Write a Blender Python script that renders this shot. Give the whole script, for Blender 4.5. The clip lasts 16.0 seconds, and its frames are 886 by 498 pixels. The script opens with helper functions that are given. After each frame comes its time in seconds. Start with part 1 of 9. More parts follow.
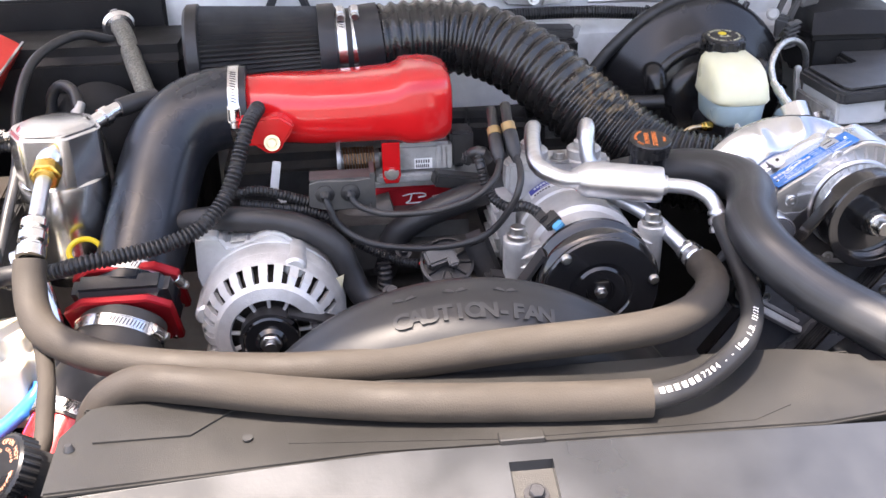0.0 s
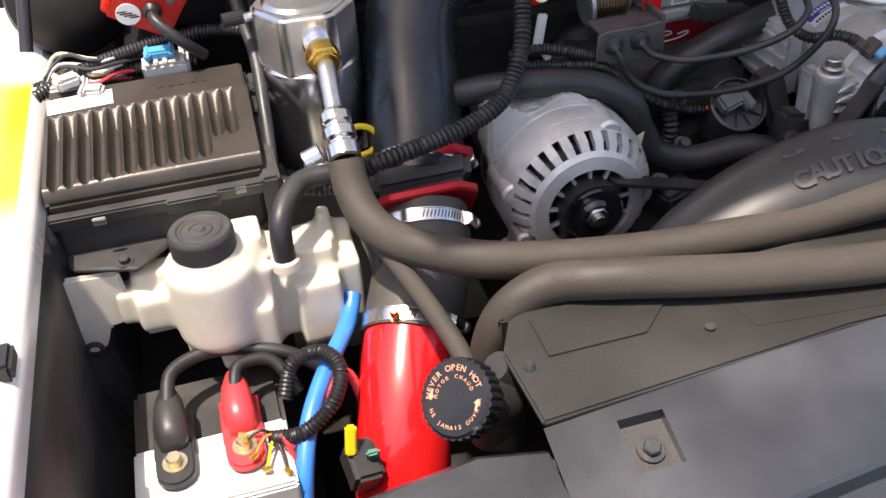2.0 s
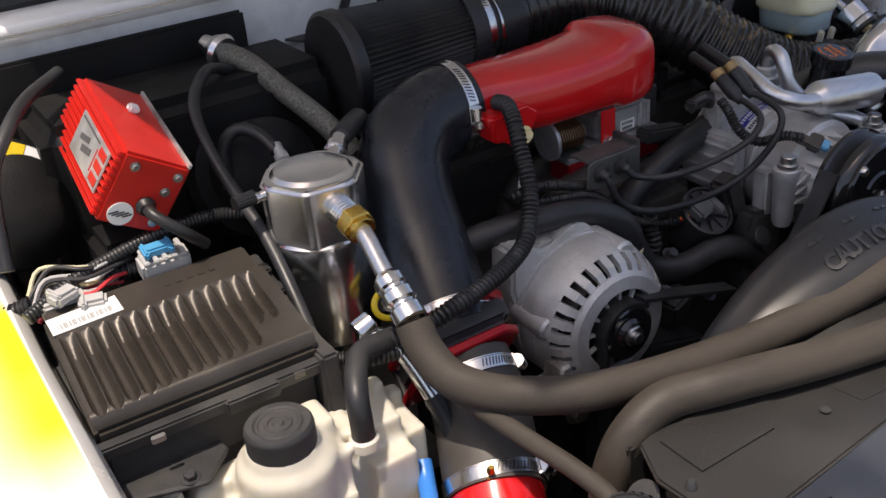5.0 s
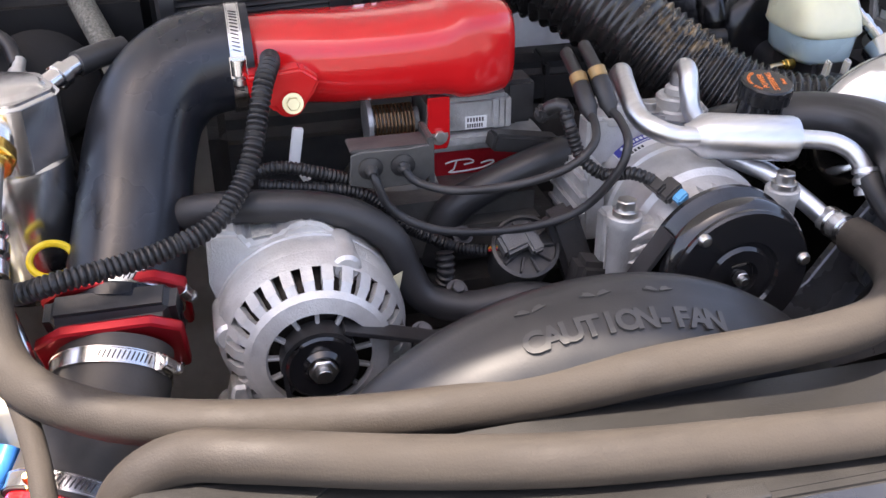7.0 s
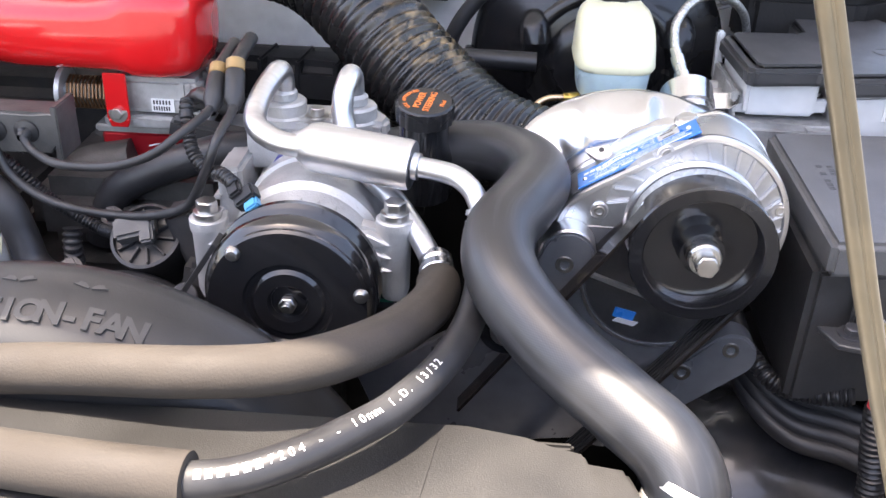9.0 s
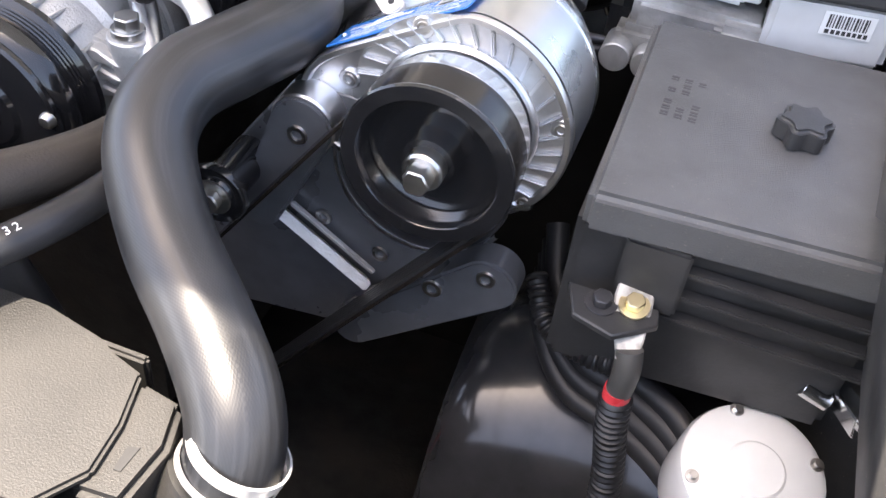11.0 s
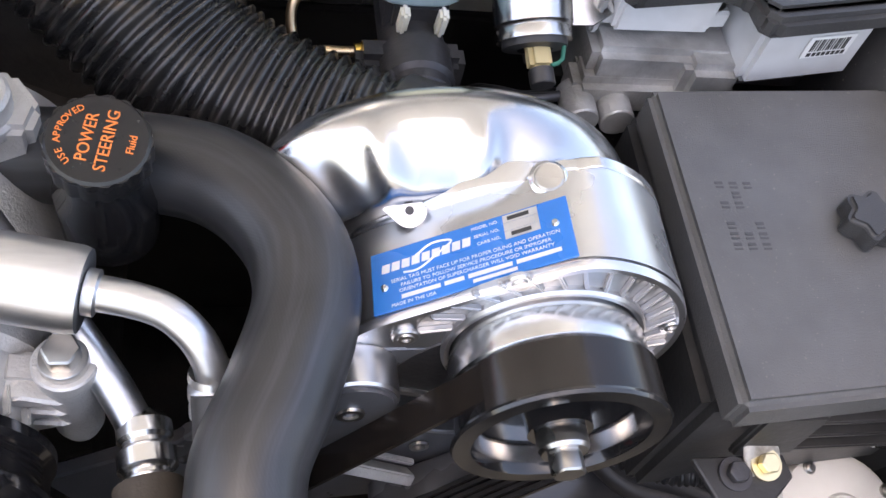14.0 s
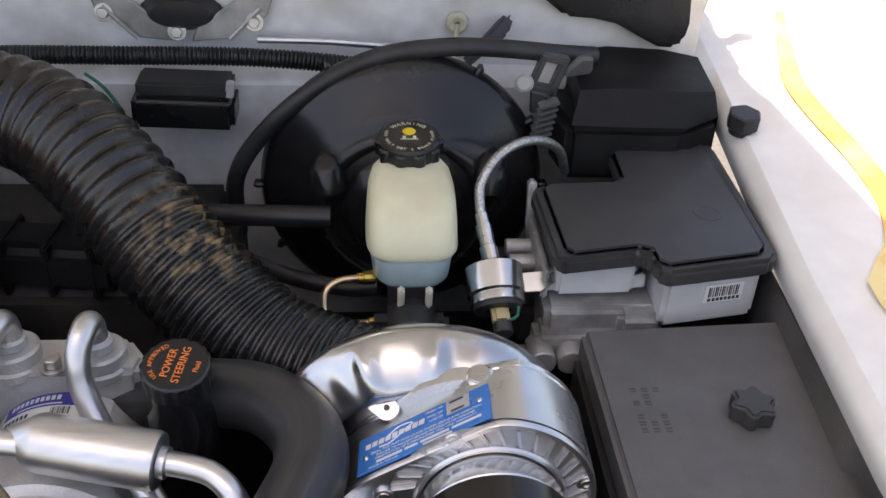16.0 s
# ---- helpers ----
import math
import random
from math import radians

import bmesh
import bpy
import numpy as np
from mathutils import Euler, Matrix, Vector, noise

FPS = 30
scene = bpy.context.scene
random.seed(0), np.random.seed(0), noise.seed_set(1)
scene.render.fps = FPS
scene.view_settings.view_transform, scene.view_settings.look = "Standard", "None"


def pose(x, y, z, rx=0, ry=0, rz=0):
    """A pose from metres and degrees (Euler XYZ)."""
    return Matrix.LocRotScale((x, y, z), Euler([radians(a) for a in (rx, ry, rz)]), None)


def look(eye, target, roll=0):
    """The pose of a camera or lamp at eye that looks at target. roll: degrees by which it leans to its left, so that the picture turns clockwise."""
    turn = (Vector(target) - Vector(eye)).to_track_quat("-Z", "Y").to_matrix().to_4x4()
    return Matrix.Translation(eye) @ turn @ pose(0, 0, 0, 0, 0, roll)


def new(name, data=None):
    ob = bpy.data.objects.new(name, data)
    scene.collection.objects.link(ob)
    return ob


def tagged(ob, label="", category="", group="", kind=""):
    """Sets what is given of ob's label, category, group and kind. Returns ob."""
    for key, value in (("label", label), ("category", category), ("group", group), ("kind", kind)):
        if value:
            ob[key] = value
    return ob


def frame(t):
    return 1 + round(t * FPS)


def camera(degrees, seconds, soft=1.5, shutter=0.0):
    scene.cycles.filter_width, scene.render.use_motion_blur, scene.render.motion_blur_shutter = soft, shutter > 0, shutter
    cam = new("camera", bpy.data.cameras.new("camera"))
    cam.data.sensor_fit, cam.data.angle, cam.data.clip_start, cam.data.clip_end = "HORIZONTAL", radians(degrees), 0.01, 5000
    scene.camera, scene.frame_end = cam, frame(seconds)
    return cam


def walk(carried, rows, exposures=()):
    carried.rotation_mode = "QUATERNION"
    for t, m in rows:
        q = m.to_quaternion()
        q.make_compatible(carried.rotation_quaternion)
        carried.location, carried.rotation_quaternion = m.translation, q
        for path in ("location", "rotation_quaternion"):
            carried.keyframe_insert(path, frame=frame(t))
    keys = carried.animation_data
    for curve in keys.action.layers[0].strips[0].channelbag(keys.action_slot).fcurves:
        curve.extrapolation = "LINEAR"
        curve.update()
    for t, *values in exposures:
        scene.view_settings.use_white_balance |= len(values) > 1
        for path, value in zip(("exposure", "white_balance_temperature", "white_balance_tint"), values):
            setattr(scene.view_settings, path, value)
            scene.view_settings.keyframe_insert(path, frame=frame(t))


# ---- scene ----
cam = camera(48.8, 16.0)

PATH = [
    (0, (0.065, -0.025, 1.516), (0.248, 1.764, 0.642), -1.1),
    (0.5, (-0.028, -0.048, 1.524), (0.163, 1.675, 0.526), -0.4),
    (1, (-0.109, -0.015, 1.51), (0.039, 1.677, 0.455), -0.5),
    (1.5, (-0.232, 0.084, 1.507), (-0.043, 1.724, 0.379), -2.3),
    (2, (-0.365, 0.158, 1.531), (0.009, 1.718, 0.338), -4.2),
    (2.5, (-0.525, 0.211, 1.542), (0.136, 1.694, 0.374), -4.8),
    (3, (-0.629, 0.267, 1.542), (0.221, 1.747, 0.498), -5.8),
    (3.2, (-0.647, 0.293, 1.541), (0.252, 1.784, 0.557), -4.9),
    (5.3, (-0.593, 0.277, 1.535), (0.315, 1.781, 0.579), -5.2),
    (5.5, (-0.555, 0.236, 1.536), (0.33, 1.751, 0.577), -4.8),
    (6, (-0.389, 0.117, 1.503), (0.341, 1.722, 0.559), -4.0),
    (6.5, (-0.229, 0.109, 1.472), (0.364, 1.757, 0.506), -1.9),
    (7, (-0.09, 0.239, 1.442), (0.33, 1.935, 0.469), -0.3),
    (7.5, (0.008, 0.336, 1.43), (0.256, 2.049, 0.428), -0.2),
    (8, (0.109, 0.331, 1.416), (0.224, 2.08, 0.452), 0.5),
    (8.5, (0.29, 0.242, 1.411), (0.273, 2.019, 0.494), 0.6),
    (9, (0.472, 0.239, 1.408), (0.384, 2.002, 0.467), 1.9),
    (9.5, (0.618, 0.288, 1.419), (0.375, 1.987, 0.393), 3.1),
    (10, (0.755, 0.326, 1.413), (0.264, 1.923, 0.314), 4.3),
    (10.2, (0.829, 0.341, 1.403), (0.216, 1.87, 0.268), 4.7),
    (12.3, (0.581, 0.664, 1.468), (0.762, 1.828, -0.148), 21.1),
    (12.5, (0.564, 0.686, 1.472), (0.773, 1.812, -0.168), 21.4),
    (13, (0.509, 0.715, 1.489), (0.852, 1.753, -0.186), 21.0),
    (13.5, (0.486, 0.723, 1.498), (0.881, 1.779, -0.155), 19.5),
    (14, (0.47, 0.71, 1.497), (0.912, 1.792, -0.126), 18.5),
    (14.5, (0.455, 0.694, 1.506), (0.941, 1.821, -0.073), 16.3),
    (15, (0.458, 0.673, 1.548), (0.945, 2.007, 0.14), 10.9),
    (15.5, (0.491, 0.606, 1.581), (0.881, 2.175, 0.405), 6.7),
    (16, (0.547, 0.479, 1.589), (0.707, 2.132, 0.475), 2.8),
]
walk(cam, [(t, look(eye, target, roll)) for t, eye, target, roll in PATH], [(0.0, 2.36, 7400, 18), (1.0, 2.16, 7400, 18), (1.5, 1.60, 7400, 17), (2.0, 1.25, 7400, 16), (2.5, 1.10, 7400, 16), (3.0, 0.60, 7500, 15), (5.5, 0.42, 7400, 16), (6.0, 1.28, 7400, 16), (6.5, 1.78, 7350, 18), (7.0, 2.02, 7350, 18), (8.0, 2.58, 7350, 18), (8.5, 2.60, 7350, 18), (9.0, 2.72, 7400, 16), (10.0, 2.90, 7400, 14), (12.5, 2.10, 7800, 14), (13.0, 2.25, 7800, 14), (14.5, 2.30, 7900, 15), (15.5, 1.80, 8100, 15), (16.0, 1.35, 8200, 15)])

# ---- world, sun and hood shade ----
world = bpy.data.worlds.new("sky")
scene.world = world
world.use_nodes = True
nt = world.node_tree
sky = nt.nodes.new("ShaderNodeTexSky")
sky.sky_type = "NISHITA"
sky.sun_disc = False
sky.air_density, sky.dust_density, sky.ozone_density = 0.8, 2.5, 0.6
SUN_TO = Vector((-0.24, -0.13, 1.0)).normalized()
sky.sun_elevation = math.asin(SUN_TO.z)
sky.sun_rotation = math.atan2(SUN_TO.x, SUN_TO.y)
nt.nodes["Background"].inputs["Strength"].default_value = 0.15
nt.links.new(sky.outputs[0], nt.nodes["Background"].inputs["Color"])
sun = new("sun", bpy.data.lights.new("sun", "SUN"))
sun.data.energy = 3.3
sun.data.angle = radians(0.6)
sun.data.color = (1.0, 0.965, 0.91)
sun.rotation_mode = "QUATERNION"
sun.rotation_quaternion = SUN_TO.to_track_quat("Z", "Y")


# ---- materials ----
def mat(name, color, rough=0.5, metal=0.0, vary=0.12, scale=40.0, bump=0.0, bump_scale=300.0, coat=0.0,
        second=None, second_at=0.6, second_scale=14.0, spec=0.5, transmission=0.0, sss=0.0, dust=0.0, streak=None):
    """A surface with grain and stains at two scales. second: colour of its blotches, dirt on most."""
    m = bpy.data.materials.new(name)
    m.use_nodes = True
    t = m.node_tree
    b = t.nodes["Principled BSDF"]
    n, ln = t.nodes.new, t.links.new
    co = n("ShaderNodeTexCoord")
    mp = n("ShaderNodeMapping")
    ln(co.outputs["Object"], mp.inputs["Vector"])
    if streak:
        mp.inputs["Scale"].default_value = streak
    n1 = n("ShaderNodeTexNoise")
    n1.inputs["Scale"].default_value = scale
    n1.inputs["Detail"].default_value = 6
    ln(mp.outputs[0], n1.inputs["Vector"])
    n2 = n("ShaderNodeTexNoise")
    n2.inputs["Scale"].default_value = second_scale
    n2.inputs["Detail"].default_value = 4
    ln(mp.outputs[0], n2.inputs["Vector"])
    r1 = n("ShaderNodeMapRange")
    r1.inputs["From Min"].default_value, r1.inputs["From Max"].default_value = 0.3, 0.7
    r1.inputs["To Min"].default_value, r1.inputs["To Max"].default_value = 1 - vary, 1 + vary
    ln(n1.outputs["Fac"], r1.inputs["Value"])
    mul = n("ShaderNodeVectorMath")
    mul.operation = "SCALE"
    mul.inputs[0].default_value = color[:3]
    ln(r1.outputs[0], mul.inputs["Scale"])
    last = mul.outputs[0]
    if second:
        r2 = n("ShaderNodeMapRange")
        r2.inputs["From Min"].default_value, r2.inputs["From Max"].default_value = second_at - 0.1, second_at + 0.15
        ln(n2.outputs["Fac"], r2.inputs["Value"])
        mx = n("ShaderNodeMix")
        mx.data_type = "RGBA"
        ln(r2.outputs[0], mx.inputs["Factor"])
        ln(last, mx.inputs["A"])
        mx.inputs["B"].default_value = (*second[:3], 1)
        last = mx.outputs["Result"]
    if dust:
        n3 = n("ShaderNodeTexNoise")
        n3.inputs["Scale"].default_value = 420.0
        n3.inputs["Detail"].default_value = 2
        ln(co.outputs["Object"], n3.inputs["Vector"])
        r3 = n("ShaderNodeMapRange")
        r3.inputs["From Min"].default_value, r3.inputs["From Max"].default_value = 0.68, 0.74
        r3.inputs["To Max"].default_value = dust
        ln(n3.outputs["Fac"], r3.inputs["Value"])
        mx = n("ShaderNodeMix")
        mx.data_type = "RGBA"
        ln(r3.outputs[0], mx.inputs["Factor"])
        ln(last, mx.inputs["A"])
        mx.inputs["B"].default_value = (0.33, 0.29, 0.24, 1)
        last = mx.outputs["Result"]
    ln(last, b.inputs["Base Color"])
    rr = n("ShaderNodeMapRange")
    rr.inputs["From Min"].default_value, rr.inputs["From Max"].default_value = 0.3, 0.7
    rr.inputs["To Min"].default_value, rr.inputs["To Max"].default_value = max(0.02, rough * 0.78), min(1, rough * 1.25)
    ln(n2.outputs["Fac"], rr.inputs["Value"])
    ln(rr.outputs[0], b.inputs["Roughness"])
    b.inputs["Metallic"].default_value = metal
    b.inputs["Specular IOR Level"].default_value = spec
    b.inputs["Coat Weight"].default_value = coat
    b.inputs["Coat Roughness"].default_value = 0.06
    b.inputs["Transmission Weight"].default_value = transmission
    if sss:
        b.inputs["Subsurface Weight"].default_value = sss
        b.inputs["Subsurface Radius"].default_value = (0.02, 0.018, 0.012)
        b.inputs["Subsurface Scale"].default_value = 0.6
    if bump:
        nb = n("ShaderNodeTexNoise")
        nb.inputs["Scale"].default_value = bump_scale
        nb.inputs["Detail"].default_value = 4
        ln(mp.outputs[0], nb.inputs["Vector"])
        bp = n("ShaderNodeBump")
        bp.inputs["Strength"].default_value = min(1.0, bump)
        bp.inputs["Distance"].default_value = 0.0008
        ln(nb.outputs["Fac"], bp.inputs["Height"])
        ln(bp.outputs[0], b.inputs["Normal"])
    return m


M_BLACK = mat("black_plastic", (0.03, 0.03, 0.031), 0.4, vary=0.25, bump=0.25, second=(0.05, 0.048, 0.045), second_at=0.62)
M_BLACKM = mat("black_matte_plastic", (0.032, 0.032, 0.033), 0.6, vary=0.2, bump=0.5, second=(0.06, 0.056, 0.05), second_at=0.6, bump_scale=700)
# near-black base also stands in for deep shade at the back of the bay
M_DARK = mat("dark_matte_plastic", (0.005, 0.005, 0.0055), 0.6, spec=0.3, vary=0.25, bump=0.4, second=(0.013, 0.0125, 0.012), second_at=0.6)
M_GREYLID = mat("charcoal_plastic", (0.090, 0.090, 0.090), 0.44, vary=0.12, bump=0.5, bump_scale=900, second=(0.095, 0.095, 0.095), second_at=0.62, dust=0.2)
M_RUBBER = mat("black_rubber", (0.018, 0.018, 0.0195), 0.45, vary=0.25, bump=0.15, second=(0.042, 0.042, 0.043), second_at=0.6)
M_RADHOSE = mat("radiator_hose_rubber", (0.014, 0.0146, 0.0165), 0.42, spec=0.75, vary=0.2, bump=0.15, second=(0.034, 0.034, 0.035), second_at=0.6)
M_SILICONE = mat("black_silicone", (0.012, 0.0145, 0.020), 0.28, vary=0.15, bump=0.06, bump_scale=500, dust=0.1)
M_FOAM = mat("foam_sleeve", (0.038, 0.031, 0.0245), 0.72, spec=0.45, vary=0.14, bump=0.4, bump_scale=600, second=(0.050, 0.042, 0.034), second_at=0.5)
M_CONDUIT = mat("conduit_plastic", (0.014, 0.014, 0.015), 0.4, vary=0.2)
M_RED = mat("red_gloss_paint", (0.62, 0.012, 0.014), 0.2, vary=0.04, coat=0.6, second=(0.5, 0.01, 0.012), second_at=0.62, second_scale=10, spec=0.5, bump=0.03, bump_scale=120)
M_REDAN = mat("red_anodised", (0.45, 0.012, 0.02), 0.35, metal=0.4, vary=0.08)
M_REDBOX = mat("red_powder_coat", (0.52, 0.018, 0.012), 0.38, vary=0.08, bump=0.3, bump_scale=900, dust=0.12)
M_REDPL = mat("red_plastic", (0.66, 0.05, 0.06), 0.3, vary=0.08, sss=0.1)
M_POLISH = mat("polished_aluminium", (0.66, 0.665, 0.67), 0.2, metal=1.0, vary=0.08, scale=18, bump=0.14, bump_scale=30, second=(0.62, 0.62, 0.63), second_at=0.62, second_scale=22)
M_SCROLL = mat("hand_polished_aluminium", (0.58, 0.585, 0.59), 0.2, metal=1.0, vary=0.1, scale=18, bump=0.16, bump_scale=26, second=(0.42, 0.42, 0.43), second_at=0.6, second_scale=20)
M_GEAR = mat("machined_aluminium", (0.68, 0.685, 0.69), 0.3, metal=1.0, vary=0.08, scale=14, bump=0.12, bump_scale=40, second=(0.62, 0.62, 0.63), second_at=0.6, second_scale=16)
M_CLAMP = mat("pale_zinc", (0.72, 0.71, 0.68), 0.42, metal=0.45, vary=0.1)
M_SATIN = mat("satin_alloy", (0.68, 0.68, 0.69), 0.32, metal=1.0, vary=0.08, second=(0.66, 0.65, 0.64), second_at=0.62)
M_CAN = mat("polished_can", (0.76, 0.765, 0.77), 0.2, metal=1.0, vary=0.08, second=(0.64, 0.63, 0.62), second_at=0.62, bump=0.06, bump_scale=60)
M_CHROME = mat("bright_steel", (0.72, 0.72, 0.72), 0.2, metal=1.0, vary=0.08, second=(0.6, 0.58, 0.55), second_at=0.66)
M_PIPE = mat("aluminium_pipe", (0.66, 0.665, 0.68), 0.36, metal=1.0, vary=0.08, second=(0.62, 0.62, 0.62), second_at=0.62, streak=(1, 6, 1))
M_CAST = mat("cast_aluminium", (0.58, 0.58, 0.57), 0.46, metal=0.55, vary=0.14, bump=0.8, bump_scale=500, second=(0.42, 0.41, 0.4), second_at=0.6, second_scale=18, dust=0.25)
M_CAST2 = mat("dull_cast_alloy", (0.5, 0.5, 0.49), 0.46, metal=0.6, vary=0.2, bump=0.8, bump_scale=420, second=(0.25, 0.24, 0.22), second_at=0.58, second_scale=22)
M_STEEL = mat("zinc_steel", (0.55, 0.54, 0.52), 0.32, metal=1.0, vary=0.14, second=(0.33, 0.3, 0.26), second_at=0.62)
M_BRASS = mat("gold_brass", (0.78, 0.5, 0.12), 0.25, metal=1.0, vary=0.1, second=(0.5, 0.32, 0.1), second_at=0.62)
M_YZINC = mat("yellow_zinc", (0.74, 0.64, 0.40), 0.28, metal=1.0, vary=0.1, second=(0.55, 0.47, 0.3), second_at=0.62)
M_COPPER = mat("copper_line", (0.62, 0.47, 0.30), 0.3, metal=1.0, vary=0.15)
M_DKSTEEL = mat("dark_metal", (0.06, 0.06, 0.065), 0.4, metal=0.6, vary=0.25, bump=0.4, second=(0.1, 0.095, 0.09), second_at=0.6)
M_ANOD = mat("black_anodised_plate", (0.15, 0.155, 0.168), 0.3, metal=0.5, vary=0.15, bump=0.05)
M_GLOSSBLK = mat("gloss_black_paint", (0.012, 0.012, 0.013), 0.13, vary=0.15, coat=0.5, second=(0.03, 0.03, 0.03), second_at=0.68)
M_BOOSTER = mat("booster_enamel", (0.011, 0.011, 0.012), 0.24, vary=0.15, second=(0.022, 0.021, 0.02), second_at=0.6, bump=0.05)
M_ENGINE = mat("engine_block", (0.025, 0.024, 0.023), 0.65, metal=0.2, vary=0.4, bump=0.9, bump_scale=160, second=(0.06, 0.05, 0.042), second_at=0.58)
M_TANK = mat("milky_polymer", (0.64, 0.61, 0.52), 0.38, vary=0.06, sss=0.5, second=(0.54, 0.51, 0.42), second_at=0.6, second_scale=9, bump=0.1)
M_TANKY = mat("yellowed_polymer", (0.72, 0.7, 0.5), 0.35, vary=0.06, sss=0.4, second=(0.62, 0.58, 0.4), second_at=0.6)
M_TANKB = mat("bluish_polymer", (0.45, 0.58, 0.6), 0.32, vary=0.06, sss=0.3)
M_WHITE = mat("white_car_paint", (0.78, 0.78, 0.76), 0.22, vary=0.04, coat=0.4, second=(0.68, 0.66, 0.62), second_at=0.62, second_scale=8)
M_WHITEDIRT = mat("dusty_white_paint", (0.82, 0.82, 0.80), 0.34, vary=0.08, second=(0.58, 0.56, 0.52), second_at=0.6, second_scale=12)
M_WHITEPL = mat("white_plastic", (0.62, 0.63, 0.63), 0.4, vary=0.06, second=(0.5, 0.5, 0.49), second_at=0.6)
M_LABEL = mat("white_label", (0.8, 0.8, 0.78), 0.45, vary=0.03)
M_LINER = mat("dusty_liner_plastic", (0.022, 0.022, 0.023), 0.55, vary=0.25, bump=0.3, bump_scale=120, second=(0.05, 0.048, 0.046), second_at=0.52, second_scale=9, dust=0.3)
M_ABSLID = mat("black_lid_plastic", (0.034, 0.034, 0.035), 0.40, vary=0.12, bump=0.4, bump_scale=900, second=(0.046, 0.045, 0.044), second_at=0.6)
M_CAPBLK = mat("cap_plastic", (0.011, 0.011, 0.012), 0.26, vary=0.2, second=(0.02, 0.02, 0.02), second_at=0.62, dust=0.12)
M_INK = mat("black_ink", (0.03, 0.03, 0.03), 0.6, vary=0.05)
M_BLUETAG = mat("blue_anodised_plate", (0.012, 0.17, 0.55), 0.28, vary=0.07, spec=0.6)
M_BLUEL = mat("violet_label", (0.03, 0.035, 0.3), 0.4, vary=0.05)
M_SILVERINK = mat("silver_ink", (0.75, 0.77, 0.8), 0.35, metal=0.3, vary=0.05)
M_ORANGE = mat("orange_print", (0.85, 0.22, 0.05), 0.5, vary=0.06)
M_PEACH = mat("faded_orange_print", (0.75, 0.33, 0.2), 0.55, vary=0.1)
M_BLUEW = mat("blue_cable", (0.03, 0.2, 0.62), 0.35, vary=0.1)
M_BLUECL = mat("blue_clip", (0.06, 0.30, 0.52), 0.35, vary=0.08)
M_GREYPL = mat("light_grey_plastic", (0.42, 0.42, 0.41), 0.45, vary=0.1)
M_YELLOW = mat("yellow_plastic", (0.75, 0.55, 0.02), 0.35, vary=0.06)
M_TAN = mat("tan_sensor_plastic", (0.55, 0.45, 0.24), 0.45, vary=0.1)
M_GREEN = mat("green_wire", (0.02, 0.16, 0.11), 0.4, vary=0.1)
M_BAND = mat("radiator_cover_plastic", (0.018, 0.0172, 0.016), 0.5, spec=0.7, vary=0.1, bump=0.35, bump_scale=900, second=(0.031, 0.029, 0.026), second_at=0.6, second_scale=8)
# bluish blotches: dust, with patchy sky sheen put into the colour
M_PANEL = mat("grey_support_paint", (0.016, 0.018, 0.022), 0.32, spec=0.95, vary=0.1, second=(0.036, 0.040, 0.047), second_at=0.54, second_scale=9, bump=0.1, coat=0.3)
M_SHROUD = mat("shroud_plastic", (0.019, 0.019, 0.0195), 0.42, spec=0.55, vary=0.12, bump=0.12, bump_scale=500, second=(0.032, 0.031, 0.029), second_at=0.58)
M_FLEX = mat("flexible_duct", (0.0115, 0.011, 0.011), 0.26, spec=0.65, vary=0.2, bump=0.1, second=(0.024, 0.021, 0.018), second_at=0.64, second_scale=34, dust=0.15)
# dappled sun on the rib crests, painted as brown speckles on one stretch
nt = M_FLEX.node_tree
bs = next(q for q in nt.nodes if q.type == "BSDF_PRINCIPLED")
src = bs.inputs["Base Color"].links[0].from_socket
geo, dist, fall, spk, thr, both, mixc = [nt.nodes.new("ShaderNode" + q) for q in ("NewGeometry", "VectorMath", "MapRange", "TexNoise", "MapRange", "Math", "Mix")]
dist.operation, dist.inputs[1].default_value = "DISTANCE", (0.408, 1.160, 1.150)
fall.inputs["From Min"].default_value, fall.inputs["From Max"].default_value, fall.inputs["To Min"].default_value, fall.inputs["To Max"].default_value = 0.015, 0.062, 1.0, 0.0
spk.inputs["Scale"].default_value, spk.inputs["Detail"].default_value = 75.0, 4
thr.inputs["From Min"].default_value, thr.inputs["From Max"].default_value = 0.46, 0.66
both.operation = "MULTIPLY"
mixc.data_type = "RGBA"
mixc.inputs["B"].default_value = (0.30, 0.205, 0.105, 1)
nt.links.new(geo.outputs["Position"], dist.inputs[0])
nt.links.new(geo.outputs["Position"], spk.inputs["Vector"])
nt.links.new(dist.outputs["Value"], fall.inputs["Value"])
nt.links.new(spk.outputs["Fac"], thr.inputs["Value"])
nt.links.new(fall.outputs[0], both.inputs[0])
nt.links.new(thr.outputs[0], both.inputs[1])
nt.links.new(both.outputs[0], mixc.inputs["Factor"])
nt.links.new(src, mixc.inputs["A"])
nt.links.new(mixc.outputs["Result"], bs.inputs["Base Color"])
M_BRAID = mat("steel_braid", (0.5, 0.5, 0.48), 0.36, metal=0.9, vary=0.45, scale=420, bump=0.9, bump_scale=500)
M_DKBRAID = mat("dull_braid", (0.16, 0.155, 0.13), 0.6, metal=0.3, vary=0.5, scale=380, bump=0.9, bump_scale=450)
M_ASPHALT = mat("asphalt", (0.14, 0.135, 0.13), 0.9, vary=0.3, scale=60, bump=0.8, second=(0.19, 0.185, 0.175), second_at=0.55, second_scale=0.8)
M_COIL = mat("spring_coil", (0.22, 0.12, 0.06), 0.45, metal=0.8, vary=0.2)
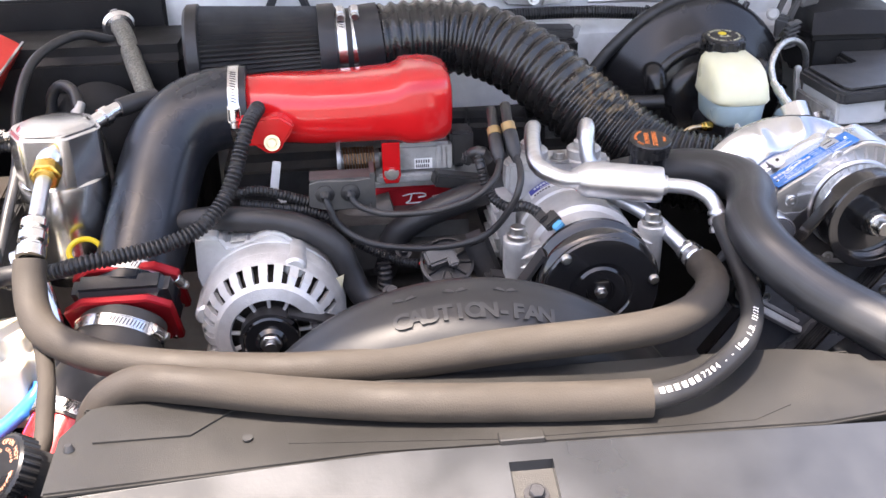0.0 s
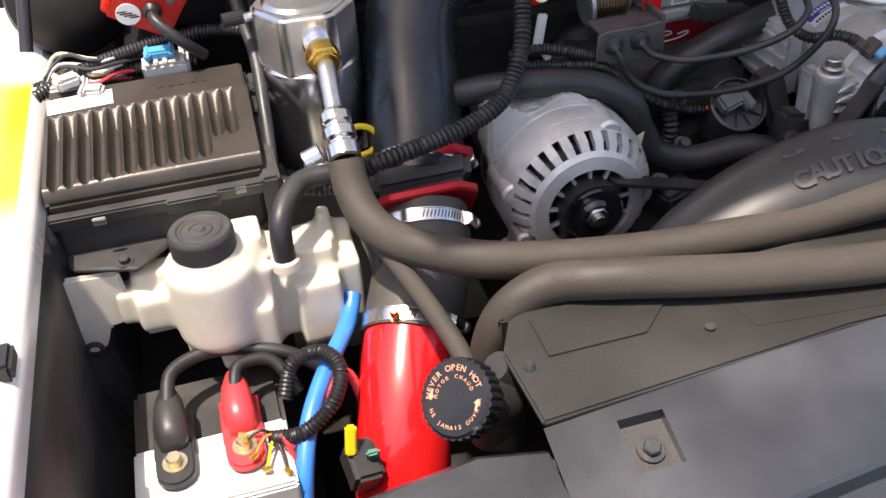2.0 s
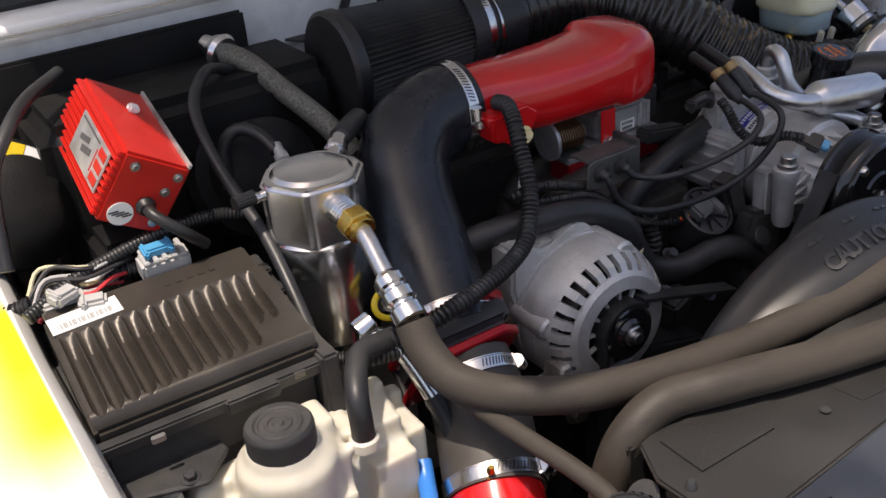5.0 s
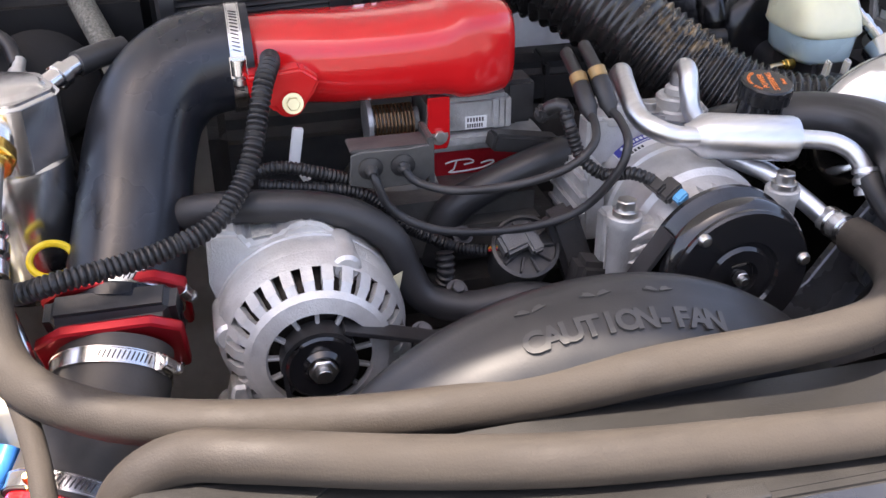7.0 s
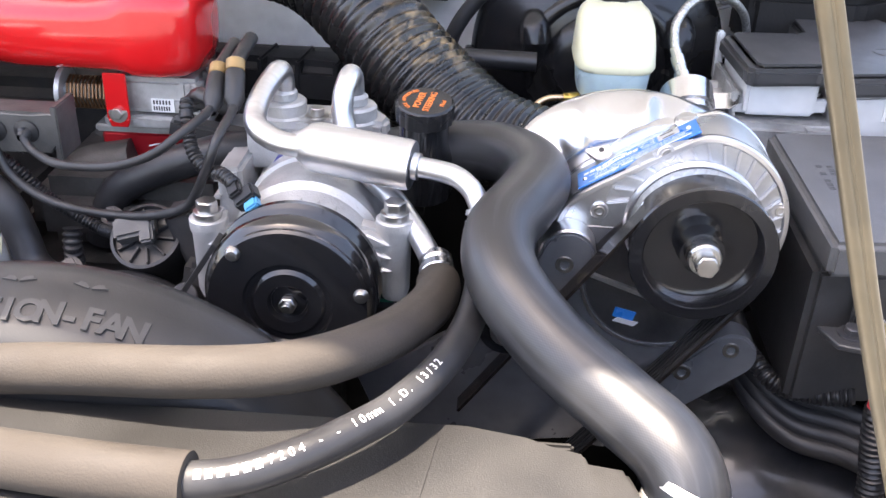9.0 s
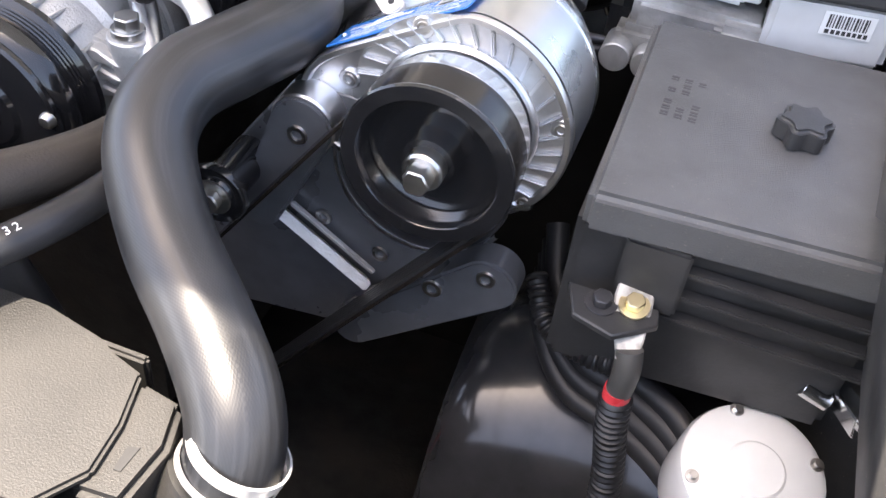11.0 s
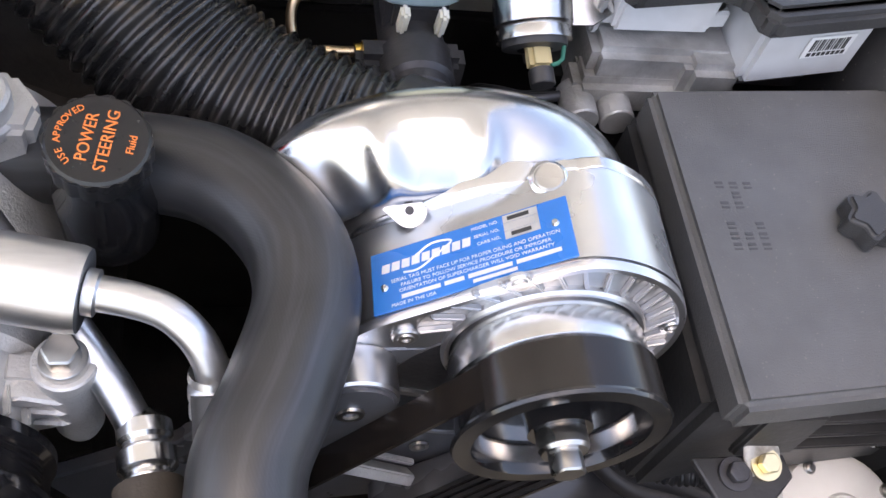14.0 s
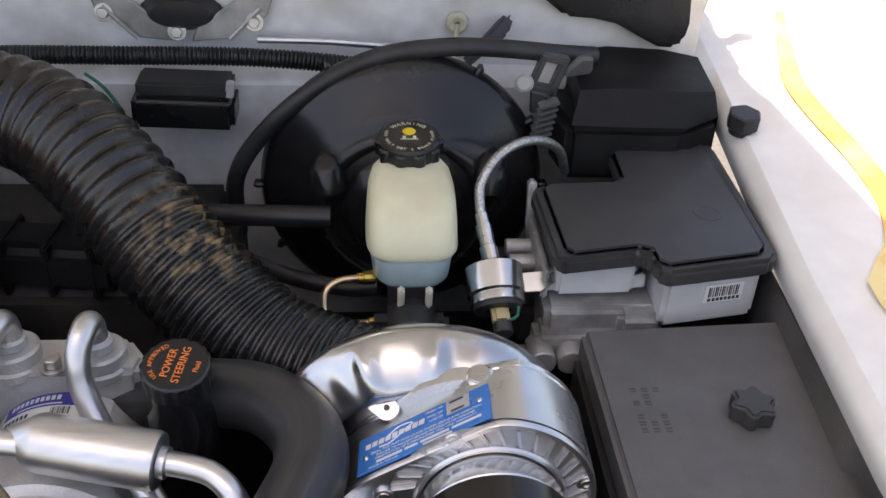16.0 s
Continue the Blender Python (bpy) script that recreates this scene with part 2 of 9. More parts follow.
M_TAPE = mat("pale_tape", (0.55, 0.52, 0.36), 0.6, vary=0.1)
M_ECU = mat("bronze_black_casting", (0.062, 0.054, 0.046), 0.33, metal=0.45, vary=0.14, bump=0.4, bump_scale=600, second=(0.075, 0.067, 0.056), second_at=0.6)


def streaked(m, across, along, color, lo, hi, weave=0.0):
    """Wear that runs lengthwise along a hose, and the weave of its cloth."""
    t = m.node_tree
    n, ln = t.nodes.new, t.links.new
    bs = next(q for q in t.nodes if q.type == "BSDF_PRINCIPLED")
    src = bs.inputs["Base Color"].links[0].from_socket
    co, sep, turn, cos, sin, length, vec = [n("ShaderNode" + q) for q in ("TexCoord", "SeparateXYZ", "Math", "Math", "Math", "Math", "CombineXYZ")]
    ln(co.outputs["UV"], sep.inputs[0])
    turn.operation, cos.operation, sin.operation, length.operation = "MULTIPLY", "COSINE", "SINE", "MULTIPLY"
    turn.inputs[1].default_value, length.inputs[1].default_value = 2 * math.pi, along
    ln(sep.outputs["X"], turn.inputs[0])
    ln(turn.outputs[0], cos.inputs[0])
    ln(turn.outputs[0], sin.inputs[0])
    ln(sep.outputs["Y"], length.inputs[0])
    for q, w in zip((cos, sin, length), "XYZ"):
        ln(q.outputs[0], vec.inputs[w])
    ns, rg, mx = n("ShaderNodeTexNoise"), n("ShaderNodeMapRange"), n("ShaderNodeMix")
    ns.inputs["Scale"].default_value, ns.inputs["Detail"].default_value = across, 3
    rg.inputs["From Min"].default_value, rg.inputs["From Max"].default_value = lo, hi
    mx.data_type = "RGBA"
    mx.inputs["B"].default_value = (*color, 1)
    ln(vec.outputs[0], ns.inputs["Vector"])
    ln(ns.outputs["Fac"], rg.inputs["Value"])
    ln(rg.outputs[0], mx.inputs["Factor"])
    ln(src, mx.inputs["A"])
    ln(mx.outputs["Result"], bs.inputs["Base Color"])
    if weave:
        last = None
        for s in (-1, 1):
            mp, wv = n("ShaderNodeMapping"), n("ShaderNodeTexWave")
            mp.inputs["Scale"].default_value = (60.0, 190.0 * s, 1.0)
            wv.inputs["Scale"].default_value, wv.inputs["Distortion"].default_value = 1.0, 0.4
            wv.bands_direction = "DIAGONAL"
            ln(co.outputs["UV"], mp.inputs["Vector"])
            ln(mp.outputs[0], wv.inputs["Vector"])
            last = (last, wv.outputs["Fac"]) if last else wv.outputs["Fac"]
        add, bp = n("ShaderNodeMath"), n("ShaderNodeBump")
        ln(last[0], add.inputs[0])
        ln(last[1], add.inputs[1])
        bp.inputs["Strength"].default_value, bp.inputs["Distance"].default_value = weave, 0.0006
        ln(add.outputs[0], bp.inputs["Height"])
        ln(bp.outputs[0], bs.inputs["Normal"])


streaked(M_RADHOSE, 4.5, 2.0, (0.037, 0.039, 0.043), 0.5, 0.72, weave=0.04)
streaked(M_SILICONE, 2.4, 5.0, (0.03, 0.034, 0.042), 0.5, 0.8, weave=0.03)
streaked(M_FOAM, 1.5, 6.0, (0.056, 0.047, 0.037), 0.5, 0.8)

# ---- geometry helpers ----
def crv(pts, step=0.006):
    """Smooth path through points."""
    p = [Vector(q) for q in pts]
    p = [p[0] * 2 - p[1], *p, p[-1] * 2 - p[-2]]
    out = []
    for i in range(1, len(p) - 2):
        a, b, c, d = p[i - 1:i + 3]
        n = max(2, int((c - b).length / step))
        for k in range(n):
            t = k / n
            out.append(0.5 * (2 * b + (c - a) * t + (2 * a - 5 * b + 4 * c - d) * t * t + (3 * b - a - 3 * c + d) * t ** 3))
    out.append(p[-2])
    return out


def tube(bm, pts, r, seg=14, step=0.006, smooth=True, rad=None, cap=True):
    """A round hose along points; rad(s, length): radius by the way along it."""
    path = crv(pts, step) if smooth else [Vector(q) for q in pts]
    n = len(path)
    dist = [0.0]
    for a, b in zip(path, path[1:]):
        dist.append(dist[-1] + (b - a).length)
    tan = [(path[min(i + 1, n - 1)] - path[max(i - 1, 0)]).normalized() for i in range(n)]
    side = tan[0].orthogonal().normalized()
    rings = []
    for i in range(n):
        side = (side - tan[i] * side.dot(tan[i])).normalized()
        up = tan[i].cross(side)
        q = rad(dist[i], dist[-1]) if rad else r
        rings.append([bm.verts.new(path[i] + (side * math.cos(2 * math.pi * k / seg) + up * math.sin(2 * math.pi * k / seg)) * q) for k in range(seg)])
    uv = bm.loops.layers.uv.verify()
    for i, (a, b) in enumerate(zip(rings, rings[1:])):
        for k in range(seg):
            f = bm.faces.new((a[k], a[(k + 1) % seg], b[(k + 1) % seg], b[k]))
            for lp, (u, v) in zip(f.loops, ((k, i), (k + 1, i), (k + 1, i + 1), (k, i + 1))):
                lp[uv].uv = (u / seg, dist[v])
    if cap:
        bm.faces.new(rings[0][::-1])
        bm.faces.new(rings[-1])
    return bm


def ribbed(r, pitch, depth):
    return lambda s, length: r - depth * (0.5 + 0.5 * math.cos(2 * math.pi * s / pitch)) ** 2


def frame_along(d, at):
    """A pose at a place whose z axis lies along d."""
    return Matrix.Translation(at) @ Vector(d).to_track_quat("Z", "Y").to_matrix().to_4x4()


def lathe(bm, prof, m=Matrix(), seg=32, a0=0.0, a1=2 * math.pi):
    """Turn (radius, height) pairs round local z."""
    full = abs(a1 - a0 - 2 * math.pi) < 1e-6
    cols = seg if full else seg + 1
    rings = []
    for r, h in prof:
        if r < 1e-6 and full:
            v = bm.verts.new(m @ Vector((0, 0, h)))
            rings.append([v] * cols)
        else:
            rings.append([bm.verts.new(m @ Vector((r * math.cos(a0 + (a1 - a0) * k / seg), r * math.sin(a0 + (a1 - a0) * k / seg), h))) for k in range(cols)])
    for a, b in zip(rings, rings[1:]):
        for k in range(seg):
            q = []
            for v in (a[k], a[(k + 1) % cols], b[(k + 1) % cols], b[k]):
                if v not in q:
                    q.append(v)
            if len(q) > 2:
                bm.faces.new(q)
    return bm


def cyl(bm, r, h, m=Matrix(), seg=24, ch=0.0, r2=None):
    """A cylinder on local z from 0 to h, with chamfered rims."""
    r2 = r if r2 is None else r2
    c = ch or min(r, h) * 0.08
    return lathe(bm, [(0, 0), (r - c, 0), (r, c), (r2, h - c), (r2 - c, h), (0, h)], m, seg)


def prism(bm, outline, h, m=Matrix(), bev=0.0, seg=1):
    """An outline in local xy raised by h along z."""
    b2 = bmesh.new()
    lo = [b2.verts.new((x, y, 0)) for x, y in outline]
    hi = [b2.verts.new((x, y, h)) for x, y in outline]
    n = len(lo)
    b2.faces.new(lo[::-1])
    b2.faces.new(hi)
    for i in range(n):
        b2.faces.new((lo[i], lo[(i + 1) % n], hi[(i + 1) % n], hi[i]))
    bmesh.ops.recalc_face_normals(b2, faces=b2.faces)
    if bev:
        bmesh.ops.bevel(b2, geom=[e for e in b2.edges if len(e.link_faces) == 2 and e.calc_face_angle(0) > 0.5], offset=bev, segments=seg, affect="EDGES", clamp_overlap=True)
    return merge(bm, b2, m)


def merge(bm, b2, m=Matrix()):
    vm = {v: bm.verts.new(m @ v.co) for v in b2.verts}
    flip = m.determinant() < 0
    for f in b2.faces:
        vs = [vm[v] for v in f.verts]
        bm.faces.new(vs[::-1] if flip else vs)
    b2.free()
    return bm


def box(bm, sx, sy, sz, m=Matrix(), bev=0.002, seg=2):
    """A box with rounded edges, centred on m."""
    return prism(bm, [(-sx / 2, -sy / 2), (sx / 2, -sy / 2), (sx / 2, sy / 2), (-sx / 2, sy / 2)], sz, m @ Matrix.Translation((0, 0, -sz / 2)), bev, seg)


def gear_cap(bm, r, h, n, m=Matrix(), tooth=0.0012):
    """A knurled cap: an outline with shallow teeth, raised by h."""
    out = []
    for k in range(n):
        for f, q in ((0.0, r), (0.3, r + tooth), (0.6, r + tooth), (0.9, r)):
            a = 2 * math.pi * (k + f) / n
            out.append((q * math.cos(a), q * math.sin(a)))
    return prism(bm, out, h, m)


def at(x, y, z, rx=0, ry=0, rz=0):
    return pose(x, y, z, rx, ry, rz)


def hexes(bm, r, h, m=Matrix()):
    return prism(bm, [(r * math.cos(k * math.pi / 3), r * math.sin(k * math.pi / 3)) for k in range(6)], h, m, r * 0.1)


def finish(name, bm, material, sharp=32, smooth=True):
    me = bpy.data.meshes.new(name)
    bmesh.ops.recalc_face_normals(bm, faces=bm.faces)
    for f in bm.faces:
        f.smooth = smooth
    bm.to_mesh(me)
    bm.free()
    if smooth:
        me.set_sharp_from_angle(angle=radians(sharp))
    me.materials.append(material)
    return me


def part(name, bm, material, parent, label="", sharp=32):
    """One mesh under a thing or a part, given in world coordinates."""
    ob = new(name, finish(name, bm, material, sharp))
    ob.parent = parent
    if parent is not None:
        ob.matrix_parent_inverse = Matrix.Translation(-BASE[parent.name])
    BASE[ob.name] = Vector((0, 0, 0))
    if label:
        tagged(ob, label)
    return ob


BASE = {}


def thing(name, label, category, base, group="", kind=""):
    """An Empty at the base of a thing, that parents its parts."""
    ob = tagged(new(name), label, category, group, kind)
    ob.location = base
    ob.empty_display_size = 0.02
    BASE[ob.name] = Vector(base)
    return ob


def solo(name, bm, material, label, category, group="", kind="", sharp=32):
    """A thing that is one mesh."""
    ob = new(name, finish(name, bm, material, sharp))
    BASE[ob.name] = Vector((0, 0, 0))
    return tagged(ob, label, category, group, kind)


def letters(text, size, depth=0.0003, align="CENTER", bold=0.0):
    """Raised lettering as a bmesh in local xy."""
    cu = bpy.data.curves.new("lettering", "FONT")
    cu.body, cu.size, cu.extrude, cu.align_x, cu.align_y, cu.resolution_u, cu.offset = text, size, depth, align, "CENTER", 3, bold
    ob = new("lettering", cu)
    me = bpy.data.meshes.new_from_object(ob)
    b = bmesh.new()
    b.from_mesh(me)
    bpy.data.objects.remove(ob)
    bpy.data.curves.remove(cu)
    bpy.data.meshes.remove(me)
    return b


def write(bm, text, size, m, depth=0.0003, align="CENTER", squeeze=1.0, bold=0.0):
    return merge(bm, letters(text, size, depth, align, bold), m @ Matrix.Diagonal((squeeze, 1, 1, 1)))


def arc_text(bm, text, size, radius, m, mid=90.0, spread=None, inward=False):
    """Letters round a circle in local xy."""
    step = spread / max(1, len(text) - 1) if spread else math.degrees(size * 0.72 / radius)
    for i, ch in enumerate(text):
        if ch == " ":
            continue
        off = (i - (len(text) - 1) / 2) * step
        a = mid - off if not inward else mid + off
        q = m @ pose(radius * math.cos(radians(a)), radius * math.sin(radians(a)), 0, 0, 0, a - 90 if not inward else a + 90)
        write(bm, ch, size, q)
    return bm


def bars(bm, rows, m, depth=0.0003):
    """Unreadable print as plain bars: (x, y, length, height)."""
    for x, y, w, h in rows:
        box(bm, w, h, depth, m @ pose(x + w / 2, y, 0), 0)
    return bm


def rect(x0, y0, x1, y1):
    return [(x0, y0), (x1, y0), (x1, y1), (x0, y1)]


def clamp(parent, centre, axis, r, width, screw_at, mt=None):
    """A worm-drive band with its slots, housing and screw."""
    d = Vector(axis).normalized()
    m = frame_along(d, centre)
    w = width / 2
    band = part("band", lathe(bmesh.new(), [(r, -w), (r + 0.0015, -w + 0.0003), (r + 0.0015, -w + 0.0013), (r + 0.0010, -w + 0.0017), (r + 0.0010, w - 0.0017), (r + 0.0015, w - 0.0013), (r + 0.0015, w - 0.0003), (r, w)], m, 64), mt or M_CHROME, parent)
    s = Vector(screw_at)
    out = (s - Vector(centre))
    out = (out - d * out.dot(d)).normalized()
    side = d.cross(out)
    s = Vector(centre) + out * (r + 0.0035)
    b = bmesh.new()
    for k in list(range(-15, -3)) + list(range(4, 7)):
        a = k * 0.0028 / r * 1.3
        o, q = out * math.cos(a) + side * math.sin(a), side * math.cos(a) - out * math.sin(a)
        box(b, width * 0.56, 0.0011, 0.0006, Matrix.Translation(Vector(centre) + o * (r + 0.0011)) @ Matrix(((d + q * 0.35).normalized(), (q - d * 0.35).normalized(), o)).transposed().to_4x4(), 0)
    tagged(part("slots", b, M_DKSTEEL, band, "punched slots of the band"), kind="stuff")
    mm = Matrix((d, side, out)).transposed().to_4x4()
    b = bmesh.new()
    prism(b, [(-width * 0.55, -0.003), (width * 0.55, -0.003), (width * 0.5, 0.002), (width * 0.25, 0.0062), (-width * 0.25, 0.0062), (-width * 0.5, 0.002)], 0.015, Matrix.Translation(s) @ Matrix((d, out, side)).transposed().to_4x4() @ Matrix.Translation((0, 0, -0.0075)), 0.0008)
    box(b, width * 1.15, 0.020, 0.0014, Matrix.Translation(s - out * 0.0024) @ mm, 0.0004)
    part("screw_housing", b, M_CHROME, band)
    b = bmesh.new()
    q = frame_along(side, s + side * 0.008 + out * 0.0018)
    cyl(b, 0.0042, 0.003, q, 16)
    hexes(b, 0.0058, 0.0055, q @ Matrix.Translation((0, 0, 0.002)))
    part("screw", b, M_STEEL, band)
    return band


def bolt(parent, p, axis, r=0.006, h=0.006, washer=True, mt=None, name="bolt"):
    b = bmesh.new()
    m = frame_along(axis, p)
    if washer:
        cyl(b, r * 1.55, r * 0.3, m, 20)
    hexes(b, r, h, m @ Matrix.Translation((0, 0, r * 0.28)))
    return part(name, b, mt or M_STEEL, parent)


# white fender paint with a yellow flame airbrushed along the lip
M_YFADE = mat("airbrushed_fender_paint", (0.78, 0.78, 0.76), 0.22, vary=0.04, coat=0.4, second=(0.70, 0.68, 0.64), second_at=0.62, second_scale=8)
nt = M_YFADE.node_tree
bs = next(q for q in nt.nodes if q.type == "BSDF_PRINCIPLED")
src = bs.inputs["Base Color"].links[0].from_socket
geo, sep, mixc = [nt.nodes.new("ShaderNode" + q) for q in ("NewGeometry", "SeparateXYZ", "Mix")]
nt.links.new(geo.outputs["Position"], sep.inputs[0])
mask = None
for axis, lo, hi in (("X", -0.645, -0.565), ("X", -0.5535, -0.5565), ("Y", 0.87, 0.98), ("Y", 1.235, 1.185)):
    fall, both = nt.nodes.new("ShaderNodeMapRange"), nt.nodes.new("ShaderNodeMath")
    fall.interpolation_type = "SMOOTHSTEP"
    flip = lo > hi
    fall.inputs["From Min"].default_value, fall.inputs["From Max"].default_value = min(lo, hi), max(lo, hi)
    fall.inputs["To Min"].default_value, fall.inputs["To Max"].default_value = (1.0, 0.0) if flip else (0.0, 1.0)
    nt.links.new(sep.outputs[axis], fall.inputs["Value"])
    both.operation = "MULTIPLY"
    both.inputs[1].default_value = 1.0
    nt.links.new(fall.outputs[0], both.inputs[0])
    if mask:
        nt.links.new(mask, both.inputs[1])
    mask = both.outputs[0]
mixc.data_type = "RGBA"
mixc.inputs["B"].default_value = (0.78, 0.72, 0.03, 1)
nt.links.new(mask, mixc.inputs["Factor"])
nt.links.new(src, mixc.inputs["A"])
nt.links.new(mixc.outputs["Result"], bs.inputs["Base Color"])


# ---- setting: ground, body panels, hood ----
b = bmesh.new()
box(b, 400, 400, 0.1, at(0, 100, -0.05), 0)
solo("ground", b, M_ASPHALT, "sunlit grey asphalt yard under the vehicle", "ground", kind="structure")


def strip(name, sections, material, label, category, kind="structure", close=False, sharp=40):
    """A sheet lofted through rows of points."""
    b = bmesh.new()
    rows = [[b.verts.new(p) for p in s] for s in sections]
    for r0, r1 in zip(rows, rows[1:]):
        for i in range(len(r0) - 1):
            b.faces.new((r0[i], r0[i + 1], r1[i + 1], r1[i]))
    bmesh.ops.recalc_face_normals(b, faces=b.faces)
    ob = solo(name, b, material, label, category, kind=kind, sharp=sharp)
    so = ob.modifiers.new("thick", "SOLIDIFY")
    so.thickness, so.offset = 0.003, 0
    return ob


# fenders: rolled inner lip, white top, outer side
def fender(name, x_at, sgn, label, drop=0.0, paint=M_WHITE, rise=0.0):
    rows = []
    for y in (0.3, 0.5, 0.7, 0.9, 1.1, 1.3, 1.5, 1.75, 2.2):
        x, up = x_at(y), rise * max(0.0, min(y, 1.6) - 1.05)
        rows.append([(x, y, 1.112), (x + sgn * 0.006, y, 1.128), (x + sgn * 0.014, y, 1.136), (x + sgn * 0.045, y, 1.138),
                     (x + sgn * 0.052, y, 1.144), (x + sgn * 0.12, y, 1.148), (x + sgn * 0.26, y, 1.138), (x + sgn * 0.33, y, 1.10), (x + sgn * 0.37, y, 1.0), (x + sgn * 0.38, y, 0.5)])
        rows[-1] = [(px, py, pz + up if pz > 0.9 else pz) for px, py, pz in rows[-1]]
    return strip(name, [[(px, py, pz + drop) for px, py, pz in q] for q in rows], paint, label, "fender")


fender("fender_left", lambda y: -0.540 + max(0, y - 1.2) * 0.05, -1, "white front fender with an airbrushed yellow flame", -0.066, M_YFADE)
fender("fender_right", lambda y: 0.884 + max(0, y - 0.9) * 0.055, 1, "white painted front fender beside the engine bay", rise=0.09)


def inner(name, x_at, sgn, well=0.0, top=1.113):
    rows = []
    for y in (0.3, 0.6, 0.9, 0.94, 0.96, 1.2, 1.5):
        x = x_at(y)
        if y < 0.95:
            rows.append([(x, y, top), (x + sgn * 0.3 * well, y, 1.0), (x + sgn * well, y, 0.93), (x + sgn * well, y, 0.85), (x + sgn * (well - 0.05), y, 0.72), (x - sgn * 0.2, y, 0.5), (x - sgn * 0.2, y, 0.2)])
            continue
        rows.append([(x, y, top), (x - sgn * 0.006, y, 1.0), (x - sgn * 0.02, y, 0.9), (x - sgn * 0.03, y, 0.8), (x - sgn * 0.14, y, 0.72), (x - sgn * 0.2, y, 0.5), (x - sgn * 0.2, y, 0.2)])
    return strip(name, rows, M_LINER, "dusty black inner fender liner of the engine bay", "inner fender")


inner("inner_fender_left", lambda y: -0.541 + max(0, y - 1.2) * 0.05, -1, 0.0, 1.047)
inner("inner_fender_right", lambda y: 0.884 + max(0, y - 0.9) * 0.055, 1, 0.09)



def decal(name, pts, width, z, material, label):
    """A painted flame stripe: a thin ribbon just above the fender skin."""
    path = crv([(x, y, z + 0.09 * max(0.0, y - 1.05)) for x, y in pts], 0.02)
    b = bmesh.new()
    n = len(path)
    rows = []
    for i, p in enumerate(path):
        t = (path[min(i + 1, n - 1)] - path[max(i - 1, 0)]).normalized()
        s = Vector((-t.y, t.x, 0)) * width * math.sin(math.pi * (0.08 + 0.9 * i / (n - 1))) ** 0.8
        rows.append([b.verts.new(p - s), b.verts.new(p + s)])
    for a, c in zip(rows, rows[1:]):
        b.faces.new((a[0], a[1], c[1], c[0]))
    return solo(name, b, material, label, "decal", kind="structure")


decal("fender_decal", [(1.036, 1.56), (1.006, 1.45), (0.994, 1.387), (0.998, 1.32), (1.007, 1.25), (1.006, 1.18), (0.985, 1.12), (0.950, 1.075), (0.952, 1.02), (0.965, 0.95)], 0.013, 1.1500, mat("orange_paint", (0.85, 0.46, 0.10), 0.25, vary=0.12, scale=8, coat=0.4, second=(0.85, 0.68, 0.30), second_at=0.5, second_scale=9), "orange flame stripe painted on the white fender")

# firewall and cowl
strip("firewall", [[(x, y, z) for y, z in ((1.44, 1.262), (1.452, 1.25), (1.455, 1.17), (1.43, 1.155), (1.43, 0.9), (1.40, 0.4))] for x in (-0.62, -0.3, 0.0, 0.3, 0.6, 0.905)],
      M_WHITEDIRT, "dusty white painted firewall behind the engine", "firewall")
strip("cowl", [[(x, y, z) for y, z in ((1.425, 1.268), (1.43, 1.276), (1.47, 1.28), (1.53, 1.275), (1.535, 1.29), (1.75, 1.34))] for x in (-0.62, -0.2, 0.2, 0.6, 0.93)],
      M_WHITE, "white cowl panel edge under the raised hood", "cowl")
b = bmesh.new()
tube(b, [(-0.6, 1.50, 1.286), (-0.2, 1.505, 1.288), (0.3, 1.505, 1.288), (0.7, 1.5, 1.288), (0.96, 1.49, 1.286)], 0.011, 10, 0.05)
solo("weatherstrip", b, M_RUBBER, "black rubber weatherstrip along the cowl", "weatherstrip", kind="structure")
# black panel added over the white firewall to keep this corner dark
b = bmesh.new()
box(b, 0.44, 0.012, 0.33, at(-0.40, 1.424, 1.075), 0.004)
solo("firewall_dark_panel", b, M_DARK, "black panel added over the white firewall", "insulation", kind="structure")
b = bmesh.new()
prism(b, [(0.862, 1.192), (0.892, 1.186), (0.902, 1.200), (0.916, 1.262), (0.93, 1.30), (0.88, 1.30), (0.888, 1.215), (0.878, 1.198)], 0.012, at(0, 1.470, 0) @ Matrix.Rotation(radians(90), 4, "X"), 0.003, 2)
solo("cowl_gusset", b, M_WHITE, "white painted corner between cowl and fender", "cowl gusset", kind="structure")
# windscreen foot and cabin mass behind
strip("windscreen", [[(x, 1.72, 1.33), (x, 2.3, 1.75)] for x in (-0.6, 0.0, 0.5, 1.0)], M_GLOSSBLK, "dark glass windscreen rising behind the cowl", "windscreen")

# raised hood
rows = []
for x in (-0.50, -0.3, -0.18, -0.08, 0.0, 0.12, 0.175, 0.4, 0.62, 0.79):
    bulge = 0.02 * (1 - ((x - 0.18) / 0.7) ** 2)
    rows.append([(x + (0.10 * (1 - k / 6) if x > 0.7 else 0), 1.56 - 0.985 * k / 6 + bulge * 0.7 + (0.065 * ((x - 0.18) / 0.7) ** 2 + 0.013 * max(0.0, min(1.0, -x / 0.3))) * k / 6, 1.33 + 0.90 * k / 6 + bulge) for k in range(7)])
strip("hood", rows, M_WHITEDIRT, "white hood raised on its prop over the engine bay", "hood")

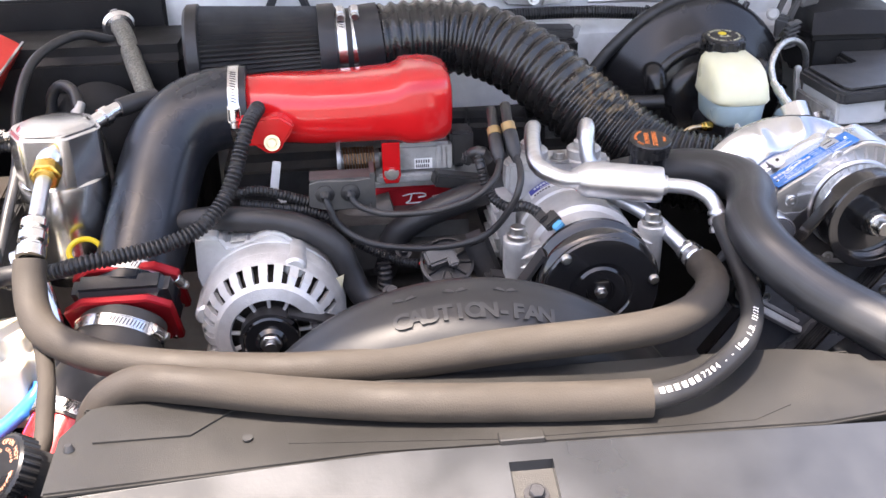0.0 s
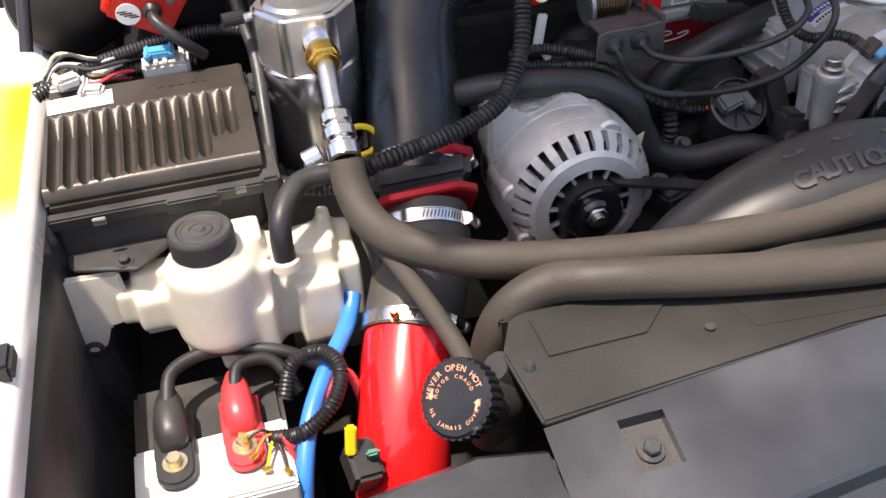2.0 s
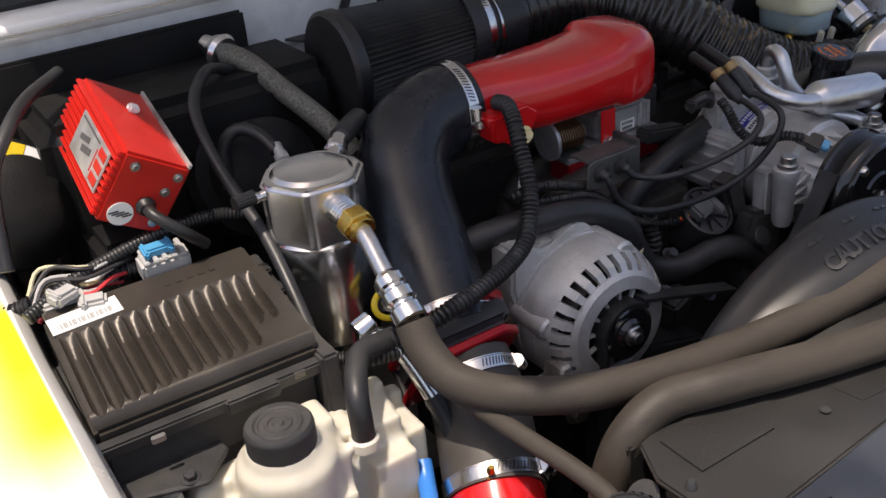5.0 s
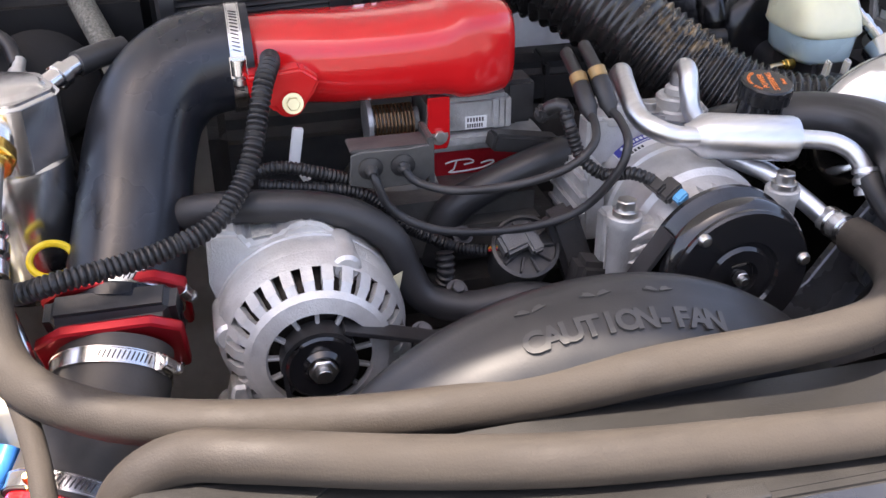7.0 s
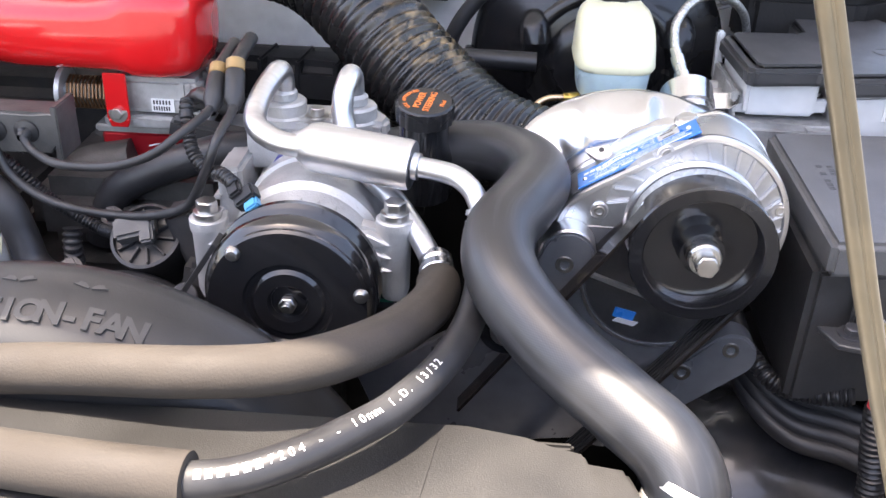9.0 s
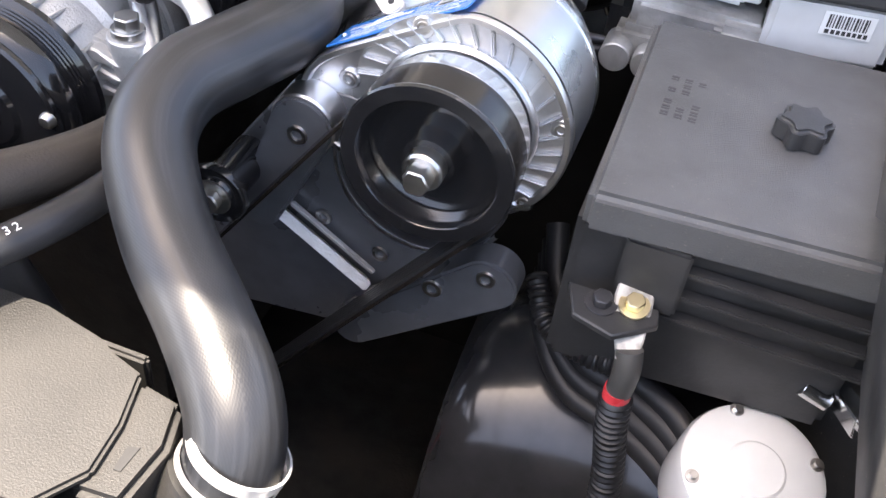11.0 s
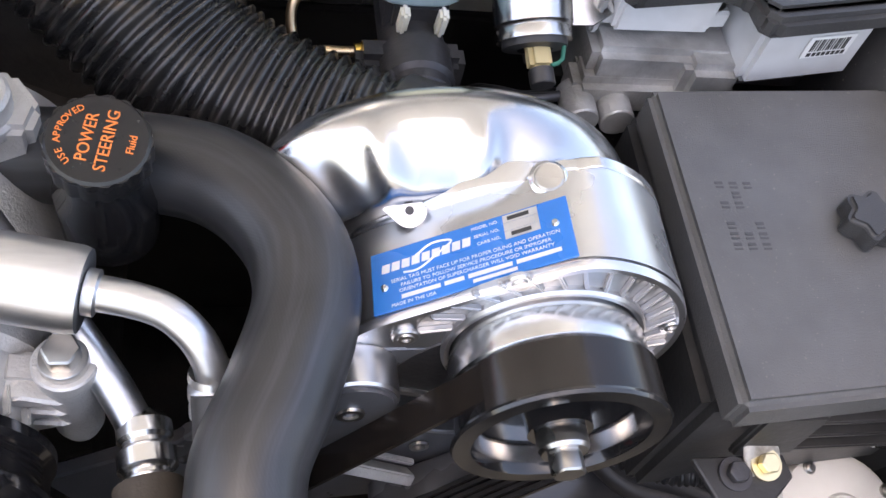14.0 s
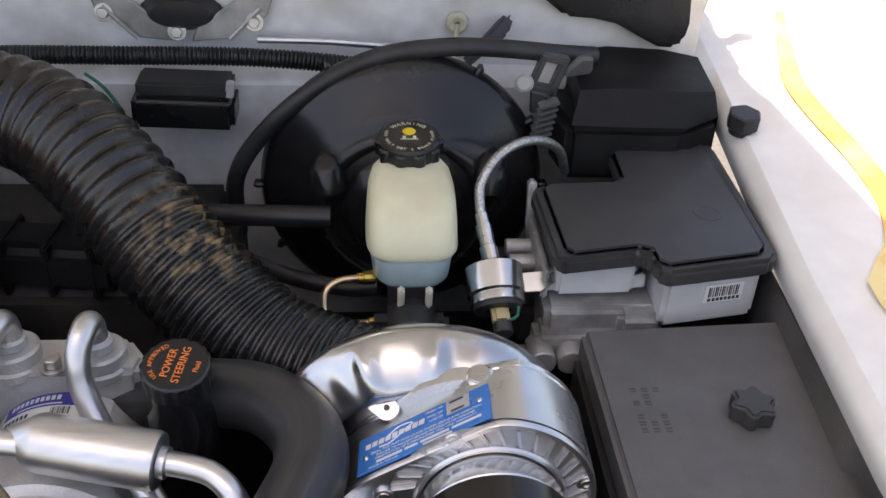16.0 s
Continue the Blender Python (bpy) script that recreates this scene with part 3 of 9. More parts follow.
# radiator cover and support panels
sup = thing("radiator_support", "grey painted radiator support with a moulded plastic cover", "radiator support", (0.17, 0.6, 0.95))
b = bmesh.new()
prism(b, [(-0.192, 0.612), (0.07, 0.631), (0.46, 0.622), (0.535, 0.632), (0.552, 0.66), (0.549, 0.69), (0.540, 0.722), (0.520, 0.728), (0.505, 0.735), (0.466, 0.743), (0.30, 0.743), (-0.15, 0.737), (-0.178, 0.728), (-0.196, 0.69)], 0.006, at(0, 0, 1.006), 0.002, 2)
prism(b, [(-0.166, 0.672), (-0.082, 0.672), (-0.045, 0.708), (-0.055, 0.728), (-0.15, 0.728), (-0.166, 0.72)], 0.004, at(0, 0, 1.010), 0.0025, 2)
prism(b, [(0.0, 0.652), (0.16, 0.636), (0.176, 0.634), (0.40, 0.632), (0.44, 0.65), (0.45, 0.728), (0.03, 0.728), (-0.006, 0.685)], 0.0022, at(0, 0, 1.0105), 0.0016, 2)
prism(b, rect(0.176, 0.628, 0.215, 0.64), 0.006, at(0, 0, 1.0105), 0.001)
box(b, 0.72, 0.006, 0.07, at(0.175, 0.735, 0.972), 0.002)
prism(b, [(0.545, 0.650), (0.572, 0.652), (0.575, 0.690), (0.567, 0.717), (0.538, 0.722)], 0.030, at(0, 0, 0.977), 0.004, 2)
cover = part("radiator_cover", b, M_BAND, sup, "dark grey moulded plastic cover, dusty in the sun")
b = bmesh.new()
cyl(b, 0.0045, 0.0012, at(-0.034, 0.663, 1.0135), 16)
part("drain_hole", b, M_INK, cover)
b = bmesh.new()
prism(b, [(0.557, 0.682), (0.563, 0.684), (0.562, 0.668), (0.558, 0.668)], 0.0008, at(0, 0, 1.0068))
part("slot_hole", b, M_INK, cover)
b = bmesh.new()
cyl(b, 0.005, 0.006, at(-0.182, 0.668, 1.012), 16, r2=0.003)
part("push_clip", b, M_BLACK, cover)


def panel_z(x, y):
    """Height of the sloping front panel."""
    return 1.008 - (0.618 - y) * 0.30


# sloping panel with two square wells, tiled round them
wells = [(-0.139, 0.563, -0.103, 0.604), (0.181, 0.566, 0.218, 0.612)]
b = bmesh.new()
xs = sorted({-0.192, 0.56, 0.3, 0.42, *[w[0] for w in wells], *[w[2] for w in wells], 0.0, 0.1})


def front_y(x):
    return 0.508 + 0.028 * min(1, max(0, (x + 0.19) / 0.30)) - 0.02 * max(0, x - 0.25)


def back_y(x):
    return 0.612 + 0.019 * min(1, max(0, (x + 0.192) / 0.262)) - 0.009 * max(0, (x - 0.07) / 0.39)


floors = []
for x0, x1 in zip(xs, xs[1:]):
    w = [q for q in wells if abs(q[0] - x0) < 1e-6]
    cuts = [(0, 1)] if not w else [(0, None), (None, 1)]
    for c in cuts:
        ya0, ya1 = (front_y(x0), front_y(x1)) if c[0] == 0 else (w[0][3], w[0][3])
        yb0, yb1 = (back_y(x0), back_y(x1)) if c[1] == 1 else (w[0][1], w[0][1])
        b.faces.new([b.verts.new((x, y, panel_z(x, y))) for x, y in ((x0, ya0), (x1, ya1), (x1, yb1), (x0, yb0))])
    if w:
        x0, y0, x1, y1 = w[0]
        t = [(x0, y0), (x1, y0), (x1, y1), (x0, y1)]
        for (ax, ay), (bx, by) in zip(t, t[1:] + t[:1]):
            b.faces.new([b.verts.new(p) for p in ((ax, ay, panel_z(ax, ay)), (bx, by, panel_z(bx, by)), (bx, by, panel_z(bx, by) - 0.010), (ax, ay, panel_z(ax, ay) - 0.010))])
        floors.append([(x, y, panel_z(x, y) - 0.010) for x, y in t])
for x0, x1 in zip(xs, xs[1:]):
    prev = [(x0, front_y(x0), panel_z(x0, front_y(x0))), (x1, front_y(x1), panel_z(x1, front_y(x1)))]
    for dy, dz in ((-0.003, -0.004), (-0.004, -0.018), (-0.03, -0.026), (-0.05, -0.022), (-0.054, -0.032), (-0.085, -0.04)):
        nxt = [(x0, front_y(x0) + dy, panel_z(x0, front_y(x0)) + dz), (x1, front_y(x1) + dy, panel_z(x1, front_y(x1)) + dz)]
        b.faces.new([b.verts.new(p) for p in (prev[0], prev[1], nxt[1], nxt[0])])
        prev = nxt
bmesh.ops.remove_doubles(b, verts=b.verts, dist=0.0002)
panel = part("front_panel", b, M_PANEL, sup, "satin grey painted metal panel", sharp=25)
for wx, wy in ((-0.121, 0.583), (0.200, 0.588)):
    bolt(panel, (wx, wy, panel_z(wx, wy) - 0.0095), (0, -0.28, 1), 0.0068, 0.006, mt=M_DKSTEEL)
# pocket floors take the cover plastic instead of the panel paint
for t in floors:
    b = bmesh.new()
    b.faces.new([b.verts.new(p) for p in t])
    part("pocket_floor", b, M_BAND, panel, "floor of the bolt pocket in dull cover plastic")
# left wing of the support
b = bmesh.new()
prev = None
for x, yb, yf, z in ((-0.60, 0.60, 0.40, 0.955), (-0.50, 0.604, 0.42, 0.965), (-0.40, 0.612, 0.43, 0.972), (-0.30, 0.62, 0.44, 0.98), (-0.24, 0.624, 0.445, 0.985), (-0.192, 0.607, 0.45, 0.992)):
    row = [b.verts.new((x, yb + 0.004, z - 0.05)), b.verts.new((x, yb, z - 0.004)), b.verts.new((x, yb - 0.006, z)), b.verts.new((x, (yb * 2 + yf) / 3, z - 0.002)), b.verts.new((x, (yb + yf * 2) / 3, z - 0.01)), b.verts.new((x, yf, z - 0.03)), b.verts.new((x, yf - 0.01, z - 0.06))]
    if prev:
        for i in range(6):
            b.faces.new((prev[i], row[i], row[i + 1], prev[i + 1]))
    prev = row
part("side_panel", b, M_PANEL, sup, "glossy grey painted side panel")
b = bmesh.new()
lathe(b, [(0, 0.0), (1, 0)], at(-0.40, 0.535, 0.9738) @ Matrix.Diagonal((0.014, 0.022, 1, 1)), 24)
part("slot_hole", b, M_INK, sup)
b = bmesh.new()
box(b, 0.78, 0.012, 0.26, at(0.18, 0.60, 0.85), 0.002)
part("baffle", b, M_BLACKM, sup)
b = bmesh.new()
box(b, 0.60, 0.04, 0.45, at(0.20, 0.68, 0.76), 0.004)
solo("radiator", b, M_BLACKM, "black radiator core under the plastic cover", "radiator")
# bright grille header ahead of the support
strip("grille_header", [[(x, y, z) for y, z in ((0.42, 0.925), (0.40, 0.945), (0.33, 0.95), (0.24, 0.93), (0.2, 0.85), (0.2, 0.5))] for x in (-0.62, -0.2, 0.2, 0.6, 0.95)], M_WHITE, "white grille header panel in full sun", "grille header")
strip("floor_pan", [[(x, y, 0.42) for y in (0.45, 1.0, 1.42)] for x in (-0.5, 0.2, 0.9)], M_ENGINE, "dark underside of the engine bay", "underbody")
# radiator end tank and neck
rt = thing("radiator_tank", "tan-dusted radiator end tank with hose neck", "radiator tank", (0.5, 0.70, 0.9))
b = bmesh.new()
box(b, 0.16, 0.05, 0.30, at(0.48, 0.700, 0.845), 0.006)
part("tank", b, M_BAND, rt)
b = bmesh.new()
tube(b, [(0.605, 0.697, 0.985), (0.608, 0.685, 0.955), (0.58, 0.68, 0.92), (0.52, 0.68, 0.90)], 0.021, 20)
part("neck", b, M_BLACKM, rt)

# added sheet that keeps the depth below the supercharger black
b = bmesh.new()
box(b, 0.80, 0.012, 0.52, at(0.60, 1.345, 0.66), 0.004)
solo("lower_firewall_dark_panel", b, M_DARK, "black panel added to darken the lower firewall", "insulation", kind="structure")


# ---- engine front: shroud, alternator, compressor, hoses ----
fs = thing("fan_shroud", "dusty black plastic fan shroud with raised lettering", "fan shroud", (0.167, 0.75, 0.98))
C0 = at(0.168, 0, 0.8165) @ Matrix.Rotation(radians(90), 4, "X")  # local z is -y
b = bmesh.new()
lathe(b, [(0.215, -0.828), (0.238, -0.824), (0.252, -0.818), (0.2575, -0.814), (0.2590, -0.807), (0.2575, -0.800), (0.2555, -0.797), (0.2540, -0.786), (0.2465, -0.767), (0.236, -0.753), (0.222, -0.745), (0.205, -0.741), (0.18, -0.739)], C0, 64, radians(8), radians(172))
part("shroud", b, M_SHROUD, fs, sharp=50)
b = bmesh.new()


def on_cone(a, r, h, nrm, dx, make):
    """Lay something on the shroud's cone at an angle."""
    a = radians(a)
    rad, tang = Vector((math.cos(a), math.sin(a), 0)), Vector((math.sin(a), -math.cos(a), 0))
    zl = Vector((0, 0, 1))
    nn = rad * nrm[0] + zl * nrm[1]
    up = rad * nrm[1] - zl * nrm[0]
    m = Matrix((tang, up, nn)).transposed().to_4x4()
    make(C0 @ Matrix.Translation(rad * r + zl * h + tang * dx + nn * 0.0004) @ m)


for i, ch in enumerate("CAUTION-FAN"):
    on_cone(88.4 - (i - 5) * 3.25, 0.2462, -0.7665, (0.91, 0.41), 0, lambda q: write(b, ch, 0.0235, q, 0.0007, bold=0.0009))
for a in (103, 92, 81):
    for s in (-1, 1):
        on_cone(a, 0.2547, -0.7915, (0.99, 0.14), 0.0062 * s, lambda q: prism(b, [(-0.005 * s, -0.002), (0.006 * s, 0.0005), (0.003 * s, 0.0015), (0.002 * s, 0.0038), (-0.002 * s, 0.003), (-0.005 * s, 0.0)], 0.001, q))
part("lettering", b, mat("lettering_plastic", (0.055, 0.054, 0.052), 0.45, vary=0.1), fs, "raised grey warning lettering")

# alternator
alt = thing("alternator", "cast aluminium alternator with slotted front housing", "alternator", (-0.029, 0.95, 0.89))
AX = Vector((-0.029, 0, 0.967))
A0 = at(AX.x, 0, AX.z) @ Matrix.Rotation(radians(90), 4, "X") @ Matrix.Diagonal((0.99, 0.99, 1, 1))
b = bmesh.new()
lathe(b, [(0.044, -0.912), (0.046, -0.908), (0.059, -0.911), (0.0635, -0.9155), (0.062, -0.919), (0.045, -0.916), (0.044, -0.912)], A0, 48)
lathe(b, [(0.0775, -0.950), (0.0815, -0.952), (0.083, -0.957), (0.083, -0.975), (0.079, -0.977), (0.083, -0.979), (0.083, -0.995), (0.080, -0.998), (0.07, -0.998), (0.07, -0.950), (0.0775, -0.950)], A0, 56)
lathe(b, [(0.0795, -1.022), (0.0795, -1.03), (0.066, -1.055), (0.03, -1.06), (0.0, -1.06)], A0, 40)
lathe(b, [(0.0765, -0.9335), (0.0800, -0.9440), (0.0815, -0.953)], A0, 72)
n = 27
for k in range(n):
    a = 360 / n * k
    q = A0 @ pose(0, 0, 0, 0, 0, a)
    for p0, p1, w in (((0.0600, -0.9145), (0.0700, -0.9215), 0.0088), ((0.0700, -0.9215), (0.0772, -0.9350), 0.0098)):
        v = [(p0[0], -w / 2, p0[1]), (p0[0], w / 2, p0[1]), (p1[0], w / 2, p1[1]), (p1[0], -w / 2, p1[1])]
        v += [(x - 0.006, y, z - 0.003) for x, y, z in v]
        vv = [b.verts.new(q @ Vector(c)) for c in v]
        for f in ((0, 1, 2, 3), (0, 4, 5, 1), (1, 5, 6, 2), (2, 6, 7, 3), (3, 7, 4, 0)):
            b.faces.new([vv[i] for i in f])
    if k % 2 == 0:
        box(b, 0.006, 0.006, 0.03, q @ Matrix.Translation((0.0725, 0, -1.01)), 0.001)
for k in range(13):
    q = A0 @ pose(0, 0, 0, 0, 0, 360 / 13 * k + 7)
    box(b, 0.018, 0.0036, 0.006, q @ Matrix.Translation((0.038, 0, -0.914)), 0.001)
lathe(b, [(0.0, -0.913), (0.03, -0.913), (0.031, -0.917), (0.026, -0.925)], A0, 32)
part("housing", b, M_CAST, alt)
b = bmesh.new()
lathe(b, [(0.0, -0.924), (0.058, -0.926), (0.068, -0.942), (0.068, -1.02), (0.05, -1.04)], A0, 40)
part("rotor", b, mat("copper_dark", (0.035, 0.03, 0.026), 0.5, metal=0.5, vary=0.4, scale=200), alt, "dark rotor and windings behind the slots")
for a in (66, 168, 245, 345):
    q = A0 @ pose(0, 0, 0, 0, 0, a)
    b = bmesh.new()
    cyl(b, 0.0130, 0.054, q @ Matrix.Translation((0.0735, 0, -0.990)), 20, 0.003)
    prism(b, [(-0.022, -0.019), (0.004, -0.010), (0.004, 0.010), (-0.022, 0.019)], 0.05, q @ Matrix.Translation((0.073, 0, -0.989)), 0.002)
    lug = part("lug", b, M_CAST, alt)
    b = bmesh.new()
    cyl(b, 0.0052, 0.003, q @ Matrix.Translation((0.0735, 0, -0.9395)), 14)
    part("screw", b, M_STEEL, lug)
for a in (70, 250):
    b = bmesh.new()
    cyl(b, 0.0068, 0.004, A0 @ pose(0, 0, 0, 0, 0, a) @ Matrix.Translation((0.051, 0, -0.9145)), 16)
    part("screw_boss", b, M_STEEL, alt)
b = bmesh.new()
prism(b, [(-0.066, -0.02), (-0.084, 0.040), (-0.082, 0.088), (-0.074, 0.092), (-0.054, 0.089), (-0.046, 0.078), (-0.024, 0.080), (-0.014, 0.089), (0.004, 0.093), (0.018, 0.088), (0.036, 0.073), (0.02, 0.05), (-0.03, 0.04), (-0.05, 0.0)], 0.040, A0 @ Matrix.Translation((0, 0, -1.022)), 0.004, 2)
part("mount_ear", b, M_CAST, alt, "triangular cast mounting ear")
b = bmesh.new()
prism(b, [(-0.075, -0.02), (-0.062, -0.02), (-0.055, -0.062), (-0.068, -0.075), (-0.084, -0.06)], 0.03, A0 @ Matrix.Translation((0, 0, -0.945)), 0.003)
cyl(b, 0.014, 0.045, A0 @ Matrix.Translation((-0.076, -0.058, -0.95)), 20)
cyl(b, 0.0095, 0.02, A0 @ Matrix.Translation((-0.076, -0.058, -0.91)), 20)
part("lower_ear", b, M_CAST2, alt)
bolt(alt, (AX.x - 0.076, 0.893, AX.z - 0.058), (0, -1, 0), 0.0095, 0.008)
b = bmesh.new()
lathe(b, [(0.012, -0.893), (0.0135, -0.893), (0.017, -0.897), (0.028, -0.8955), (0.0305, -0.897), *[(0.0305 - 0.0016 * (k % 2), -0.899 - 0.0014 * k) for k in range(12)], (0.031, -0.917), (0.012, -0.917)], A0, 40)
pl = part("pulley", b, M_GLOSSBLK, alt, "black grooved pulley")
b = bmesh.new()
hexes(b, 0.0125, 0.010, A0 @ Matrix.Translation((0, 0, -0.899)))
cyl(b, 0.0065, 0.014, A0 @ Matrix.Translation((0, 0, -0.897)), 16)
part("nut", b, M_STEEL, pl, "rusty zinc pulley nut")
b = bmesh.new()
box(b, 0.030, 0.024, 0.0008, A0 @ pose(-0.034, 0.0806, -1.001, -90, 0, 5), 0)
part("worn_label", b, mat("worn_label", (0.5, 0.49, 0.44), 0.6, vary=0.3, scale=160, second=(0.32, 0.31, 0.29), second_at=0.5, second_scale=120), alt, "worn paper label")
b = bmesh.new()
prism(b, [(0.068, 0.035), (0.083, 0.042), (0.078, 0.016), (0.073, 0.012)], 0.001, A0 @ Matrix.Translation((0, 0, -0.965)))
part("paper_tag", b, M_TAPE, alt)

# serpentine belt
db = thing("drive_belt", "black ribbed drive belt running over the pulleys", "belt", (0.1, 0.9, 0.9))


def belt(bm, p, q, width, thick, y):
    p, q = Vector(p), Vector(q)
    d = (q - p).normalized()
    mm = Matrix((d, Vector((0, 1, 0)), d.cross(Vector((0, 1, 0))))).transposed().to_4x4()
    box(bm, (q - p).length, width, thick, Matrix.Translation(((p.x + q.x) / 2, y, (p.z + q.z) / 2)) @ mm, 0.0005)


for p, q, w, y in (((-0.009, 0, 0.9975), (0.13, 0, 0.955), 0.020, 0.907), ((-0.060, 0, 0.967), (-0.05, 0, 0.80), 0.020, 0.907), ((0.266, 0, 1.056), (0.20, 0, 0.955), 0.022, 0.893)):
    b = bmesh.new()
    belt(b, p, q, w, 0.004, y)
    part("run", b, M_RUBBER, db)
b = bmesh.new()
lathe(b, [(0.031, -0.897), (0.0345, -0.897), (0.0345, -0.917), (0.031, -0.917)], A0, 30, radians(40), radians(180))
part("wrap", b, M_RUBBER, db)

# air conditioning compressor
ac = thing("ac_compressor", "cast aluminium air conditioning compressor with black clutch pulley", "compressor", (0.324, 0.98, 0.95))
K0 = at(0.324, 0, 1.018) @ Matrix.Rotation(radians(90), 4, "X")
b = bmesh.new()
lathe(b, [(0.0, -0.905), (0.045, -0.905), (0.052, -0.91), (0.057, -0.925), (0.06, -0.945), (0.0655, -0.95), (0.0655, -0.962), (0.063, -0.964), (0.063, -1.00), (0.066, -1.002), (0.066, -1.015), (0.063, -1.017), (0.063, -1.055), (0.067, -1.058), (0.067, -1.10), (0.055, -1.11), (0.0, -1.11)], K0, 56)
part("body", b, M_CAST, ac)
for x, z, s in ((0.246, 1.060, -1), (0.398, 1.068, 1)):
    b = bmesh.new()
    lathe(b, [(0.0, -0.078), (0.010, -0.078), (0.0125, -0.070), (0.0135, -0.020), (0.0150, -0.016), (0.0155, -0.012), (0.0155, -0.007), (0.0145, -0.006), (0.0, -0.006)], at(x, 0.936, z), 28)
    prism(b, [(0, -0.018), (-0.030 * s, -0.012), (-0.042 * s, -0.026), (-0.030 * s, -0.052), (0, -0.060)], 0.020, at(x, 0.948, z) @ Matrix.Rotation(radians(90), 4, "X"), 0.004, 2)
    ear_ = part("mount_ear", b, M_CAST, ac, "cast mounting boss")
    for k in range(3):
        b = bmesh.new()
        prism(b, [(0.006 * s, 0.0), (-0.016 * s, 0.010 - 0.003 * k), (-0.034 * s, 0.006 - 0.006 * k), (-0.016 * s, -0.001 - 0.003 * k)], 0.016, at(x - 0.004 * s, 0.938, z - 0.026 - 0.011 * k) @ Matrix.Rotation(radians(90), 4, "X"), 0.0015)
        part("web", b, M_CAST, ear_)
for k in range(11):
    a = 20 + 14 * k
    b = bmesh.new()
    box(b, 0.0045, 0.0022, 0.030, K0 @ pose(0, 0, 0, 0, 0, a) @ Matrix.Translation((0.0572, 0, -0.928)) @ pose(0, 0, 0, 0, 11, 0), 0.0008)
    part("shoulder_rib", b, M_CAST, ac)
b = bmesh.new()
# side rib block
box(b, 0.022, 0.085, 0.075, at(0.246, 1.045, 1.03), 0.004)
for k in range(4):
    box(b, 0.006, 0.086, 0.004, at(0.234, 1.045, 1.005 + 0.017 * k), 0.001)
part("ribbed_block", b, M_CAST, ac)
b = bmesh.new()
box(b, 0.016, 0.02, 0.12, at(0.244, 0.965, 0.985), 0.003)
part("support_leg", b, M_CAST, ac)
b = bmesh.new()
prism(b, [(-0.062, -0.018), (0.062, -0.018), (0.066, 0.0), (0.05, 0.024), (-0.05, 0.024), (-0.066, 0)], 0.05, at(0.315, 1.062, 1.050), 0.004, 2)
pb = part("port_block", b, M_CAST, ac, "cast port block with two pipe fittings")
for x, y in ((0.284, 1.062), (0.348, 1.058)):
    b = bmesh.new()
    cyl(b, 0.0225, 0.010, at(x, y, 1.090), 28, 0.002)
    cyl(b, 0.0205, 0.014, at(x, y, 1.098), 28, 0.002)
    cyl(b, 0.0125, 0.012, at(x, y, 1.110), 24, 0.003)
    part("pipe_fitting", b, M_CAST, pb)
bolt(ac, (0.316, 1.05, 1.100), (0, 0, 1), 0.007, 0.008)
for x, z in ((0.246, 1.060), (0.398, 1.068)):
    b = bmesh.new()
    cyl(b, 0.0115, 0.006, at(x, 0.935, z - 0.006), 20)
    hexes(b, 0.0092, 0.010, at(x, 0.935, z - 0.001))
    part("mount_bolt", b, M_STEEL, ac)
# clutch
b = bmesh.new()
lathe(b, [(0.036, -0.871), (0.062, -0.871), (0.0655, -0.874), (0.0675, -0.879), (0.0675, -0.884), *[(0.0655 - 0.0022 * (k % 2), -0.886 - 0.0016 * k) for k in range(10)], (0.0675, -0.904), (0.0675, -0.909), (0.05, -0.911)], K0, 64)
cp = part("clutch_pulley", b, M_GLOSSBLK, ac, "gloss black grooved clutch pulley")
b = bmesh.new()
lathe(b, [(0.014, -0.871), (0.016, -0.866), (0.026, -0.866), (0.029, -0.8685), (0.033, -0.868), (0.035, -0.865), (0.061, -0.865), (0.063, -0.867), (0.063, -0.870)], K0, 56)
lathe(b, [(0.0, -0.869), (0.009, -0.869), (0.014, -0.871)], K0, 24)
part("clutch_plate", b, M_GLOSSBLK, cp, "gloss black clutch plate")
b = bmesh.new()
hexes(b, 0.0072, 0.006, K0 @ Matrix.Translation((0, 0, -0.8685)))
cyl(b, 0.0036, 0.010, K0 @ Matrix.Translation((0, 0, -0.868)), 16)
part("shaft_nut", b, M_STEEL, cp)
for a in (133, 12, 253):
    b = bmesh.new()
    lathe(b, [(0, -0.860), (0.004, -0.8605), (0.0056, -0.863), (0.006, -0.866)], K0 @ pose(0.0575 * math.cos(radians(a)), 0.0575 * math.sin(radians(a)), 0), 16)
    part("rivet", b, M_STEEL, cp)
# labels and plug
b = bmesh.new()
lathe(b, [(0.0634, -1.0185), (0.0634, -1.0430)], K0, 24, radians(58), radians(136))
lab = part("label", b, M_LABEL, ac, "white and violet part label with a barcode")
b = bmesh.new()
lathe(b, [(0.0636, -1.0290), (0.0636, -1.0428)], K0, 24, radians(72), radians(135))
part("label_band", b, M_BLUEL, lab)
b = bmesh.new()
for k in range(12):
    lathe(b, [(0.0637, -1.0200), (0.0637, -1.0275)], K0, 1, radians(84 + k * 1.1), radians(84 + k * 1.1 + (0.4 + 0.4 * (k % 3 == 0))))
for k in range(6):
    lathe(b, [(0.0637, -1.0205), (0.0637, -1.0250)], K0, 1, radians(112 + k * 3.4), radians(114.2 + k * 3.4))
part("ink_print", b, M_INK, lab)
b = bmesh.new()
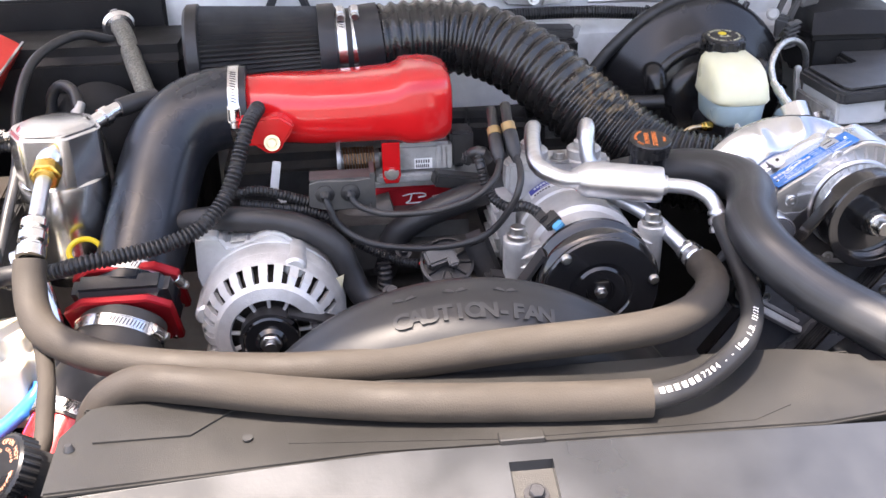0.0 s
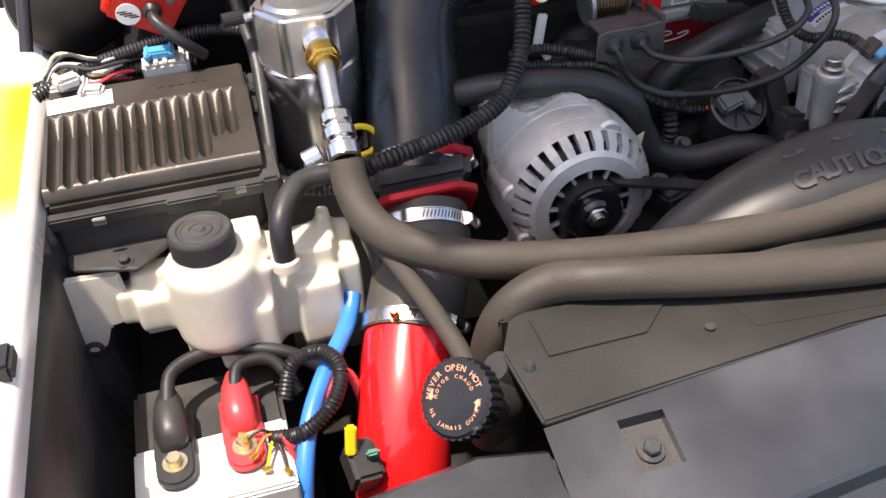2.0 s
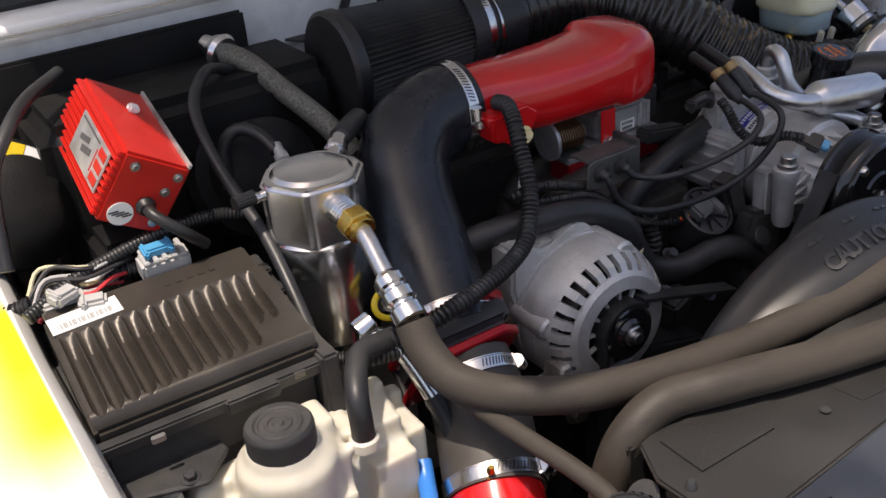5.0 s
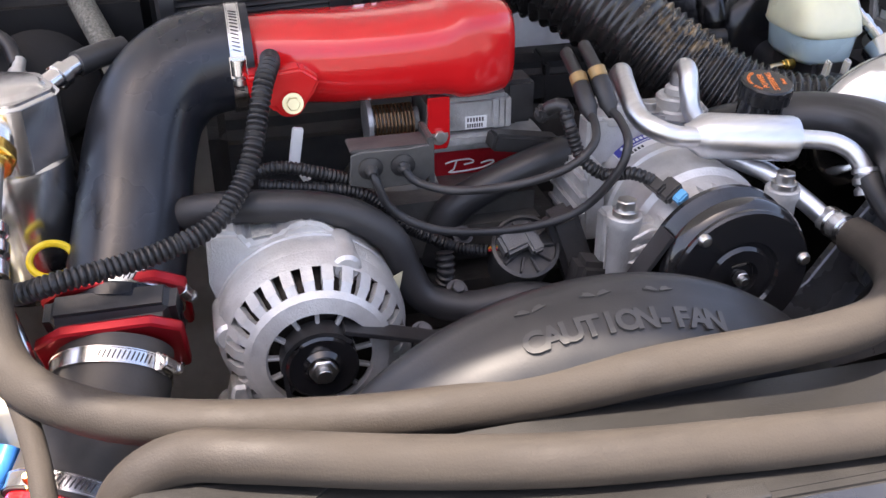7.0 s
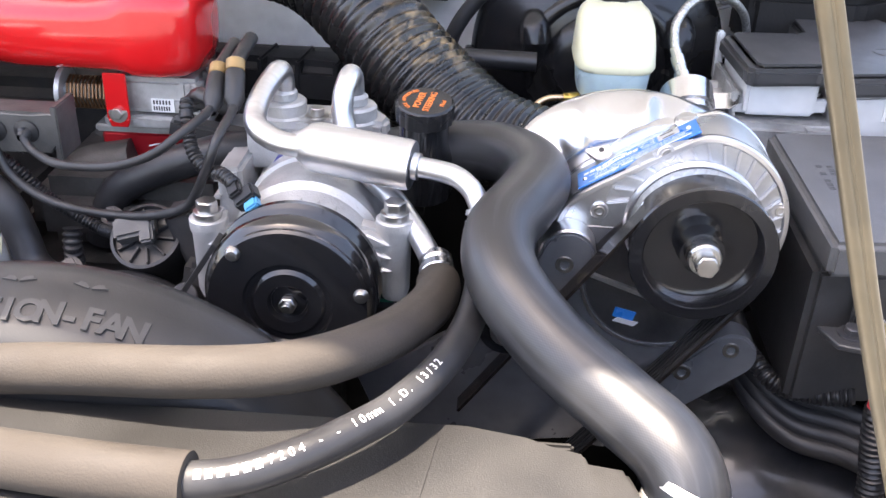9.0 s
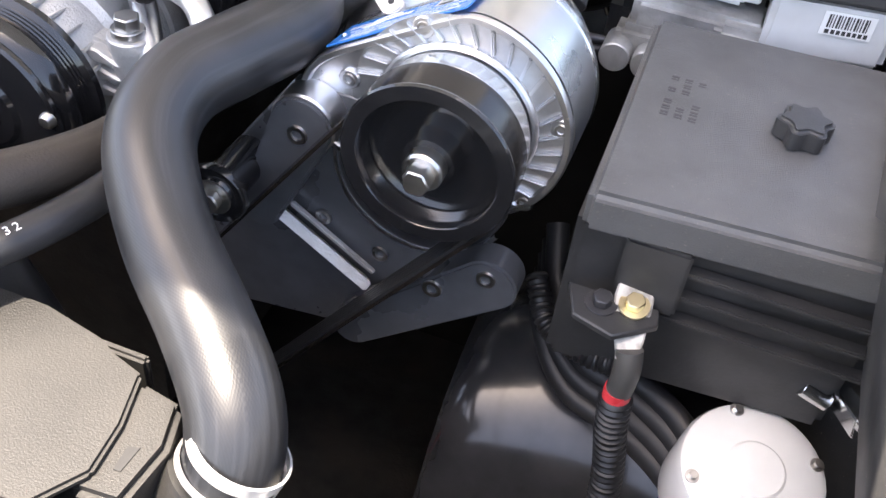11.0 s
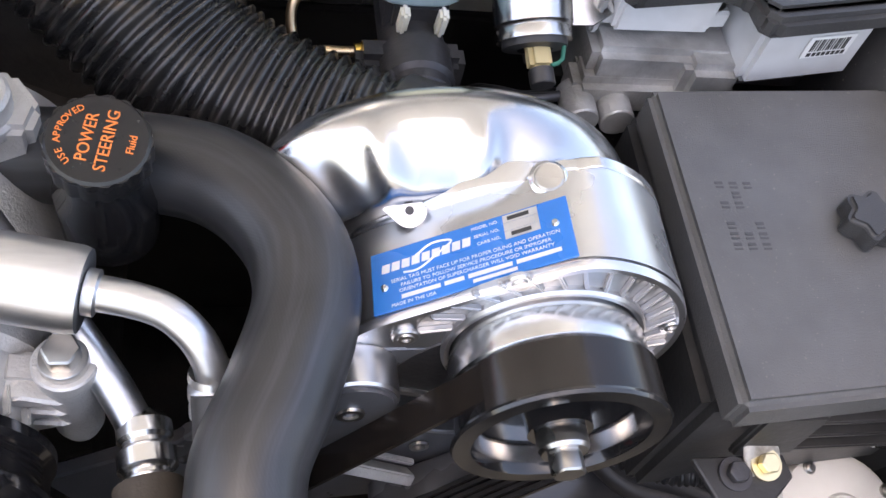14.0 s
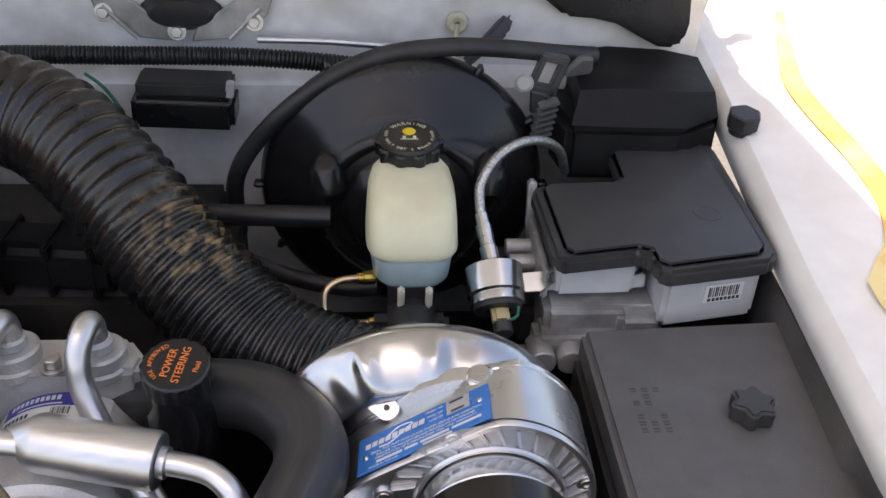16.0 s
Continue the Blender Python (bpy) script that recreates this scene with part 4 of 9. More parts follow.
for k in range(10):
    lathe(b, [(0.0639, -1.0350), (0.0639, -1.0400)], K0, 1, radians(92 + k * 3.8), radians(94.6 + k * 3.8))
lathe(b, [(0.0639, -1.0305), (0.0639, -1.0320)], K0, 8, radians(90), radians(122))
part("print", b, M_SILVERINK, lab)
b = bmesh.new()
box(b, 0.020, 0.016, 0.012, at(0.281, 0.928, 1.0765, 20, -38, 12), 0.002)
box(b, 0.012, 0.020, 0.008, at(0.270, 0.934, 1.081, 20, -38, 12), 0.002)
con = part("connector", b, M_CONDUIT, ac, "black wiring plug with a blue lock")
b = bmesh.new()
box(b, 0.012, 0.0165, 0.009, at(0.2865, 0.922, 1.0745, 20, -38, 12), 0.0015)
part("lock", b, M_BLUECL, con)
b = bmesh.new()
tube(b, [(0.270, 0.936, 1.083), (0.255, 0.950, 1.086), (0.238, 0.97, 1.078), (0.222, 0.985, 1.09), (0.215, 1.0, 1.115), (0.213, 1.01, 1.125)], 0.0058, 12, 0.0012, rad=ribbed(0.0062, 0.0042, 0.0014))
part("plug_lead", b, M_CONDUIT, con)

b = bmesh.new()
for k in range(5):
    box(b, 0.020, 0.0006, 0.0030, at(0.386, 0.944, 1.004 - 0.0062 * k, 0, 0, 0), 0)
part("green_stripes", b, M_GREEN, ac, "green striped sticker")
b = bmesh.new()
box(b, 0.026, 0.010, 0.040, at(0.386, 0.950, 0.990), 0.002)
part("lower_boss", b, M_DKSTEEL, ac)

# compressor pipes and muffler
pa = thing("ac_pipe_assembly", "polished aluminium refrigerant pipes with a muffler can", "refrigerant pipe", (0.32, 1.05, 1.13))
b = bmesh.new()
tube(b, [(0.285, 1.062, 1.118), (0.285, 1.060, 1.133), (0.284, 1.051, 1.141), (0.280, 1.035, 1.138), (0.276, 1.010, 1.130), (0.276, 0.988, 1.121), (0.284, 0.972, 1.116), (0.302, 0.964, 1.110), (0.325, 0.960, 1.1085)], 0.0095, 18, 0.003)
part("inlet_pipe", b, M_PIPE, pa)
MD = Vector((0.086, -0.016, -0.006)).normalized()
mm = frame_along(MD, (0.316, 0.968, 1.108))
b = bmesh.new()
lathe(b, [(0.009, -0.006), (0.012, 0.0), (0.019, 0.010), (0.0205, 0.016), (0.0205, 0.092), (0.0195, 0.096), (0.018, 0.0955), (0.0, 0.0955)], mm, 40)
part("muffler", b, M_PIPE, pa, "brushed aluminium muffler can", sharp=40)
b = bmesh.new()
tube(b, [(0.405, 0.9515, 1.1018), (0.430, 0.9468, 1.1000), (0.446, 0.941, 1.098), (0.458, 0.932, 1.092), (0.4645, 0.924, 1.083), (0.467, 0.918, 1.074)], 0.0085, 18, 0.003)
lathe(b, [(0.0085, 0), (0.011, 0.001), (0.011, 0.006), (0.0085, 0.007)], frame_along(MD, mm @ Vector((0, 0, 0.0955))), 24)
part("outlet_pipe", b, M_PIPE, pa)
b = bmesh.new()
tube(b, [(0.348, 1.058, 1.118), (0.348, 1.056, 1.135), (0.347, 1.047, 1.142), (0.345, 1.036, 1.138), (0.343, 1.027, 1.126), (0.346, 1.018, 1.105), (0.364, 0.995, 1.078), (0.395, 0.960, 1.066), (0.417, 0.932, 1.050), (0.430, 0.912, 1.038)], 0.0092, 18, 0.003)
part("return_pipe", b, M_PIPE, pa)


def crimp(parent, p, d, r=0.014, length=0.042):
    b = bmesh.new()
    m = frame_along(d, p)
    L = length
    lathe(b, [(r * 0.65, -0.004), (r * 0.9, 0), (r, 0.002), (r, L * 0.22), (r * 0.86, L * 0.27), (r * 0.86, L * 0.32), (r * 1.06, L * 0.38), (r * 1.06, L * 0.58), (r * 0.86, L * 0.64), (r * 0.86, L * 0.68), (r * 1.04, L * 0.74), (r * 1.04, L), (r * 0.8, L + 0.001)], m, 28)
    return part("crimp_ferrule", b, M_CHROME, parent)


# foam-sleeved hoses
def hose(name, pts, r, material, label, category="hose", seg=18, step=0.006, rad=None, group=""):
    b = bmesh.new()
    tube(b, pts, r, seg, step, rad=rad)
    return solo(name, b, material, label, category, group)


h1 = thing("sleeved_hose", "grey-brown foam sleeved refrigerant hose across the radiator", "hose", (0.1, 0.75, 1.0), "sleeved refrigerant hoses")
b = bmesh.new()
tube(b, [(-0.267, 0.918, 1.072), (-0.267, 0.902, 1.052), (-0.260, 0.877, 1.033), (-0.243, 0.848, 1.026), (-0.215, 0.822, 1.023), (-0.17, 0.798, 1.019), (-0.1, 0.782, 1.014), (0.0, 0.766, 1.013), (0.1, 0.752, 1.022), (0.2, 0.740, 1.038), (0.3, 0.732, 1.048), (0.36, 0.742, 1.051), (0.405, 0.780, 1.048), (0.430, 0.828, 1.042), (0.438, 0.865, 1.037), (0.437, 0.882, 1.036)], 0.0168, 22)
part("sleeve", b, M_FOAM, h1)
crimp(h1, (0.433, 0.915, 1.0365), (0.004, -0.03, -0.001), 0.0135)
crimp(h1, (-0.2665, 0.958, 1.099), (-0.0005, -0.040, -0.027), 0.0145, 0.046)
h2 = thing("sleeved_hose", "grey-brown foam sleeved refrigerant hose resting on the radiator cover", "hose", (0.1, 0.7, 1.012), "sleeved refrigerant hoses")
b = bmesh.new()
tube(b, [(-0.190, 0.752, 0.86), (-0.190, 0.752, 0.93), (-0.185, 0.750, 0.975), (-0.168, 0.748, 1.006), (-0.135, 0.744, 1.024), (-0.09, 0.725, 1.031), (0.0, 0.697, 1.031), (0.1, 0.676, 1.029), (0.2, 0.664, 1.028), (0.26, 0.658, 1.028), (0.312, 0.654, 1.029)], 0.0172, 22)
part("sleeve", b, M_FOAM, h2)
b = bmesh.new()
PK = [(0.295, 0.655, 1.029), (0.315, 0.654, 1.030), (0.343, 0.657, 1.034), (0.372, 0.671, 1.038), (0.400, 0.694, 1.040), (0.424, 0.722, 1.040), (0.448, 0.768, 1.040), (0.463, 0.82, 1.041), (0.469, 0.865, 1.050), (0.468, 0.900, 1.066), (0.467, 0.912, 1.074)]
tube(b, PK, 0.0112, 20)
ph = part("bare_hose", b, M_RUBBER, h2, "bare black rubber hose with white print")
b = bmesh.new()
lathe(b, [(0.012, 0), (0.0125, 0.004), (0.0095, 0.006), (0.0125, 0.009), (0.0125, 0.014), (0.0095, 0.016), (0.012, 0.019), (0.012, 0.024)], frame_along((0.0, -0.010, -0.018), (0.467, 0.920, 1.080)), 24)
part("crimp_ferrule", b, M_PIPE, h2)
# white print along the bare hose
b = bmesh.new()
pk = crv(PK, 0.003)
txt = "7204 - - 10mm I.D. 13/32"
cum = 0.0
pos = 0.065
for i in range(len(pk) - 1):
    seg_v = pk[i + 1] - pk[i]
    while txt and pos <= cum + seg_v.length:
        f = (pos - cum) / seg_v.length
        p = pk[i] + seg_v * f
        t = seg_v.normalized()
        out = Vector((0.0, -0.55, 0.83))
        out = (out - t * out.dot(t)).normalized()
        up = out.cross(t)
        q = Matrix.Translation(p + out * 0.0112) @ Matrix((t, up, out)).transposed().to_4x4()
        write(b, txt[0], 0.0078, q, 0.0002)
        pos += 0.0056
        txt = txt[1:]
    cum += seg_v.length
for k in range(6):
    p, t = pk[8 + 2 * k], (pk[9 + 2 * k] - pk[8 + 2 * k]).normalized()
    out = Vector((0.0, -0.55, 0.83))
    out = (out - t * out.dot(t)).normalized()
    box(b, 0.0042, 0.0055, 0.0003, Matrix.Translation(p + out * 0.0112) @ Matrix((t, out.cross(t), out)).transposed().to_4x4(), 0)
part("hose_print", b, M_LABEL, ph, "white printed hose marking")

# upper radiator hose
rh = thing("radiator_hose", "thick black rubber upper radiator hose, dusty on top", "hose", (0.5, 0.85, 1.05))
b = bmesh.new()
tube(b, [(0.30, 1.075, 1.03), (0.36, 1.064, 1.055), (0.42, 1.048, 1.074), (0.47, 1.027, 1.086), (0.502, 0.990, 1.091), (0.510, 0.950, 1.093), (0.497, 0.905, 1.093), (0.481, 0.865, 1.088), (0.486, 0.825, 1.074), (0.519, 0.786, 1.050), (0.562, 0.752, 1.030), (0.592, 0.724, 1.018), (0.603, 0.706, 1.001), (0.600, 0.697, 0.983), (0.588, 0.690, 0.962), (0.572, 0.684, 0.94)], 0.0262, 28)
part("hose", b, M_RADHOSE, rh)
b = bmesh.new()
m = frame_along((-0.012, -0.012, -0.030), (0.604, 0.703, 0.997))
lathe(b, [(0.0265, -0.010), (0.0280, -0.0095), (0.0282, -0.0035), (0.0265, -0.003)], m, 44)
lathe(b, [(0.0265, 0.007), (0.0280, 0.0072), (0.0280, 0.0105), (0.0265, 0.011)], m, 44)
lathe(b, [(0.0265, -0.010), (0.0281, -0.0095), (0.0281, 0.0105), (0.0265, 0.011)], m, 12, radians(-80), radians(-30))
cl = part("spring_clamp", b, M_CLAMP, rh, "pale zinc spring hose clamp")
b = bmesh.new()
tube(b, [(0.628, 0.690, 0.988), (0.640, 0.686, 0.986), (0.644, 0.683, 0.978), (0.634, 0.684, 0.970)], 0.0024, 8, smooth=False)
part("clamp_tang", b, M_CLAMP, cl)
b = bmesh.new()
lathe(b, [(0.0245, 0.012), (0.030, 0.0135), (0.0315, 0.030), (0.030, 0.05)], m, 40)
part("neck_collar", b, M_BAND, rh, "dusty plastic neck under the clamp")


# ---- intake tract: duct, elbow, air meter, lower pipe ----
def sup_ring(bm, c, right, up, a, bb, e, seg=32):
    """A rounded-rectangle ring."""
    vs = []
    for k in range(seg):
        t = 2 * math.pi * k / seg
        ct, st = math.cos(t), math.sin(t)
        x = math.copysign(abs(ct) ** (2 / e), ct) * a
        y = math.copysign(abs(st) ** (2 / e), st) * bb
        vs.append(bm.verts.new(Vector(c) + Vector(right) * x + Vector(up) * y))
    return vs


def loft(bm, rings, cap=True):
    for a, b in zip(rings, rings[1:]):
        n = len(a)
        for k in range(n):
            bm.faces.new((a[k], a[(k + 1) % n], b[(k + 1) % n], b[k]))
    if cap:
        bm.faces.new(rings[0][::-1])
        bm.faces.new(rings[-1])
    return bm


rd = thing("intake_duct", "gloss red painted intake duct over the throttle body", "intake duct", (0.08, 1.14, 1.1))
b = bmesh.new()
R, U = (0, 1, 0), (0, 0, 1)
rings = []
for x, cy, cz, a, bb, e in ((-0.078, 1.150, 1.150, 0.040, 0.040, 2.0), (-0.05, 1.150, 1.151, 0.0405, 0.0405, 2.1), (-0.02, 1.146, 1.152, 0.048, 0.041, 2.4), (0.03, 1.139, 1.152, 0.054, 0.0405, 2.8),
                            (0.08, 1.136, 1.154, 0.0575, 0.0400, 3.0), (0.105, 1.136, 1.155, 0.0580, 0.0410, 3.0), (0.124, 1.136, 1.1555, 0.0580, 0.0415, 3.2), (0.131, 1.137, 1.156, 0.0590, 0.0430, 3.5), (0.138, 1.138, 1.157, 0.0605, 0.0465, 3.9),
                            (0.146, 1.138, 1.157, 0.0605, 0.0470, 4.0), (0.165, 1.139, 1.157, 0.0590, 0.0470, 4.0), (0.184, 1.142, 1.156, 0.055, 0.045, 3.8), (0.193, 1.143, 1.155, 0.048, 0.039, 3.4), (0.196, 1.143, 1.155, 0.034, 0.027, 3.0)):
    rings.append(sup_ring(b, (x, cy, cz), R, U, a, bb, e, 40))
loft(b, rings)
duct = part("duct", b, M_RED, rd, sharp=60)
b = bmesh.new()
ear = [(-0.060, 0.030), (-0.056, 0.0)] + [(-0.023 + 0.0150 * math.cos(radians(a)), 0.003 + 0.0150 * math.sin(radians(a))) for a in range(200, 345, 12)] + [(0.000, 0.010), (0.006, 0.022), (-0.010, 0.034)]
prism(b, ear, 0.05, at(0, 1.128, 1.128) @ Matrix.Rotation(radians(90), 4, "X"), 0.006, 3)
part("flange", b, M_RED, duct)
bolt(duct, (-0.021, 1.072, 1.132), (0, -1, 0.25), 0.0062, 0.007, mt=M_YZINC)
b = bmesh.new()
prism(b, [(-0.011, 0.0), (0.011, 0.0), (0.011, 0.045), (-0.011, 0.045)], 0.003, at(0.118, 1.095, 1.072) @ Matrix.Rotation(radians(90), 4, "X"), 0.001)
prism(b, [(-0.011, 0), (0.011, 0), (0.008, -0.008), (-0.008, -0.008)], 0.003, at(0.118, 1.095, 1.072) @ Matrix.Rotation(radians(90), 4, "X"), 0.001)
strap = part("strap", b, M_RED, rd, "red painted retaining strap")
bolt(strap, (0.118, 1.0935, 1.078), (0, -1, 0.1), 0.006, 0.006)
# throttle body
tb = thing("throttle_assembly", "grey cast throttle assembly with coil spring and part label", "throttle body", (0.14, 1.14, 1.05))
b = bmesh.new()
box(b, 0.085, 0.075, 0.035, at(0.152, 1.142, 1.092), 0.005)
box(b, 0.10, 0.085, 0.012, at(0.15, 1.142, 1.067), 0.003)
for k in range(3):
    box(b, 0.007, 0.004, 0.03, at(0.178 + 0.006 * k, 1.103, 1.092), 0.001)
part("body", b, M_CAST2, tb)
b = bmesh.new()
tube(b, [(0.060 + 0.0036 * k / 8, 1.128 + 0.016 * math.cos(k * math.pi / 4), 1.085 + 0.016 * math.sin(k * math.pi / 4)) for k in range(8 * 11)], 0.0013, 6, 0.01, smooth=False)
part("return_spring", b, M_COIL, tb, "coppery return spring")
b = bmesh.new()
cyl(b, 0.012, 0.05, at(0.055, 1.128, 1.085, 0, 90, 0), 20)
cyl(b, 0.024, 0.005, at(0.052, 1.128, 1.085, 0, 90, 0), 24)
part("shaft", b, M_CAST2, tb)
b = bmesh.new()
box(b, 0.022, 0.0008, 0.013, at(0.158, 1.1035, 1.084), 0)
lab = part("label", b, M_LABEL, tb)
b = bmesh.new()
bars(b, [(-0.009 + 0.003 * k, 0.003, 0.0016, 0.004) for k in range(6)] + [(-0.009 + 0.0024 * k, -0.003, 0.0014, 0.004) for k in range(7)], at(0.158, 1.1028, 1.084, 90, 0, 0))
part("print", b, M_INK, lab)
b = bmesh.new()
box(b, 0.03, 0.035, 0.045, at(0.208, 1.135, 1.095), 0.004)
box(b, 0.075, 0.022, 0.018, at(0.205, 1.095, 1.062, 0, 12, 8), 0.003)
part("sensor", b, M_BLACK, tb, "black position sensor and plug")
# red manifold cover with a painted script shape
mc = thing("manifold_cover", "red painted manifold side cover with a white script mark", "manifold cover", (0.15, 1.14, 1.02))
b = bmesh.new()
prism(b, [(0.085, 0.012), (0.235, 0.020), (0.235, 0.046), (0.085, 0.046)], 0.04, at(0, 1.165, 1.0) @ Matrix.Rotation(radians(90), 4, "X"), 0.003)
part("cover", b, M_REDAN, mc)
b = bmesh.new()
box(b, 0.16, 0.05, 0.008, at(0.16, 1.148, 1.050), 0.002)
part("gasket_rail", b, M_CAST2, mc)
b = bmesh.new()
m = at(0.158, 1.1245, 1.029) @ Matrix.Rotation(radians(90), 4, "X")
tube(b, [m @ Vector(p) for p in ((-0.026, 0.004, 0), (-0.015, 0.0065, 0), (0.0, 0.0065, 0), (0.004, 0.003, 0), (-0.006, 0.001, 0))], 0.0009, 6, 0.002)
tube(b, [m @ Vector(p) for p in ((-0.014, 0.006, 0), (-0.017, -0.003, 0), (-0.022, -0.006, 0), (-0.008, -0.006, 0), (0.014, -0.004, 0), (0.026, 0.001, 0), (0.022, 0.003, 0), (0.012, 0.001, 0))], 0.0009, 6, 0.002)
part("script_mark", b, M_LABEL, mc)

# black elbow
el = thing("intake_elbow", "black silicone intake elbow with steel band clamps", "intake hose", (-0.13, 1.07, 1.0))
EP = [(-0.05, 1.150, 1.154), (-0.085, 1.149, 1.153), (-0.118, 1.142, 1.144), (-0.145, 1.124, 1.121), (-0.160, 1.095, 1.088), (-0.170, 1.055, 1.050), (-0.180, 1.015, 1.015), (-0.187, 0.982, 0.990)]
b = bmesh.new()
tube(b, EP, 0.0495, 36, 0.008)
part("hose", b, M_SILICONE, el)
clamp(el, (-0.064, 1.150, 1.154), (1, 0, 0), 0.0500, 0.013, (-0.064, 1.101, 1.160))
clamp(el, (-0.184, 0.996, 1.000), (0.007, 0.033, 0.025), 0.0500, 0.013, (-0.134, 0.978, 1.008))
# air meter
am = thing("air_meter", "red and black mass air meter between intake hoses", "air flow meter", (-0.195, 0.95, 0.95))
AD = Vector((0.022, 0.12, 0.082)).normalized()
rq = Matrix((Vector((1, 0, 0)), AD.cross(Vector((1, 0, 0))).normalized(), AD)).transposed().to_4x4()
mb = Matrix.Translation((-0.1915, 0.9746, 0.9838)) @ rq
b = bmesh.new()
box(b, 0.104, 0.096, 0.036, mb @ Matrix.Translation((0, 0, 0.004)), 0.010, 3)
part("body", b, M_BLACK, am)
for lift in (-0.024, 0.0165):
    b = bmesh.new()
    prism(b, [(-0.058, 0.05), (-0.058, -0.03), (-0.035, -0.05), (0.035, -0.05), (0.058, -0.03), (0.058, 0.05)], 0.010, mb @ Matrix.Translation((0, 0, lift)), 0.002)
    fl = part("flange", b, M_REDAN, am, "red anodised flange plate")
    for x in (-0.05, 0.05):
        bolt(fl, mb @ Vector((x, 0.040, lift + 0.0005)), -AD, 0.0035, 0.003, False)
b = bmesh.new()
box(b, 0.086, 0.016, 0.041, mb @ Matrix.Translation((-0.010, 0.052, 0.006)), 0.003)
part("electronics_lid", b, M_BLACKM, am)
# lower coupler and red pipe
lp = thing("intake_pipe", "gloss red intake pipe with black coupler and brass nipple", "intake pipe", (-0.26, 0.8, 0.75))
b = bmesh.new()
tube(b, [(-0.1945, 0.956, 0.9715), (-0.1985, 0.934, 0.956), (-0.210, 0.905, 0.938), (-0.225, 0.875, 0.921), (-0.238, 0.848, 0.905)], 0.0475, 36)
part("coupler", b, mat("grey_coupler_rubber", (0.05, 0.045, 0.040), 0.5, vary=0.15, bump=0.2, second=(0.07, 0.063, 0.056), second_at=0.58), lp, "grey-brown rubber coupler")
b = bmesh.new()
tube(b, [(-0.232, 0.860, 0.912), (-0.244, 0.836, 0.897), (-0.258, 0.80, 0.872), (-0.272, 0.765, 0.835), (-0.282, 0.74, 0.78), (-0.286, 0.73, 0.70), (-0.286, 0.73, 0.55)], 0.0445, 36)
part("pipe", b, M_RED, lp)
clamp(lp, (-0.1985, 0.9400, 0.9605), AD, 0.048, 0.014, (-0.1515, 0.943, 0.9895))
clamp(lp, (-0.234, 0.856, 0.909), (0.3, 0.7, 0.42), 0.048, 0.014, (-0.190, 0.852, 0.944))
b = bmesh.new()
m = frame_along((-0.1, -0.45, 1), (-0.2520, 0.838, 0.9425))
hexes(b, 0.006, 0.006, m)
lathe(b, [(0.0028, 0.005), (0.0028, 0.010), (0.0038, 0.011), (0.0026, 0.014), (0.0037, 0.015), (0.0024, 0.019), (0.0, 0.019)], m, 16)
part("nipple", b, M_BRASS, lp, "brass vacuum nipple")

# corrugated hose from duct flange to the accumulator side
cond = lambda r: ribbed(r, 0.0052, 0.0022)
hose("corrugated_hose", [(-0.036, 1.100, 1.166), (-0.038, 1.078, 1.168), (-0.046, 1.056, 1.158), (-0.054, 1.037, 1.138), (-0.064, 1.012, 1.112), (-0.080, 0.990, 1.088), (-0.104, 0.968, 1.072), (-0.14, 0.952, 1.064), (-0.18, 0.941, 1.060), (-0.22, 0.932, 1.058), (-0.252, 0.938, 1.048), (-0.29, 0.955, 1.035)],
     0.009, M_CONDUIT, "black corrugated breather hose looping past the alternator", rad=cond(0.0092), step=0.0013, seg=16)

# ---- receiver can ----
ca = thing("accumulator", "polished aluminium refrigerant accumulator with flats milled round its top", "accumulator", (-0.267, 1.09, 1.0))
cc = at(-0.267, 1.088, 0)
b = bmesh.new()
section = []
for k in range(120):
    d = 2 * math.pi * k / 120
    reach = min([0.0515] + [0.0476 / math.cos(d - radians(a)) for a in (-150, -96, -38, 22, 82, 146) if math.cos(d - radians(a)) > 0.5])
    section.append((reach * math.cos(d), reach * math.sin(d)))
prism(b, section, 0.064, cc @ at(0, 0, 1.098), 0.0045, 3)
lathe(b, [(0.0, 1.1665), (0.026, 1.1665), (0.036, 1.1655), (0.0405, 1.162), (0.0405, 1.158)], cc, 64)
lathe(b, [(0.0440, 1.106), (0.0505, 1.100), (0.0510, 1.096), (0.0510, 0.99), (0.046, 0.975), (0, 0.97)], cc, 64)
can = part("can", b, M_CAN, ca, sharp=15)
b = bmesh.new()
lathe(b, [(0.0489, 1.073), (0.0495, 1.071), (0.0489, 1.069)], cc, 48)
part("seam", b, M_DKSTEEL, can)
nd = Vector((0.06, -0.99, -0.22)).normalized()
b = bmesh.new()
cyl(b, 0.013, 0.022, frame_along(nd, (-0.265, 1.045, 1.138)), 24)
for k in range(3):
    lathe(b, [(0.013, 0.008 + 0.004 * k), (0.0142, 0.0095 + 0.004 * k), (0.013, 0.011 + 0.004 * k)], frame_along(nd, (-0.265, 1.045, 1.138)), 24)
part("fitting", b, M_CHROME, ca)
b = bmesh.new()
hexes(b, 0.0175, 0.017, frame_along(nd, (-0.2635, 1.022, 1.133)))
cyl(b, 0.013, 0.006, frame_along(nd, (-0.2625, 1.006, 1.1295)), 24)
part("flare_nut", b, M_BRASS, ca, "gold anodised hexagon nut")
b = bmesh.new()
tube(b, [(-0.263, 1.010, 1.130), (-0.2635, 0.995, 1.125), (-0.265, 0.975, 1.111), (-0.2662, 0.958, 1.099)], 0.0085, 18, 0.004)
part("outlet_pipe", b, M_PIPE, ca)
b = bmesh.new()
